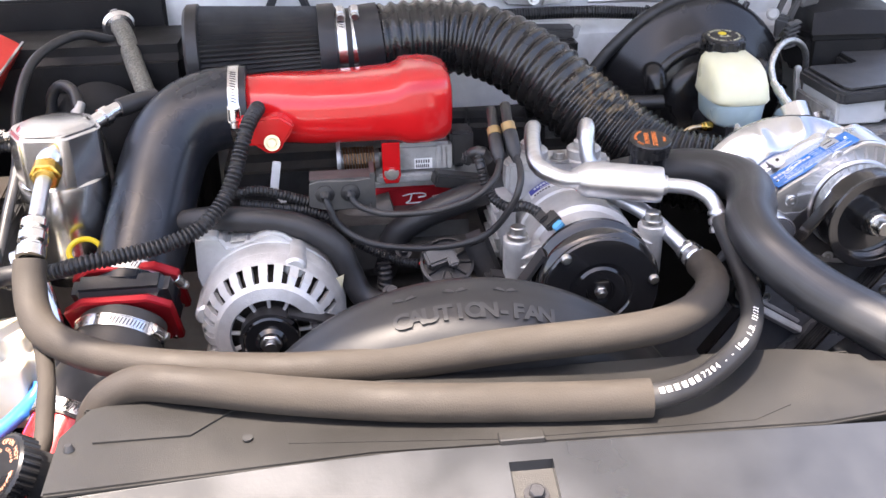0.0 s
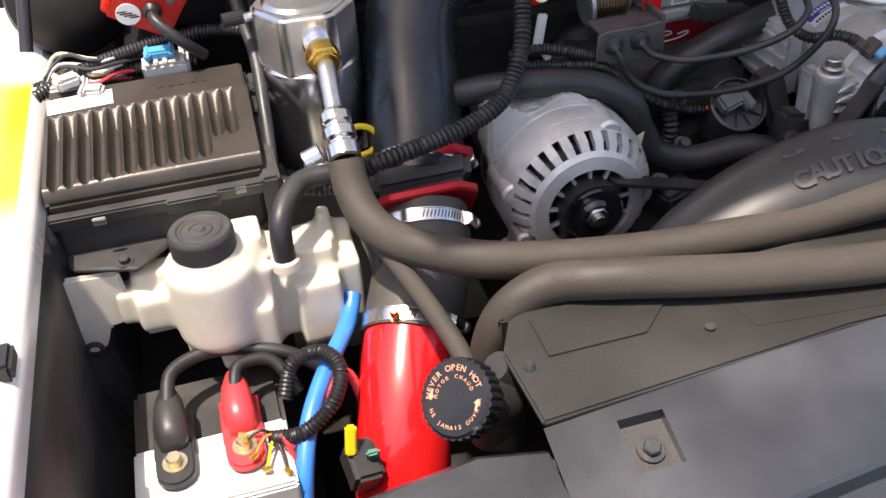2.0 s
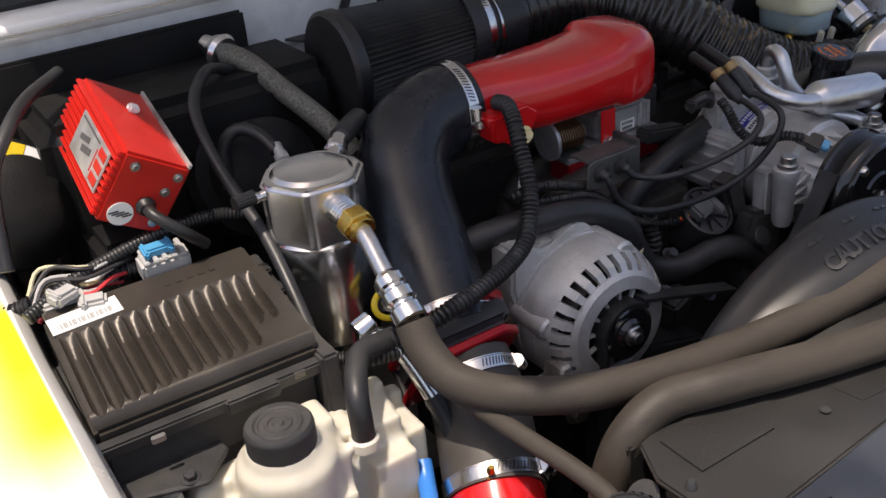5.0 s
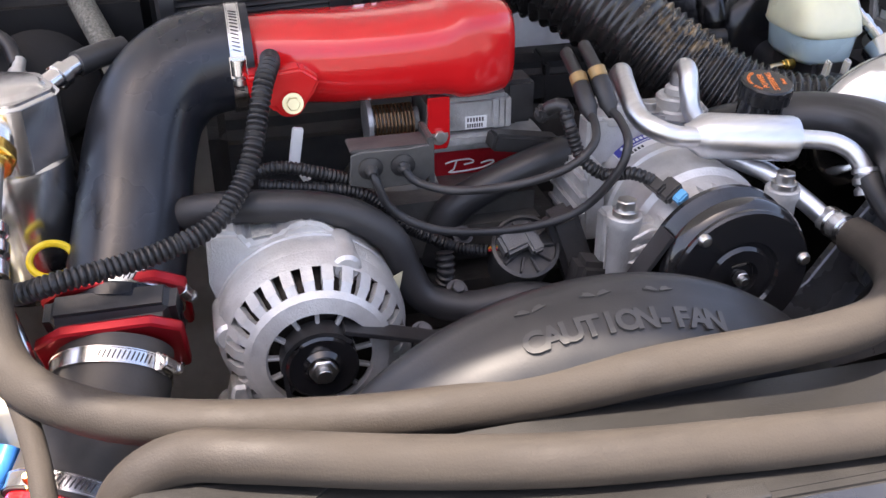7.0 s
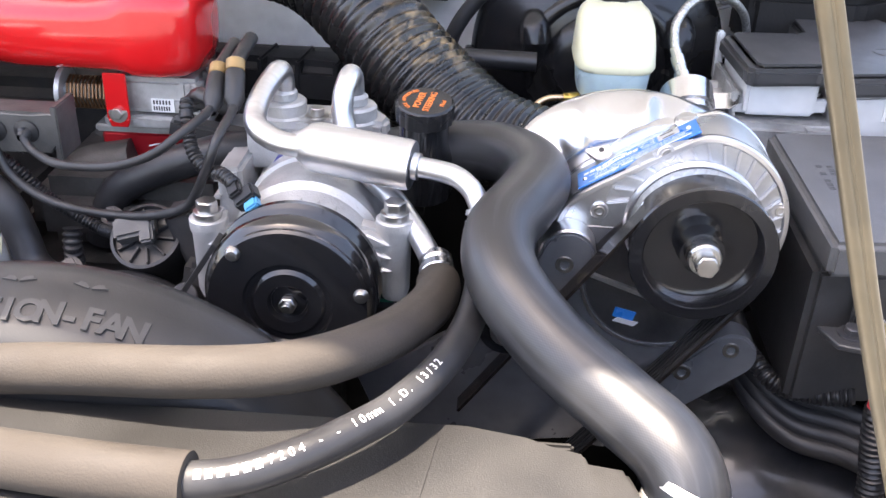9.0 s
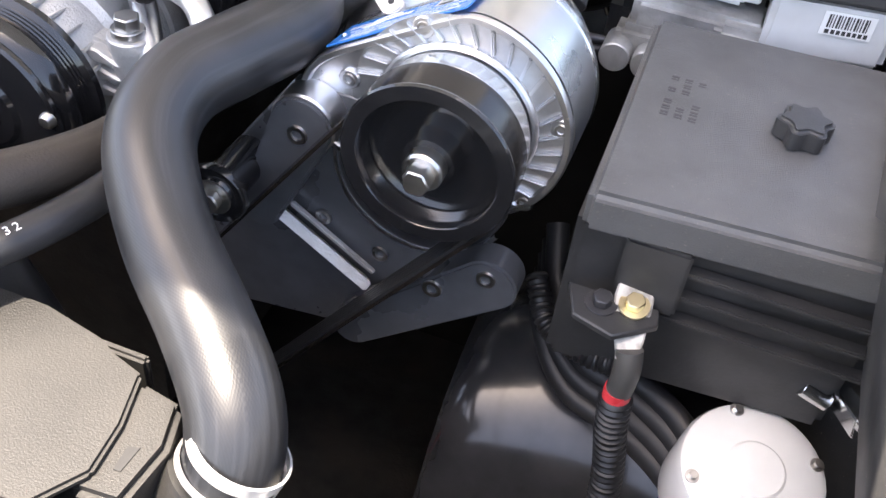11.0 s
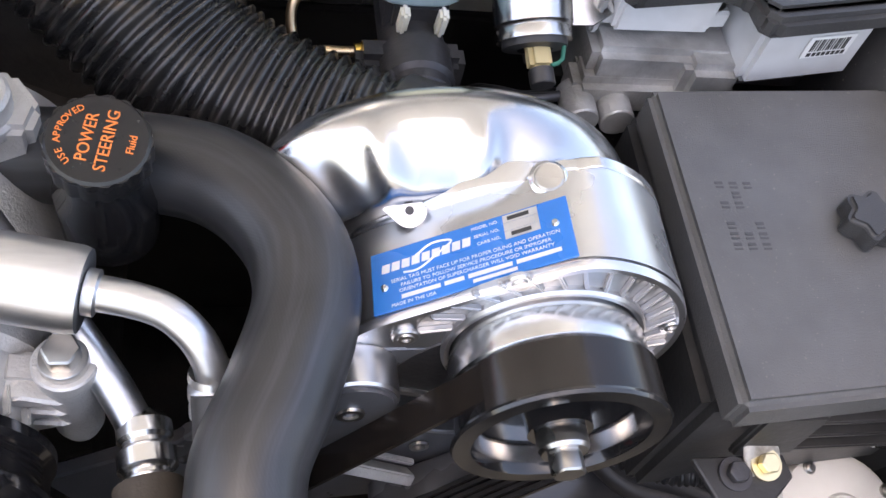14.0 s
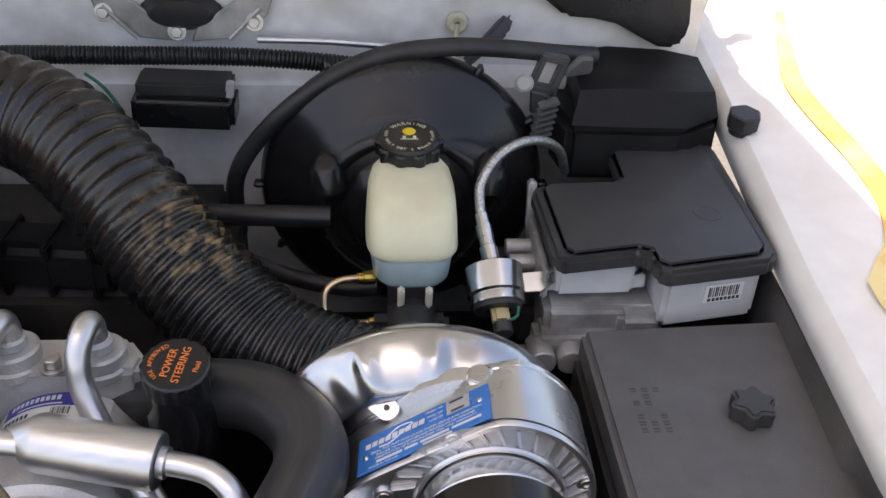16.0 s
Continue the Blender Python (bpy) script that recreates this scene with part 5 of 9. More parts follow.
cyl(b, 0.005, 0.016, at(-0.310, 1.094, 1.150, 0, -90, 8), 16)
sv = part("service_valve", b, M_CHROME, ca)
b = bmesh.new()
gear_cap(b, 0.0066, 0.022, 16, at(-0.325, 1.096, 1.150, 0, -90, 8), 0.0005)
part("valve_cap", b, M_CAPBLK, sv, "black service valve cap")
b = bmesh.new()
tube(b, [(-0.238, 1.108, 1.150), (-0.215, 1.133, 1.158), (-0.203, 1.146, 1.161)], 0.0095, 18)
lathe(b, [(0.0095, 0), (0.012, 0.001), (0.012, 0.010), (0.0095, 0.011)], frame_along((0.6, 0.75, 0.2), (-0.222, 1.125, 1.155)), 22)
part("inlet_fitting", b, M_CHROME, ca)
b = bmesh.new()
tube(b, [(-0.205, 1.144, 1.161), (-0.185, 1.160, 1.163), (-0.165, 1.175, 1.163)], 0.0115, 16)
part("switch", b, M_BLACK, ca)
b = bmesh.new()
tube(b, [(-0.238 + 0.018 * math.cos(t * 0.52), 1.012 + 0.008 * math.sin(t * 0.52), 1.035 + 0.012 * math.sin(t * 0.52)) for t in range(13)], 0.0032, 8, 0.003)
solo("yellow_cap_strap", b, M_YELLOW, "yellow plastic service port cap ring", "port cap")
b = bmesh.new()
tube(b, [(-0.30, 0.965, 1.05), (-0.285, 0.96, 1.045), (-0.272, 0.95, 1.035), (-0.262, 0.935, 1.01), (-0.255, 0.92, 0.985)], 0.008, 16)
cyl(b, 0.011, 0.018, at(-0.30, 0.966, 1.05, 0, 70, 0), 18)
solo("service_port", b, M_CHROME, "dull steel refrigerant service port and line", "service port")
hose("refrigerant_line", [(-0.255, 0.92, 0.985), (-0.25, 0.905, 0.96), (-0.252, 0.88, 0.93), (-0.27, 0.85, 0.88), (-0.30, 0.82, 0.80)], 0.009, M_RUBBER, "black rubber refrigerant line running down", seg=14)
hose("corrugated_loom", [(-0.355, 0.985, 1.035), (-0.33, 0.968, 1.033), (-0.30, 0.952, 1.030), (-0.268, 0.945, 1.028)], 0.008, M_CONDUIT, "black corrugated wiring loom by the module", rad=ribbed(0.0085, 0.0045, 0.0018), step=0.0012, seg=14)

# ---- engine control module ----
ec = thing("control_module", "finned dark metal engine control module with white label", "control module", (-0.435, 1.04, 1.03))
EX = Vector((1, -0.02, 0.0)).normalized()
EYv = Vector((0.03, 0.985, 0.17)).normalized()
EZ = EX.cross(EYv).normalized()
E0 = Matrix.Translation((-0.436, 1.048, 1.070)) @ Matrix((EX, EYv, EZ)).transposed().to_4x4()
b = bmesh.new()
box(b, 0.200, 0.165, 0.022, E0 @ Matrix.Translation((0, 0, -0.012)), 0.004)
box(b, 0.195, 0.050, 0.006, E0 @ Matrix.Translation((0, 0.058, 0.002)), 0.002)
part("case", b, M_ECU, ec)
# cast cover with scalloped cooling grooves, each ending in a round cup
NX, NY = 264, 110
grid = []
for iy in range(NY + 1):
    row = []
    for ix in range(NX + 1):
        x = -0.099 + 0.198 * ix / NX
        y = -0.080 + 0.116 * iy / NY
        top = 0.0105 * math.sin(math.pi / 2 * min(1.0, max(0.0, (y + 0.080) / 0.009))) ** 0.8
        k = round((x + 0.0885) / 0.0139)
        if 0 <= k < 13:
            u = abs(x + 0.0885 - 0.0139 * k) / 0.0064
            end = -0.0700 + 0.06 * x + (0.026 if k > 10 else 0.0)
            v = min(1.0, (y - end) / 0.0125)
            round_end = 1 - u * u - (1 - v) ** 2
            if v > 0 and round_end > 0:
                fade = max(0.0, min(1.0, (0.036 - y) / 0.026))
                top -= 0.0115 * min(1.0, round_end ** 0.62) * fade ** 0.7
        row.append(Vector((x, y, top - 0.0005)))
    grid.append(row)
b = bmesh.new()
vs = [[b.verts.new(E0 @ q) for q in row] for row in grid]
for r0, r1 in zip(vs, vs[1:]):
    for i in range(NX):
        b.faces.new((r0[i], r0[i + 1], r1[i + 1], r1[i]))
part("grooved_cover", b, M_ECU, ec, "dark bronze casting with scalloped grooves", sharp=50)
b = bmesh.new()
box(b, 0.064, 0.024, 0.0008, E0 @ Matrix.Translation((-0.066, 0.058, 0.0056)) @ pose(0, 0, 0, 0, 0, 3), 0)
lab = part("label", b, M_LABEL, ec, "white paper label with barcode")
b = bmesh.new()
bars(b, [(-0.026 + 0.0027 * k, -0.004, 0.0011 + 0.0007 * (k % 3), 0.008) for k in range(19)], E0 @ Matrix.Translation((-0.066, 0.058, 0.0062)) @ pose(0, 0, 0, 0, 0, 3))
part("barcode", b, mat("faded_ink", (0.35, 0.35, 0.34), 0.6), lab)
b = bmesh.new()
bars(b, [(0.0 + 0.011 * k, 0.064, 0.006, 0.008) for k in range(5)], E0 @ Matrix.Translation((0.01, 0.0, 0.0052)), 0.0012)
part("cast_mark", b, M_ECU, ec)
b = bmesh.new()
box(b, 0.215, 0.012, 0.014, E0 @ Matrix.Translation((0, -0.088, -0.018)), 0.002)
box(b, 0.05, 0.010, 0.016, E0 @ Matrix.Translation((0.03, -0.094, -0.018)), 0.002)
box(b, 0.012, 0.17, 0.014, E0 @ Matrix.Translation((0.106, 0, -0.018)), 0.002)
for y in (0.05, 0.015):
    box(b, 0.010, 0.016, 0.010, E0 @ Matrix.Translation((0.106, y, -0.008)), 0.002)
part("mount_frame", b, M_BLACK, ec, "black plastic mounting frame")
b = bmesh.new()
box(b, 0.018, 0.19, 0.09, at(-0.335, 1.045, 1.005), 0.003)
box(b, 0.19, 0.16, 0.05, at(-0.44, 1.05, 1.010), 0.003)
part("bracket", b, M_BLACKM, ec, "black plastic carrier")
for x, y in ((0.075, -0.088), (-0.055, -0.095)):
    b = bmesh.new()
    box(b, 0.012, 0.004, 0.008, E0 @ Matrix.Translation((x, y - 0.004, -0.016)), 0.001)
    part("clip", b, M_STEEL, ec)
b = bmesh.new()
box(b, 0.048, 0.026, 0.022, E0 @ Matrix.Translation((0.022, 0.098, 0.004)), 0.003)
cn = part("connector", b, M_GREYPL, ec, "light grey wiring connector with blue latch")
for k in range(5):
    b = bmesh.new()
    box(b, 0.005, 0.028, 0.004, E0 @ Matrix.Translation((0.004 + 0.009 * k, 0.098, 0.0165)), 0.001)
    part("rib", b, M_GREYPL, cn)
b = bmesh.new()
box(b, 0.026, 0.014, 0.010, E0 @ Matrix.Translation((0.018, 0.100, 0.021)), 0.002)
box(b, 0.006, 0.022, 0.008, E0 @ Matrix.Translation((0.006, 0.098, 0.023)), 0.002)
box(b, 0.006, 0.022, 0.008, E0 @ Matrix.Translation((0.030, 0.098, 0.023)), 0.002)
part("latch", b, M_BLUECL, cn)
b = bmesh.new()
box(b, 0.04, 0.02, 0.018, E0 @ Matrix.Translation((-0.078, 0.092, 0.0)), 0.003)
part("connector", b, M_GREYPL, ec)
hose("corrugated_loom", [(-0.545, 1.135, 1.085), (-0.50, 1.150, 1.098), (-0.45, 1.160, 1.106), (-0.40, 1.165, 1.112), (-0.35, 1.165, 1.112), (-0.31, 1.150, 1.108)], 0.007, M_CONDUIT, "black corrugated wiring loom behind the module", rad=ribbed(0.0072, 0.004, 0.0012), step=0.0013, seg=14)
hose("corrugated_loom", [(-0.56, 1.20, 1.06), (-0.50, 1.175, 1.08), (-0.44, 1.165, 1.085), (-0.38, 1.17, 1.08)], 0.010, M_CONDUIT, "black corrugated wiring loom below the ignition box", rad=ribbed(0.0105, 0.005, 0.002), step=0.0013, seg=14)
for k, mt in enumerate((M_REDPL, M_GREYPL, M_BLACK)):
    hose("wire", [(-0.53, 1.13 + 0.008 * k, 1.075), (-0.49, 1.15 + 0.004 * k, 1.085 + 0.004 * k), (-0.45, 1.160, 1.078)], 0.0025, mt, ("red", "grey", "black")[k] + " loose wire behind the control module", "wire", seg=8)

# ---- ignition box ----
ig = thing("ignition_box", "red finned ignition box with a silver badge", "ignition box", (-0.42, 1.22, 1.12))
O = Vector((-0.420, 1.145, 1.210))
IA = Vector((0.012, 0.158, 0.030)).normalized()
IB = Vector((0.058, 0.008, -0.036))
IB = (IB - IA * IB.dot(IA)).normalized()
IC = IA.cross(IB).normalized()
IC = IC if IC.x < 0 else -IC
LA, LB, LC = 0.165, 0.068, 0.076
b = bmesh.new()


def ibox(u, v, w):
    return O + IA * u + IB * v + IC * w


IM = Matrix((IB, IC, IA)).transposed().to_4x4()
if IM.determinant() < 0:
    IM = Matrix((IC, IB, IA)).transposed().to_4x4()
    order = "cb"
else:
    order = "bc"
sx, sy = (LC, LB) if order == "cb" else (LB, LC)
box(b, sx, sy, LA, Matrix.Translation(ibox(LA / 2, LB / 2, LC / 2)) @ IM, 0.003)
part("case", b, M_REDBOX, ig)
for k in range(10):
    w = 0.005 + 0.0072 * k
    b = bmesh.new()
    q = Matrix.Translation(ibox(LA / 2, -0.0015, w)) @ IM
    if order == "cb":
        box(b, 0.0042, 0.007, LA * 0.985, q, 0.0012, 2)
    else:
        box(b, 0.007, 0.0042, LA * 0.985, q, 0.0012, 2)
    part("fin", b, M_REDBOX, ig)
face = Matrix.Translation(ibox(0.060, -0.0054, 0.034)) @ Matrix((IA, IC, IA.cross(IC))).transposed().to_4x4()
b = bmesh.new()
box(b, 0.094, 0.043, 0.0022, face, 0.0006)
bd = part("badge", b, M_CAST2, ig, "silver badge with red strokes")
b = bmesh.new()
for s in (-0.0014, 0.0014):
    bars(b, [(-0.044, 0.013 - 0.013 * k, 0.020, 0.0085) for k in range(3)] + [(-0.020, 0.011 - 0.0035 * k, 0.0022, 0.0025) for k in range(7)], face @ Matrix.Translation((0, 0, s)), 0.0008)
part("script_mark", b, M_REDBOX, bd)
b = bmesh.new()
for s in (-0.0014, 0.0014):
    box(b, 0.026, 0.007, 0.0008, face @ Matrix.Translation((0.006, 0.003, s)) @ pose(0, 0, 0, 0, 0, 14), 0.0002)
    box(b, 0.026, 0.006, 0.0008, face @ Matrix.Translation((0.018, -0.004, s)) @ pose(0, 0, 0, 0, 0, 14), 0.0002)
    box(b, 0.060, 0.0022, 0.0008, face @ Matrix.Translation((0.012, -0.0175, s)), 0.0002)
part("dark_panel", b, M_GREYLID, bd)
for u, v, w in ((-0.001, 0.014, 0.012), (-0.001, 0.052, 0.030), (-0.001, 0.058, 0.012), (-0.001, 0.054, 0.064)):
    bolt(ig, ibox(u, v, w), -IA, 0.0032, 0.0025, True, M_STEEL, "screw")
b = bmesh.new()
cyl(b, 0.0125, 0.0012, frame_along(-IA, ibox(0.0, 0.0205, 0.0630)), 28)
rl = part("round_sticker", b, M_LABEL, ig, "round white sticker with unreadable print")
b = bmesh.new()
for k in range(4):
    box(b, 0.014 - 0.003 * abs(k - 1.5), 0.0016, 0.0006, frame_along(-IA, ibox(-0.0013, 0.0205 + 0.0045 * (k - 1.5), 0.0630)), 0)
part("print", b, M_INK, rl)
b = bmesh.new()
box(b, 0.012, 0.008, 0.010, Matrix.Translation(ibox(0.105, LB * 0.72 - 0.012, -0.004)) @ IM, 0.002)
part("selector_plug", b, M_LABEL, ig)
b = bmesh.new()
lathe(b, [(0.009, 0), (0.010, 0.003), (0.008, 0.006), (0.007, 0.010)], frame_along(-IA, ibox(0.0, 0.040, 0.0485)), 20)
tube(b, [ibox(0.0, 0.040, 0.0485), ibox(-0.02, 0.043, 0.0475), ibox(-0.035, 0.070, 0.05), ibox(-0.03, 0.10, 0.06)], 0.006, 12)
part("lead", b, M_CONDUIT, ig, "grey lead through a rubber grommet")
b = bmesh.new()
prism(b, [(0, 0), (LA, 0), (LA, 0.005), (0, 0.005)], 0.003, Matrix.Translation(ibox(0, LB - 0.004, 0.001)) @ Matrix((IA, -IC, IA.cross(-IC))).transposed().to_4x4(), 0.0005)
part("base_flange", b, M_CAST2, ig)
b = bmesh.new()
box(b, 0.07, 0.12, 0.10, at(-0.42, 1.27, 1.04), 0.01)
solo("ignition_box_bracket", b, M_DARK, "black bracket under the ignition box", "bracket")

fn = thing("side_blower_housing", "black moulded blower housing with a yellow warning label", "blower housing", (-0.50, 1.27, 1.08))
b = bmesh.new()
hm = at(-0.503, 1.285, 1.135, 62, 0, 12)
lathe(b, [(0, 0.010), (0.030, 0.008), (0.050, 0.001), (0.058, -0.008), (0.066, -0.016), (0.068, -0.03), (0.06, -0.06)], hm, 48)
part("housing", b, M_DARK, fn)
rimm = hm @ pose(-0.056, -0.057, 0)
b = bmesh.new()
lathe(b, [(0.108, -0.020), (0.112, -0.004), (0.118, -0.001), (0.141, -0.001), (0.145, -0.005), (0.146, -0.045)], rimm, 40, radians(15), radians(88))
part("rim", b, M_DARK, fn)
b = bmesh.new()
lathe(b, [(0.1215, -0.0006), (0.1220, 0.0003), (0.1395, 0.0003), (0.1400, -0.0006)], rimm, 24, radians(52), radians(84))
lab = part("warning_label", b, M_YELLOW, fn, "yellow label with a white end")
b = bmesh.new()
lathe(b, [(0.1215, -0.0006), (0.1220, 0.0003), (0.1395, 0.0003), (0.1400, -0.0006)], rimm, 16, radians(32), radians(51.7))
part("white_end", b, M_LABEL, lab)
hose("battery_cable", [(-0.545, 1.17, 1.12), (-0.530, 1.21, 1.19), (-0.505, 1.235, 1.222), (-0.47, 1.29, 1.235), (-0.42, 1.36, 1.235)], 0.0068, M_RUBBER, "thick black cable arching over the blower housing", "cable")
random.seed(11)
for k, (mt, nm) in enumerate(((M_REDPL, "red"), (M_GREYPL, "grey"), (M_LABEL, "white"), (M_TAN, "tan"), (M_BLACK, "black"), (M_GREYPL, "grey"), (M_RUBBER, "black"), (M_TAPE, "cream"))):
    y0, z0 = 1.135 + 0.006 * (k % 4), 1.082 + 0.007 * (k // 2)
    hose("wire", [(-0.535, y0 + 0.01, z0 - 0.01), (-0.512 + random.uniform(-0.006, 0.006), y0 + 0.02, z0 + 0.008), (-0.485, y0 + random.uniform(-0.012, 0.012), z0 + 0.006), (-0.462, y0 + 0.012, z0 + random.uniform(-0.004, 0.010)), (-0.435, y0 + 0.03, z0)], 0.0021, mt, nm + " wire in the bundle below the ignition box", "wire", seg=8)
for x, y, z, a in ((-0.510, 1.128, 1.100, 25), (-0.488, 1.120, 1.088, -15)):
    b = bmesh.new()
    box(b, 0.026, 0.016, 0.012, at(x, y, z, 10, 0, a), 0.003)
    box(b, 0.006, 0.019, 0.015, at(x - 0.008, y, z, 10, 0, a), 0.002)
    solo("wire_connector", b, M_GREYPL, "small grey wire connector in the bundle", "connector", "bundle connectors")

# ---- expansion tank ----
tk = thing("coolant_tank", "milky white plastic coolant overflow tank with black cap", "coolant tank", (-0.38, 0.92, 0.82))
b = bmesh.new()
cyl(b, 0.044, 0.10, at(-0.405, 0.914, 0.910), 40, 0.012)
box(b, 0.080, 0.085, 0.110, at(-0.372, 0.936, 0.958), 0.022, 4)
box(b, 0.118, 0.098, 0.125, at(-0.386, 0.930, 0.922), 0.030, 5)
box(b, 0.092, 0.098, 0.118, at(-0.312, 0.940, 0.925), 0.024, 4)
box(b, 0.050, 0.055, 0.10, at(-0.292, 0.962, 0.948), 0.018, 4)
box(b, 0.095, 0.062, 0.074, at(-0.453, 0.948, 0.946), 0.018, 4)
cyl(b, 0.032, 0.014, at(-0.407, 0.912, 1.003), 32)
cyl(b, 0.0125, 0.014, at(-0.338, 0.899, 0.982), 20)
body = part("tank", b, M_TANK, tk)
mod = body.modifiers.new("blend", "REMESH")
mod.mode, mod.voxel_size, mod.use_smooth_shade = "VOXEL", 0.0030, True
mod = body.modifiers.new("soften", "SMOOTH")
mod.iterations, mod.factor = 14, 0.6
b = bmesh.new()
prism(b, [(-0.552, 0.992), (-0.49, 0.988), (-0.485, 0.93), (-0.512, 0.926), (-0.517, 0.912), (-0.522, 0.902), (-0.532, 0.898), (-0.542, 0.903), (-0.545, 0.925), (-0.553, 0.94)], 0.007, at(0, 0.946, 0) @ Matrix.Rotation(radians(90), 4, "X"), 0.0025, 2)
part("mount_flange", b, M_TANK, tk, "thin translucent mounting flange")
b = bmesh.new()
lathe(b, [(0.0, 1.0375), (0.004, 1.0375), (0.0055, 1.0355), (0.0085, 1.0352), (0.0095, 1.0366), (0.0112, 1.0366), (0.0122, 1.0352), (0.0165, 1.0352), (0.0175, 1.0362), (0.019, 1.0362), (0.020, 1.0352), (0.022, 1.037), (0.027, 1.037), (0.029, 1.0345), *[(0.0297 - 0.0005 * (k % 2), 1.031 - 0.002 * k) for k in range(9)], (0.0297, 1.012), (0.0, 1.012)], at(-0.407, 0.911, 0), 48)
part("cap", b, M_BLACKM, tk, "black screw cap, dusty on top")
b = bmesh.new()
lathe(b, [(0.005, 0), (0.0095, 0.001), (0.0095, 0.003), (0.005, 0.004)], at(-0.529, 0.922, 0.919) @ Matrix.Rotation(radians(90), 4, "X"), 20)
part("tab_eyelet", b, M_DKSTEEL, tk)
tbk = thing("tank_bracket", "black bracket holding the coolant tank", "bracket", (-0.48, 0.94, 0.99))
b = bmesh.new()
prism(b, [(-0.53, 0.945), (-0.47, 0.925), (-0.44, 0.955), (-0.44, 0.985), (-0.54, 0.985)], 0.006, at(0, 0, 0.993), 0.002)
part("plate", b, M_BLACKM, tbk)
bolt(tbk, (-0.481, 0.938, 0.999), (0, -0.2, 1), 0.0055, 0.005, mt=M_DKSTEEL)
hose("overflow_hose", [(-0.338, 0.899, 0.992), (-0.338, 0.900, 1.012), (-0.335, 0.908, 1.030), (-0.322, 0.93, 1.040), (-0.305, 0.948, 1.042), (-0.27, 0.952, 1.04)], 0.0105, M_RUBBER, "black rubber overflow hose into the coolant tank")

# ---- radiator cap, filler, hose ----
rc = thing("radiator_filler", "black radiator filler cap printed with an orange hot warning", "radiator filler", (-0.242, 0.68, 0.985))
RD = Vector((-0.635, -0.375, 0.674)).normalized()
cR = Vector((0.94, -0.30, 0.18))
cR = (cR - RD * cR.dot(RD)).normalized()
rm = Matrix.Translation((-0.242, 0.670, 0.998)) @ Matrix((cR, RD.cross(cR), RD)).transposed().to_4x4()
b = bmesh.new()
gear_cap(b, 0.0305, 0.016, 30, rm @ Matrix.Translation((0, 0, -0.018)), 0.0016)
lathe(b, [(0.0, 0.0), (0.0285, 0.0), (0.0305, -0.002)], rm, 48)
part("cap", b, M_CAPBLK, rc)
b = bmesh.new()
arc_text(b, "NEVER OPEN HOT", 0.0068, 0.0232, rm @ Matrix.Translation((0, 0, 0.0002)), 90, 150)
arc_text(b, "MOTOR CHAUD", 0.0042, 0.0165, rm @ Matrix.Translation((0, 0, 0.0002)), 90, 150)
arc_text(b, "NE JAMAIS OUVRIR", 0.0045, 0.0225, rm @ Matrix.Translation((0, 0, 0.0002)), 270, 150, True)
for a in (160, 335):
    q = rm @ pose(0.021 * math.cos(radians(a)), 0.021 * math.sin(radians(a)), 0.0002, 0, 0, a)
    prism(b, [(-0.001, -0.004), (0.001, -0.004), (0.001, 0.001), (0.003, 0.001), (0, 0.005), (-0.003, 0.001), (-0.001, 0.001)], 0.0003, q)
part("print", b, M_PEACH, rc, "faded orange warning print")
b = bmesh.new()
cyl(b, 0.024, 0.03, rm @ Matrix.Translation((0, 0, -0.045)), 28)
tube(b, [rm @ Vector((0, 0, -0.03)), rm @ Vector((0.0, 0.0, -0.07)), (-0.20, 0.72, 0.90)], 0.022, 20)
part("filler_neck", b, M_BLACKM, rc)
hose("overflow_hose", [(-0.258, 0.868, 1.018), (-0.248, 0.845, 1.010), (-0.235, 0.80, 1.000), (-0.225, 0.75, 0.995), (-0.220, 0.715, 0.988), (-0.225, 0.695, 0.978)], 0.0085, M_FOAM, "grey-brown rubber overflow hose to the radiator filler")
hose("radiator_side_hose", [(-0.20, 0.70, 0.99), (-0.19, 0.70, 0.97), (-0.19, 0.70, 0.90)], 0.014, M_BLACKM, "black hose beside the radiator filler")

# ---- battery ----
bt = thing("battery", "grey-topped battery with black and red terminal covers", "battery", (-0.44, 0.80, 0.66))
b = bmesh.new()
box(b, 0.14, 0.17, 0.185, at(-0.438, 0.825, 0.772), 0.005)
part("case", b, M_BLACKM, bt)
b = bmesh.new()
box(b, 0.138, 0.082, 0.014, at(-0.438, 0.778, 0.868), 0.003)
box(b, 0.138, 0.006, 0.05, at(-0.438, 0.738, 0.848), 0.002)
part("top_edge", b, M_WHITEPL, bt, "pale grey top edge")


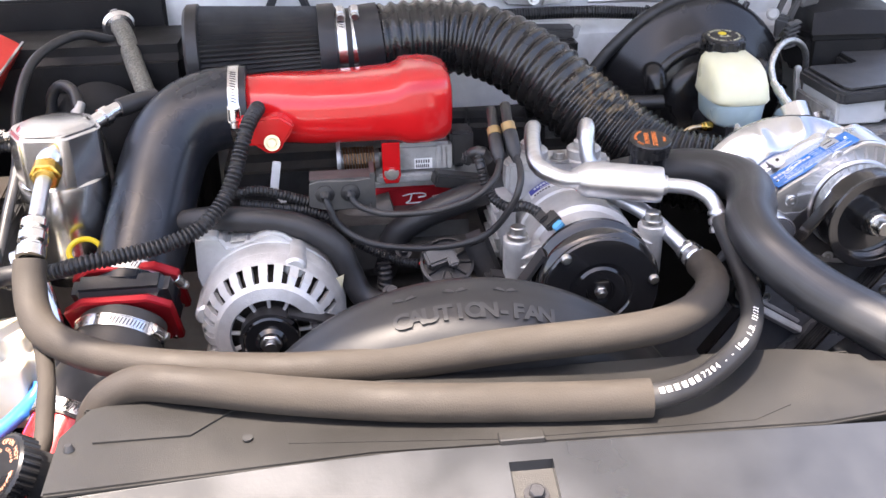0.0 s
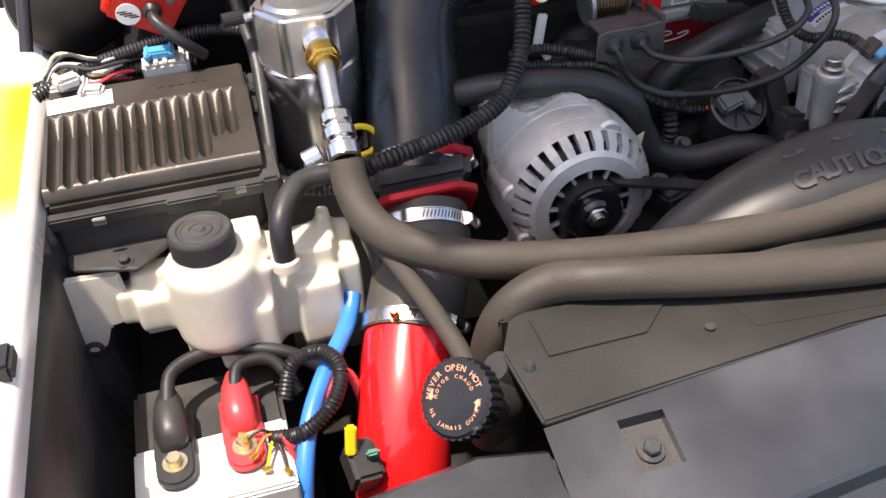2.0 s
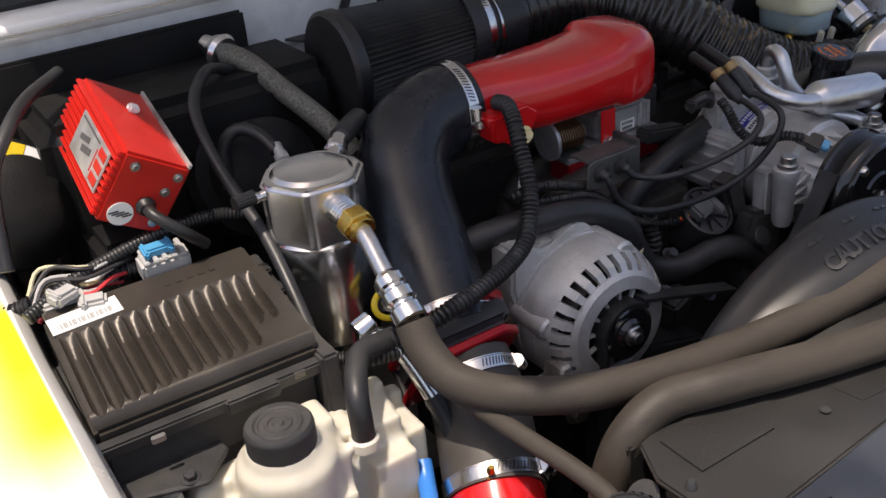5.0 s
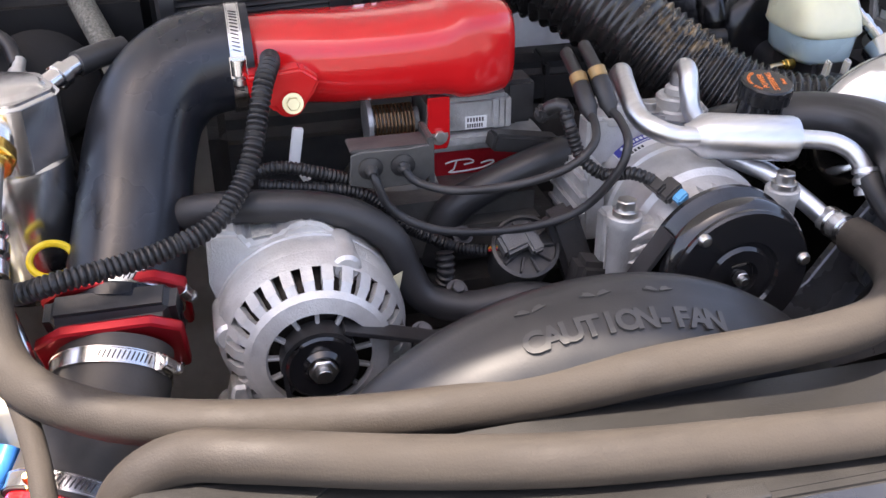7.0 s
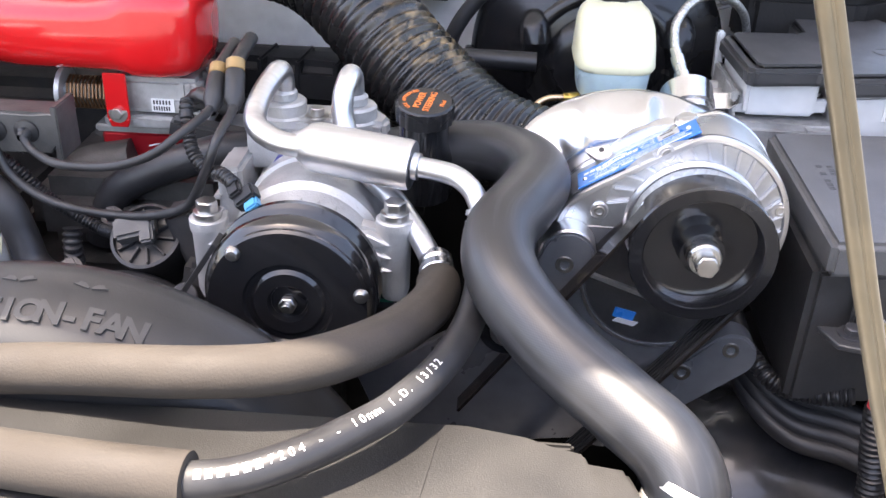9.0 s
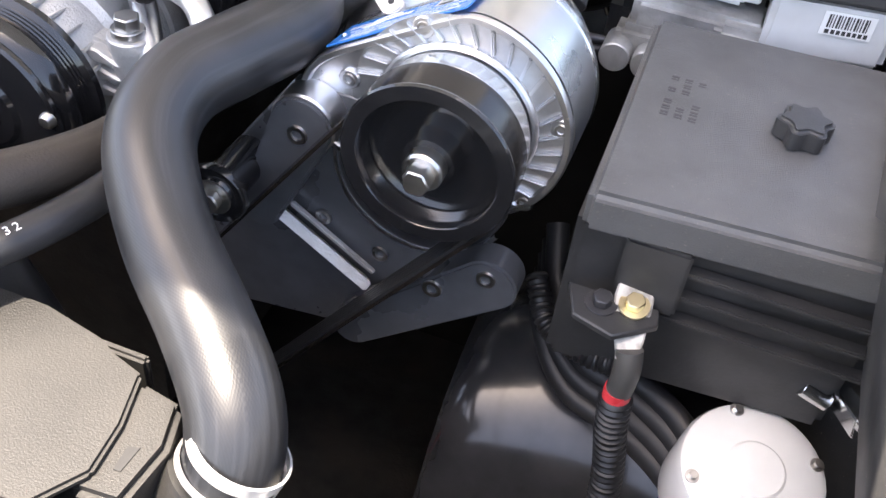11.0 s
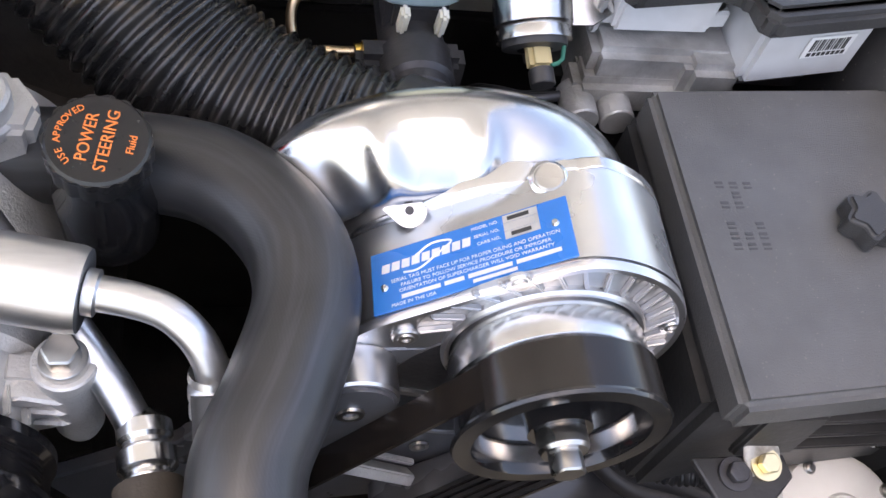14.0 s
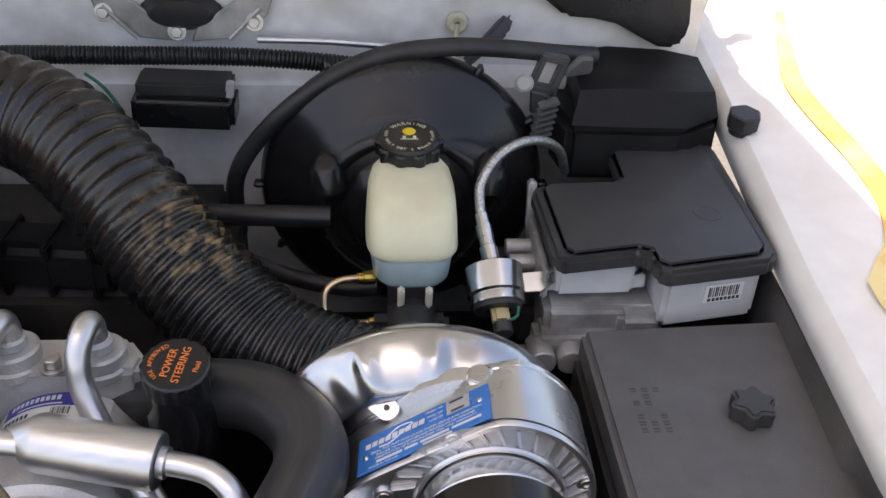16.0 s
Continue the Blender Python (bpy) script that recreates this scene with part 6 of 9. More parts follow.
def terminal(x, material, label):
    b = bmesh.new()
    tongue = [(-0.0165, 0.028), (-0.0175, 0.0)] + [(0.0175 * math.cos(radians(a)), -0.008 + 0.0175 * math.sin(radians(a))) for a in range(200, 345, 12)] + [(0.0175, 0.0), (0.0165, 0.028)]
    prism(b, tongue, 0.008, at(x, 0.784, 0.8775), 0.002, 2)
    prism(b, [(-0.0185, 0.065), (-0.0185, 0.012), (0.0185, 0.012), (0.0185, 0.065)], 0.006, at(x, 0.784, 0.8765), 0.0015)
    rings = []
    for y, z, a, h in ((0.797, 0.884, 0.006, 0.006), (0.799, 0.887, 0.0105, 0.010), (0.804, 0.890, 0.0135, 0.0135), (0.812, 0.893, 0.015, 0.016), (0.832, 0.895, 0.0145, 0.0165), (0.848, 0.896, 0.0125, 0.014), (0.858, 0.897, 0.009, 0.010), (0.864, 0.898, 0.007, 0.007)):
        rings.append(sup_ring(b, (x, y, z), (1, 0, 0), (0, 0, 1), a, h, 2.1, 28))
    loft(b, rings)
    tc = part("terminal_cover", b, material, bt, label, sharp=60)
    bolt(tc, (x, 0.783, 0.8855), (0, -0.1, 1), 0.0072, 0.008, mt=M_YZINC)
    return tc


terminal(-0.469, M_BLACK, "black negative terminal cover")
terminal(-0.408, M_REDPL, "red positive terminal cover")
hose("battery_cable", [(-0.469, 0.84, 0.905), (-0.46, 0.87, 0.915), (-0.42, 0.885, 0.915), (-0.36, 0.875, 0.905), (-0.32, 0.86, 0.88)], 0.0065, M_RUBBER, "black battery cable behind the terminal", "cable")
hose("battery_cable", [(-0.408, 0.838, 0.905), (-0.40, 0.86, 0.912), (-0.37, 0.865, 0.905), (-0.35, 0.84, 0.88)], 0.006, M_RUBBER, "black battery cable from the positive cover", "cable")
hose("corrugated_loom", [(-0.385, 0.785, 0.885), (-0.355, 0.775, 0.893), (-0.325, 0.785, 0.910), (-0.312, 0.81, 0.925), (-0.325, 0.835, 0.928), (-0.352, 0.838, 0.918), (-0.366, 0.82, 0.895)], 0.007, M_CONDUIT, "black corrugated loom loop over the battery", rad=ribbed(0.0074, 0.0040, 0.0015), step=0.0012, seg=14)
hose("blue_cable", [(-0.37, 0.735, 0.83), (-0.362, 0.755, 0.865), (-0.348, 0.79, 0.89), (-0.325, 0.83, 0.905), (-0.30, 0.865, 0.915), (-0.287, 0.89, 0.92), (-0.28, 0.905, 0.93)], 0.0085, M_BLUEW, "thick blue power cable across the battery", "cable")
hose("red_wire", [(-0.372, 0.77, 0.88), (-0.34, 0.80, 0.89), (-0.305, 0.83, 0.90), (-0.295, 0.80, 0.86), (-0.30, 0.77, 0.82)], 0.0045, M_REDPL, "loose red battery wire", "wire")
for k, (mt, nm) in enumerate(((M_ORANGE, "orange"), (M_YELLOW, "yellow"), (M_REDPL, "red"))):
    hose("wire", [(-0.383, 0.783 + 0.004 * k, 0.882), (-0.375, 0.778, 0.886 + 0.003 * k), (-0.368, 0.775 - 0.005 * k, 0.878), (-0.365, 0.765, 0.85)], 0.0022, mt, nm + " thin wire at the positive terminal", "wire", seg=8)
fu = thing("fuse_link", "black fuse link with yellow and green leads", "fuse link", (-0.29, 0.73, 0.84))
b = bmesh.new()
box(b, 0.028, 0.04, 0.03, at(-0.312, 0.745, 0.866, 20, 10, 10), 0.004)
part("holder", b, M_BLACK, fu)
b = bmesh.new()
box(b, 0.010, 0.008, 0.028, at(-0.318, 0.750, 0.895, -20, 10, 0), 0.002)
part("yellow_plug", b, M_YELLOW, fu)
b = bmesh.new()
box(b, 0.012, 0.006, 0.014, at(-0.302, 0.738, 0.884, 20, 0, 0), 0.002)
part("green_fuse", b, M_GREEN, fu)
b = bmesh.new()
box(b, 0.026, 0.030, 0.016, at(-0.556, 0.735, 1.074, 0, 0, 0), 0.003)
solo("bump_stop", b, M_RUBBER, "black rubber hood bump stop on the fender lip", "bump stop", "hood bump stops")


bw = thing("battery_wires", "loose yellow, orange and black wires out of the battery loom", "wires", (-0.37, 0.79, 0.88))
for k, (mt, dx, dy, dz) in enumerate(((M_YELLOW, -0.012, -0.030, -0.006), (M_ORANGE, -0.020, -0.022, 0.004), (M_RUBBER, -0.024, -0.006, 0.008), (M_RUBBER, 0.004, -0.036, -0.008), (M_TAN, -0.026, 0.006, 0.002))):
    b = bmesh.new()
    p = Vector((-0.380, 0.786, 0.888))
    tube(b, [p + Vector((0.008, 0, 0)), p, p + Vector((dx * 0.5, dy * 0.4, dz + 0.004)), p + Vector((dx, dy, dz))], 0.0015, 8)
    wire_ = part("wire", b, mt, bw)
    b = bmesh.new()
    box(b, 0.008, 0.005, 0.004, Matrix.Translation(p + Vector((dx * 1.08, dy * 1.08, dz))) @ pose(0, 0, 0, 0, 0, 40 * k), 0.001)
    part("terminal", b, M_BRASS, wire_)
b = bmesh.new()
lathe(b, [(0.0075, 0.0), (0.0135, 0.001), (0.0135, 0.010), (0.011, 0.012)], frame_along((0, 0.04, 1), (-0.338, 0.899, 0.982)), 24)
solo("hose_collar", b, M_TANK, "milky hose neck on the coolant tank", "hose neck")


# ---- engine middle: manifold, cables, hoses, dark mass ----
en = thing("engine", "dark grimy engine block and manifold below the accessories", "engine", (0.17, 1.1, 0.5))
b = bmesh.new()
box(b, 0.40, 0.40, 0.42, at(0.17, 1.20, 0.74), 0.03)
part("block", b, M_ENGINE, en)
b = bmesh.new()
box(b, 0.20, 0.34, 0.07, at(0.13, 1.22, 0.985), 0.02)
M_MANI = mat("manifold_alloy", (0.1, 0.095, 0.088), 0.5, metal=0.5, vary=0.25, bump=0.7, bump_scale=240)
mani = part("intake_manifold", b, M_MANI, en)
for k in range(4):
    b = bmesh.new()
    tube(b, [(0.03, 1.12 + 0.07 * k, 0.93), (0.06, 1.12 + 0.07 * k, 1.0), (0.12, 1.12 + 0.07 * k, 1.02)], 0.022, 14)
    part("runner", b, M_MANI, mani)
for s, x in ((-1, -0.02), (1, 0.33)):
    b = bmesh.new()
    box(b, 0.11, 0.40, 0.07, at(x, 1.22, 0.93, 0, 28 * s, 0), 0.018)
    part("valve_cover", b, M_ENGINE, en)
b = bmesh.new()
box(b, 0.06, 0.03, 0.10, at(0.235, 0.965, 0.945, 0, 12, 0), 0.006)
box(b, 0.03, 0.03, 0.12, at(0.225, 0.99, 0.98, 0, -20, 0), 0.006)
cyl(b, 0.012, 0.02, at(0.218, 0.955, 0.965, 60, 0, 0), 18)
part("compressor_bracket", b, M_DKSTEEL, en, "dark cast bracket with rusty bolts")
b = bmesh.new()
box(b, 0.05, 0.03, 0.03, at(0.085, 0.95, 0.93, 10, 0, 20), 0.004)
box(b, 0.09, 0.05, 0.02, at(0.06, 0.94, 0.90, 0, 15, 0), 0.004)
part("front_bracket", b, M_DKSTEEL, en)
for x, y, z in ((0.105, 0.975, 0.975), (0.125, 1.03, 1.0), (0.065, 0.945, 0.955), (0.12, 0.93, 0.94)):
    bolt(en, (x, y, z), (0.1, -0.6, 0.8), 0.0065, 0.008, mt=M_DKSTEEL)
b = bmesh.new()
tube(b, [(0.098, 1.0, 0.965), (0.10, 0.995, 0.985), (0.10, 1.0, 1.002)], 0.008, 12, 0.0012, rad=ribbed(0.009, 0.006, 0.003))
part("boot", b, M_RUBBER, en)

b = bmesh.new()
box(b, 0.52, 0.20, 0.14, at(0.16, 1.30, 0.995), 0.02, 3)
part("rear_manifold", b, M_ENGINE, en)
b = bmesh.new()
box(b, 0.17, 0.055, 0.05, at(0.25, 1.235, 1.075, 0, 0, -6), 0.012, 3)
rk = part("rocker_cover", b, M_DARK, en, "dark ribbed rocker cover")
for k in range(4):
    b = bmesh.new()
    box(b, 0.006, 0.058, 0.054, at(0.19 + 0.04 * k, 1.241 - 0.004 * k, 1.075, 0, 0, -6), 0.002)
    part("rib", b, M_DARK, rk)
b = bmesh.new()
box(b, 0.022, 0.03, 0.05, at(0.205, 1.16, 1.085), 0.003)
box(b, 0.026, 0.006, 0.04, at(0.205, 1.143, 1.085), 0.001)
part("throttle_sensor", b, M_BLACK, en, "black sensor behind the throttle")

# camshaft sensor cap facing the camera
cs = thing("cam_sensor", "round black sensor cap with wiring plug", "sensor", (0.173, 0.99, 0.985))
SD = Vector((-0.05, -0.62, 0.78)).normalized()
sm = frame_along(SD, (0.173, 0.986, 1.004))
b = bmesh.new()
lathe(b, [(0.028, -0.05), (0.030, -0.01), (0.0315, 0.0), (0.0315, 0.004), (0.0285, 0.005), (0.028, 0.0), (0.0, 0.0)], sm, 40)
cap = part("cap", b, M_BLACK, cs)
b = bmesh.new()
for k in range(10):
    box(b, 0.015, 0.0022, 0.005, sm @ pose(0, 0, 0.002, 0, 0, 36 * k) @ Matrix.Translation((0.019, 0, 0)), 0.0005, 1)
part("rib_ring", b, M_BLACK, cap)
b = bmesh.new()
box(b, 0.036, 0.022, 0.016, sm @ Matrix.Translation((-0.008, 0.004, 0.010)) @ pose(0, 0, 0, 0, 0, 20), 0.003)
box(b, 0.012, 0.028, 0.010, sm @ Matrix.Translation((0.004, 0.002, 0.014)) @ pose(0, 0, 0, 0, 0, 20), 0.002)
part("plug", b, M_GREYLID, cs, "charcoal wiring plug")
for k, mt in enumerate((M_REDPL, M_YELLOW, M_ORANGE)):
    b = bmesh.new()
    tube(b, [(0.152, 0.983 + 0.003 * k, 1.008 + 0.002 * k), (0.146, 0.990 + 0.003 * k, 1.004), (0.140, 1.0, 0.998)], 0.0016, 6, 0.003)
    part("lead", b, mt, cs)
lo = lambda r: ribbed(r, 0.0038, 0.0014)
hose("corrugated_loom", [(0.142, 0.998, 0.999), (0.116, 1.015, 0.997), (0.072, 1.022, 1.020), (0.048, 1.022, 1.046), (0.025, 1.022, 1.062), (-0.01, 1.022, 1.070), (-0.06, 1.03, 1.075)], 0.006, M_CONDUIT, "black corrugated loom to the sensor plug", rad=lo(0.0062), step=0.001, seg=12)
hose("corrugated_loom", [(-0.07, 1.035, 1.085), (-0.04, 1.030, 1.090), (-0.01, 1.026, 1.084), (0.02, 1.030, 1.072), (0.05, 1.04, 1.06)], 0.006, M_CONDUIT, "black corrugated loom behind the alternator", rad=lo(0.0062), step=0.001, seg=12)
hose("heater_hose", [(-0.19, 1.08, 1.02), (-0.13, 1.035, 1.053), (-0.075, 1.01, 1.066), (0.0, 1.0, 1.058), (0.044, 0.99, 1.034), (0.060, 0.985, 1.0), (0.075, 0.975, 0.972), (0.115, 0.965, 0.962), (0.165, 0.96, 0.968), (0.20, 0.955, 0.958), (0.23, 0.95, 0.93)], 0.0145, M_RUBBER, "black rubber heater hose behind the alternator")
hose("coolant_hose", [(0.10, 1.06, 0.96), (0.112, 1.06, 0.996), (0.128, 1.06, 1.018), (0.165, 1.06, 1.038), (0.225, 1.062, 1.058), (0.27, 1.075, 1.06)], 0.0165, M_RUBBER, "thick black rubber hose below the throttle body")
# throttle cables and bracket
tbk2 = thing("cable_bracket", "grey stamped throttle cable bracket", "bracket", (0.055, 1.03, 1.06))
b = bmesh.new()
prism(b, [(0.018, 1.072), (0.04, 1.066), (0.085, 1.067), (0.094, 1.078), (0.094, 1.102), (0.088, 1.104), (0.072, 1.102), (0.03, 1.103), (0.02, 1.100)], 0.003, at(0, 1.018, 0) @ Matrix.Rotation(radians(90), 4, "X"), 0.001)
box(b, 0.072, 0.03, 0.003, at(0.056, 1.032, 1.1025), 0.001)
box(b, 0.006, 0.04, 0.05, at(0.092, 1.035, 1.085), 0.001)
plate = part("plate", b, mat("bracket_steel", (0.09, 0.09, 0.088), 0.5, metal=0.4, vary=0.25, bump=0.4), tbk2)
for x in (0.037, 0.066):
    b = bmesh.new()
    m = frame_along((0, -1, -0.15), (x, 1.0155, 1.087))
    lathe(b, [(0.011, 0), (0.011, 0.002), (0.006, 0.004), (0.005, 0.010), (0.0035, 0.013)], m, 22)
    part("cable_end", b, M_BLACK, plate)
hose("throttle_cable", [(0.037, 1.010, 1.087), (0.040, 1.004, 1.078), (0.054, 1.000, 1.050), (0.093, 0.992, 1.030), (0.159, 0.985, 1.025), (0.214, 0.970, 1.043), (0.241, 0.952, 1.084), (0.252, 0.955, 1.112), (0.256, 0.985, 1.122), (0.255, 1.004, 1.124)], 0.0040, M_RUBBER, "black throttle cable looping across the engine", "cable", seg=12)
hose("throttle_cable", [(0.064, 1.010, 1.091), (0.068, 1.005, 1.083), (0.077, 1.000, 1.075), (0.107, 0.980, 1.073), (0.157, 0.965, 1.080), (0.197, 0.952, 1.097), (0.221, 0.957, 1.114), (0.233, 0.985, 1.120), (0.236, 1.004, 1.122)], 0.0038, M_RUBBER, "black cruise cable looping across the engine", "cable", seg=12)
for p, q in (((0.255, 1.004, 1.124), (0.249, 1.045, 1.165)), ((0.236, 1.004, 1.122), (0.235, 1.043, 1.150))):
    cb = thing("cable_adjuster", "black cable adjuster sleeve with brown band", "cable fitting", p, "cable adjusters")
    d = Vector(q) - Vector(p)
    b = bmesh.new()
    lathe(b, [(0.0042, -0.006), (0.0065, 0.002), (0.0085, 0.006), (0.0085, 0.030), (0.0072, 0.033)], frame_along(d, p), 20)
    part("sleeve", b, M_RUBBER, cb)
    b = bmesh.new()
    lathe(b, [(0.0070, 0.032), (0.0082, 0.033), (0.0082, 0.042), (0.0068, 0.043)], frame_along(d, p), 20)
    part("band", b, mat("brown_band", (0.3, 0.2, 0.09), 0.45, metal=0.5, vary=0.2), cb)
    b = bmesh.new()
    cyl(b, 0.0062, 0.045, frame_along(Vector((0.004, 0.045, 0.010)), Vector(p) + d.normalized() * 0.040), 18)
    part("rod_cover", b, M_RUBBER, cb)
b = bmesh.new()
tube(b, [(0.205, 1.05, 1.105), (0.212, 1.04, 1.118), (0.222, 1.035, 1.120), (0.228, 1.04, 1.108)], 0.007, 12)
box(b, 0.028, 0.016, 0.012, at(0.214, 1.045, 1.112), 0.003)
solo("wiring_clip", b, M_BLACK, "black wiring clip holding the cables", "clip")
b = bmesh.new()
box(b, 0.010, 0.006, 0.045, at(-0.022, 1.075, 1.085, 0, 10, 0), 0.001)
box(b, 0.008, 0.005, 0.02, at(-0.018, 1.07, 1.065, 0, -30, 0), 0.001)
solo("dipstick_bracket", b, M_WHITEPL, "pale bracket below the intake duct", "bracket")

# ---- air filter and flexible intake duct ----
af = thing("air_filter", "black pleated cone air filter with steel clamps", "air filter", (-0.04, 1.29, 1.13))
FD = Vector((1, 0.02, 0.02)).normalized()
fm0 = frame_along(FD, (-0.135, 1.292, 1.183))
b = bmesh.new()
n = 120
rings = []
for h, r0 in ((0.018, 0.064), (0.175, 0.054)):
    rings.append([b.verts.new(fm0 @ Vector(((r0 - 0.006 * (k % 2)) * math.cos(2 * math.pi * k / n), (r0 - 0.006 * (k % 2)) * math.sin(2 * math.pi * k / n), h))) for k in range(n)])
loft(b, rings, False)
part("pleats", b, M_BLACKM, af, "black pleated gauze", sharp=20)
b = bmesh.new()
lathe(b, [(0, 0), (0.062, 0), (0.067, 0.004), (0.067, 0.018), (0.058, 0.022)], fm0, 48)
part("end_cap", b, M_RUBBER, af)
b = bmesh.new()
lathe(b, [(0.05, 0.172), (0.057, 0.173), (0.057, 0.195), (0.049, 0.198), (0.049, 0.24)], fm0, 48)
part("collar", b, M_RUBBER, af)
for h in (0.203, 0.222):
    clamp(af, fm0 @ Vector((0, 0, h)), FD, 0.0500, 0.012, fm0 @ Vector((-0.02, 0.048, h)) + Vector((0, 0.0, 0.0)))
fx = thing("flexible_duct", "black ribbed flexible intake duct to the supercharger", "intake duct", (0.3, 1.25, 1.1))
FP = [(0.085, 1.296, 1.187), (0.12, 1.298, 1.190), (0.17, 1.300, 1.193), (0.22, 1.297, 1.192), (0.265, 1.281, 1.185), (0.305, 1.251, 1.170), (0.345, 1.214, 1.144), (0.380, 1.181, 1.115), (0.421, 1.149, 1.086), (0.462, 1.117, 1.064), (0.512, 1.091, 1.054), (0.565, 1.068, 1.054), (0.60, 1.05, 1.058)]
b = bmesh.new()
tube(b, FP, 0.05, 40, 0.00125, rad=lambda s, length: 0.0508 - 0.0042 * math.cos(math.pi * (s / 0.0158 if s < 0.33 else 0.33 / 0.0158 + (s - 0.33) / 0.0098)) ** 2)
part("duct", b, M_FLEX, fx, sharp=80)
for p in (FP[:2], FP[-2:]):
    b = bmesh.new()
    tube(b, p, 0.0525, 40, 0.004)
    part("cuff", b, M_RUBBER, fx, "smooth rubber cuff")


# ---- power steering reservoir ----
ps = thing("power_steering_reservoir", "black power steering reservoir with orange printed cap", "fluid reservoir", (0.415, 1.01, 1.04))
PD = Vector((0.02, -0.18, 1)).normalized()
pm = frame_along(PD, (0.4145, 1.012, 1.134))
px = Vector((0.93, -0.30, 0.0))
px = (px - PD * px.dot(PD)).normalized()
px = (Matrix.Rotation(radians(9), 3, PD) @ px)
pm = Matrix.Translation((0.4145, 1.012, 1.134)) @ Matrix((px, PD.cross(px), PD)).transposed().to_4x4()
b = bmesh.new()
gear_cap(b, 0.0236, 0.015, 18, pm @ Matrix.Translation((0, 0, -0.0165)), 0.0012)
lathe(b, [(0, 0), (0.0225, 0), (0.0238, -0.0015)], pm, 48)
cap = part("cap", b, M_CAPBLK, ps)
b = bmesh.new()
q = pm @ Matrix.Translation((0, 0, 0.0002)) @ pose(0, 0, 0, 0, 0, 88)
write(b, "POWER", 0.0080, q @ pose(0, 0.0045, 0), squeeze=0.92)
write(b, "STEERING", 0.0080, q @ pose(0, -0.0045, 0), squeeze=0.92)
write(b, "Fluid", 0.0052, q @ pose(0, -0.0155, 0))
arc_text(b, "USE APPROVED", 0.0046, 0.0175, q, 90, 105)
part("print", b, M_ORANGE, cap, "orange printed lettering")
b = bmesh.new()
lathe(b, [(0.021, -0.018), (0.021, -0.04), (0.026, -0.05), (0.026, -0.09)], pm, 36)
part("neck", b, M_GLOSSBLK, ps)

# ---- supercharger ----
SC = Vector((0.632, 0, 1.070))
sc = thing("supercharger", "polished aluminium centrifugal supercharger with blue data plate", "supercharger", (0.62, 1.0, 0.98))
S0 = at(SC.x, 0, SC.z) @ Matrix.Rotation(radians(90), 4, "X")  # local x = x, y = z, z = -y


def hull(points):
    pts = sorted(set((round(x, 6), round(y, 6)) for x, y in points))
    def half(p):
        out = []
        for q in p:
            while len(out) > 1 and (out[-1][0] - out[-2][0]) * (q[1] - out[-2][1]) - (out[-1][1] - out[-2][1]) * (q[0] - out[-2][0]) <= 0:
                out.pop()
            out.append(q)
        return out[:-1]
    return half(pts) + half(pts[::-1])


TN = Vector((-0.51, 0.86))


def cut(points, limit):
    """Keep the side of an outline under the data plate's plane."""
    out = []
    for (ax, ay), (bx, by) in zip(points, points[1:] + points[:1]):
        da, db = ax * TN.x + ay * TN.y - limit, bx * TN.x + by * TN.y - limit
        if da <= 0:
            out.append((ax, ay))
        if da * db < 0:
            f = da / (da - db)
            out.append((ax + (bx - ax) * f, ay + (by - ay) * f))
    return out


def ring_pts(cx, cy, r, n=64):
    return [(cx + r * math.cos(2 * math.pi * k / n), cy + r * math.sin(2 * math.pi * k / n)) for k in range(n)]


def rounded(points, step, times):
    """Outline cut into even steps, with its corners eased."""
    out = []
    for p, q in zip(points, points[1:] + points[:1]):
        k = max(1, round((Vector(q) - Vector(p)).length / step))
        out += [(p[0] + (q[0] - p[0]) * i / k, p[1] + (q[1] - p[1]) * i / k) for i in range(k)]
    for _ in range(times):
        n = len(out)
        out = [tuple((out[i - 1][c] + 2 * out[i][c] + out[(i + 1) % n][c]) / 4 for c in (0, 1)) for i in range(n)]
    return out


gear_out = rounded(cut(hull(ring_pts(0.0, 0.0, 0.0757) + ring_pts(-0.068, -0.012, 0.041)), 0.0656), 0.004, 14)
b = bmesh.new()
prism(b, gear_out, 0.059, S0 @ Matrix.Translation((0, 0, -0.998)), 0.0025, 2)
for v in b.verts:
    out = (v.co.x - SC.x) * TN.x + (v.co.z - SC.z) * TN.y
    if out > 0.05:
        lower = (v.co.y - 0.938) * 0.11 * min(1.0, (out - 0.05) / 0.012)
        v.co.x -= TN.x * lower
        v.co.z -= TN.y * lower
gc = part("gearcase", b, M_GEAR, sc, "mirror polished gearcase", sharp=28)


def shrunk(points, d):
    """Outline moved inward by d."""
    n = len(points)
    out = []
    for i, p in enumerate(points):
        a, c = Vector(points[i - 1]), Vector(points[(i + 1) % n])
        t = (c - a).normalized()
        out.append((p[0] - t.y * d, p[1] + t.x * d))
    return out


# seam flange between gearcase and scroll
b = bmesh.new()
prism(b, shrunk(gear_out, -0.0008), 0.007, S0 @ Matrix.Translation((0, 0, -1.003)), 0.001, 1)
for v in b.verts:
    out = (v.co.x - SC.x) * TN.x + (v.co.z - SC.z) * TN.y
    if out > 0.05:
        v.co -= Vector((TN.x, 0, TN.y)) * 0.0066 * min(1.0, (out - 0.05) / 0.012)
part("seam_flange", b, M_POLISH, gc, sharp=28)
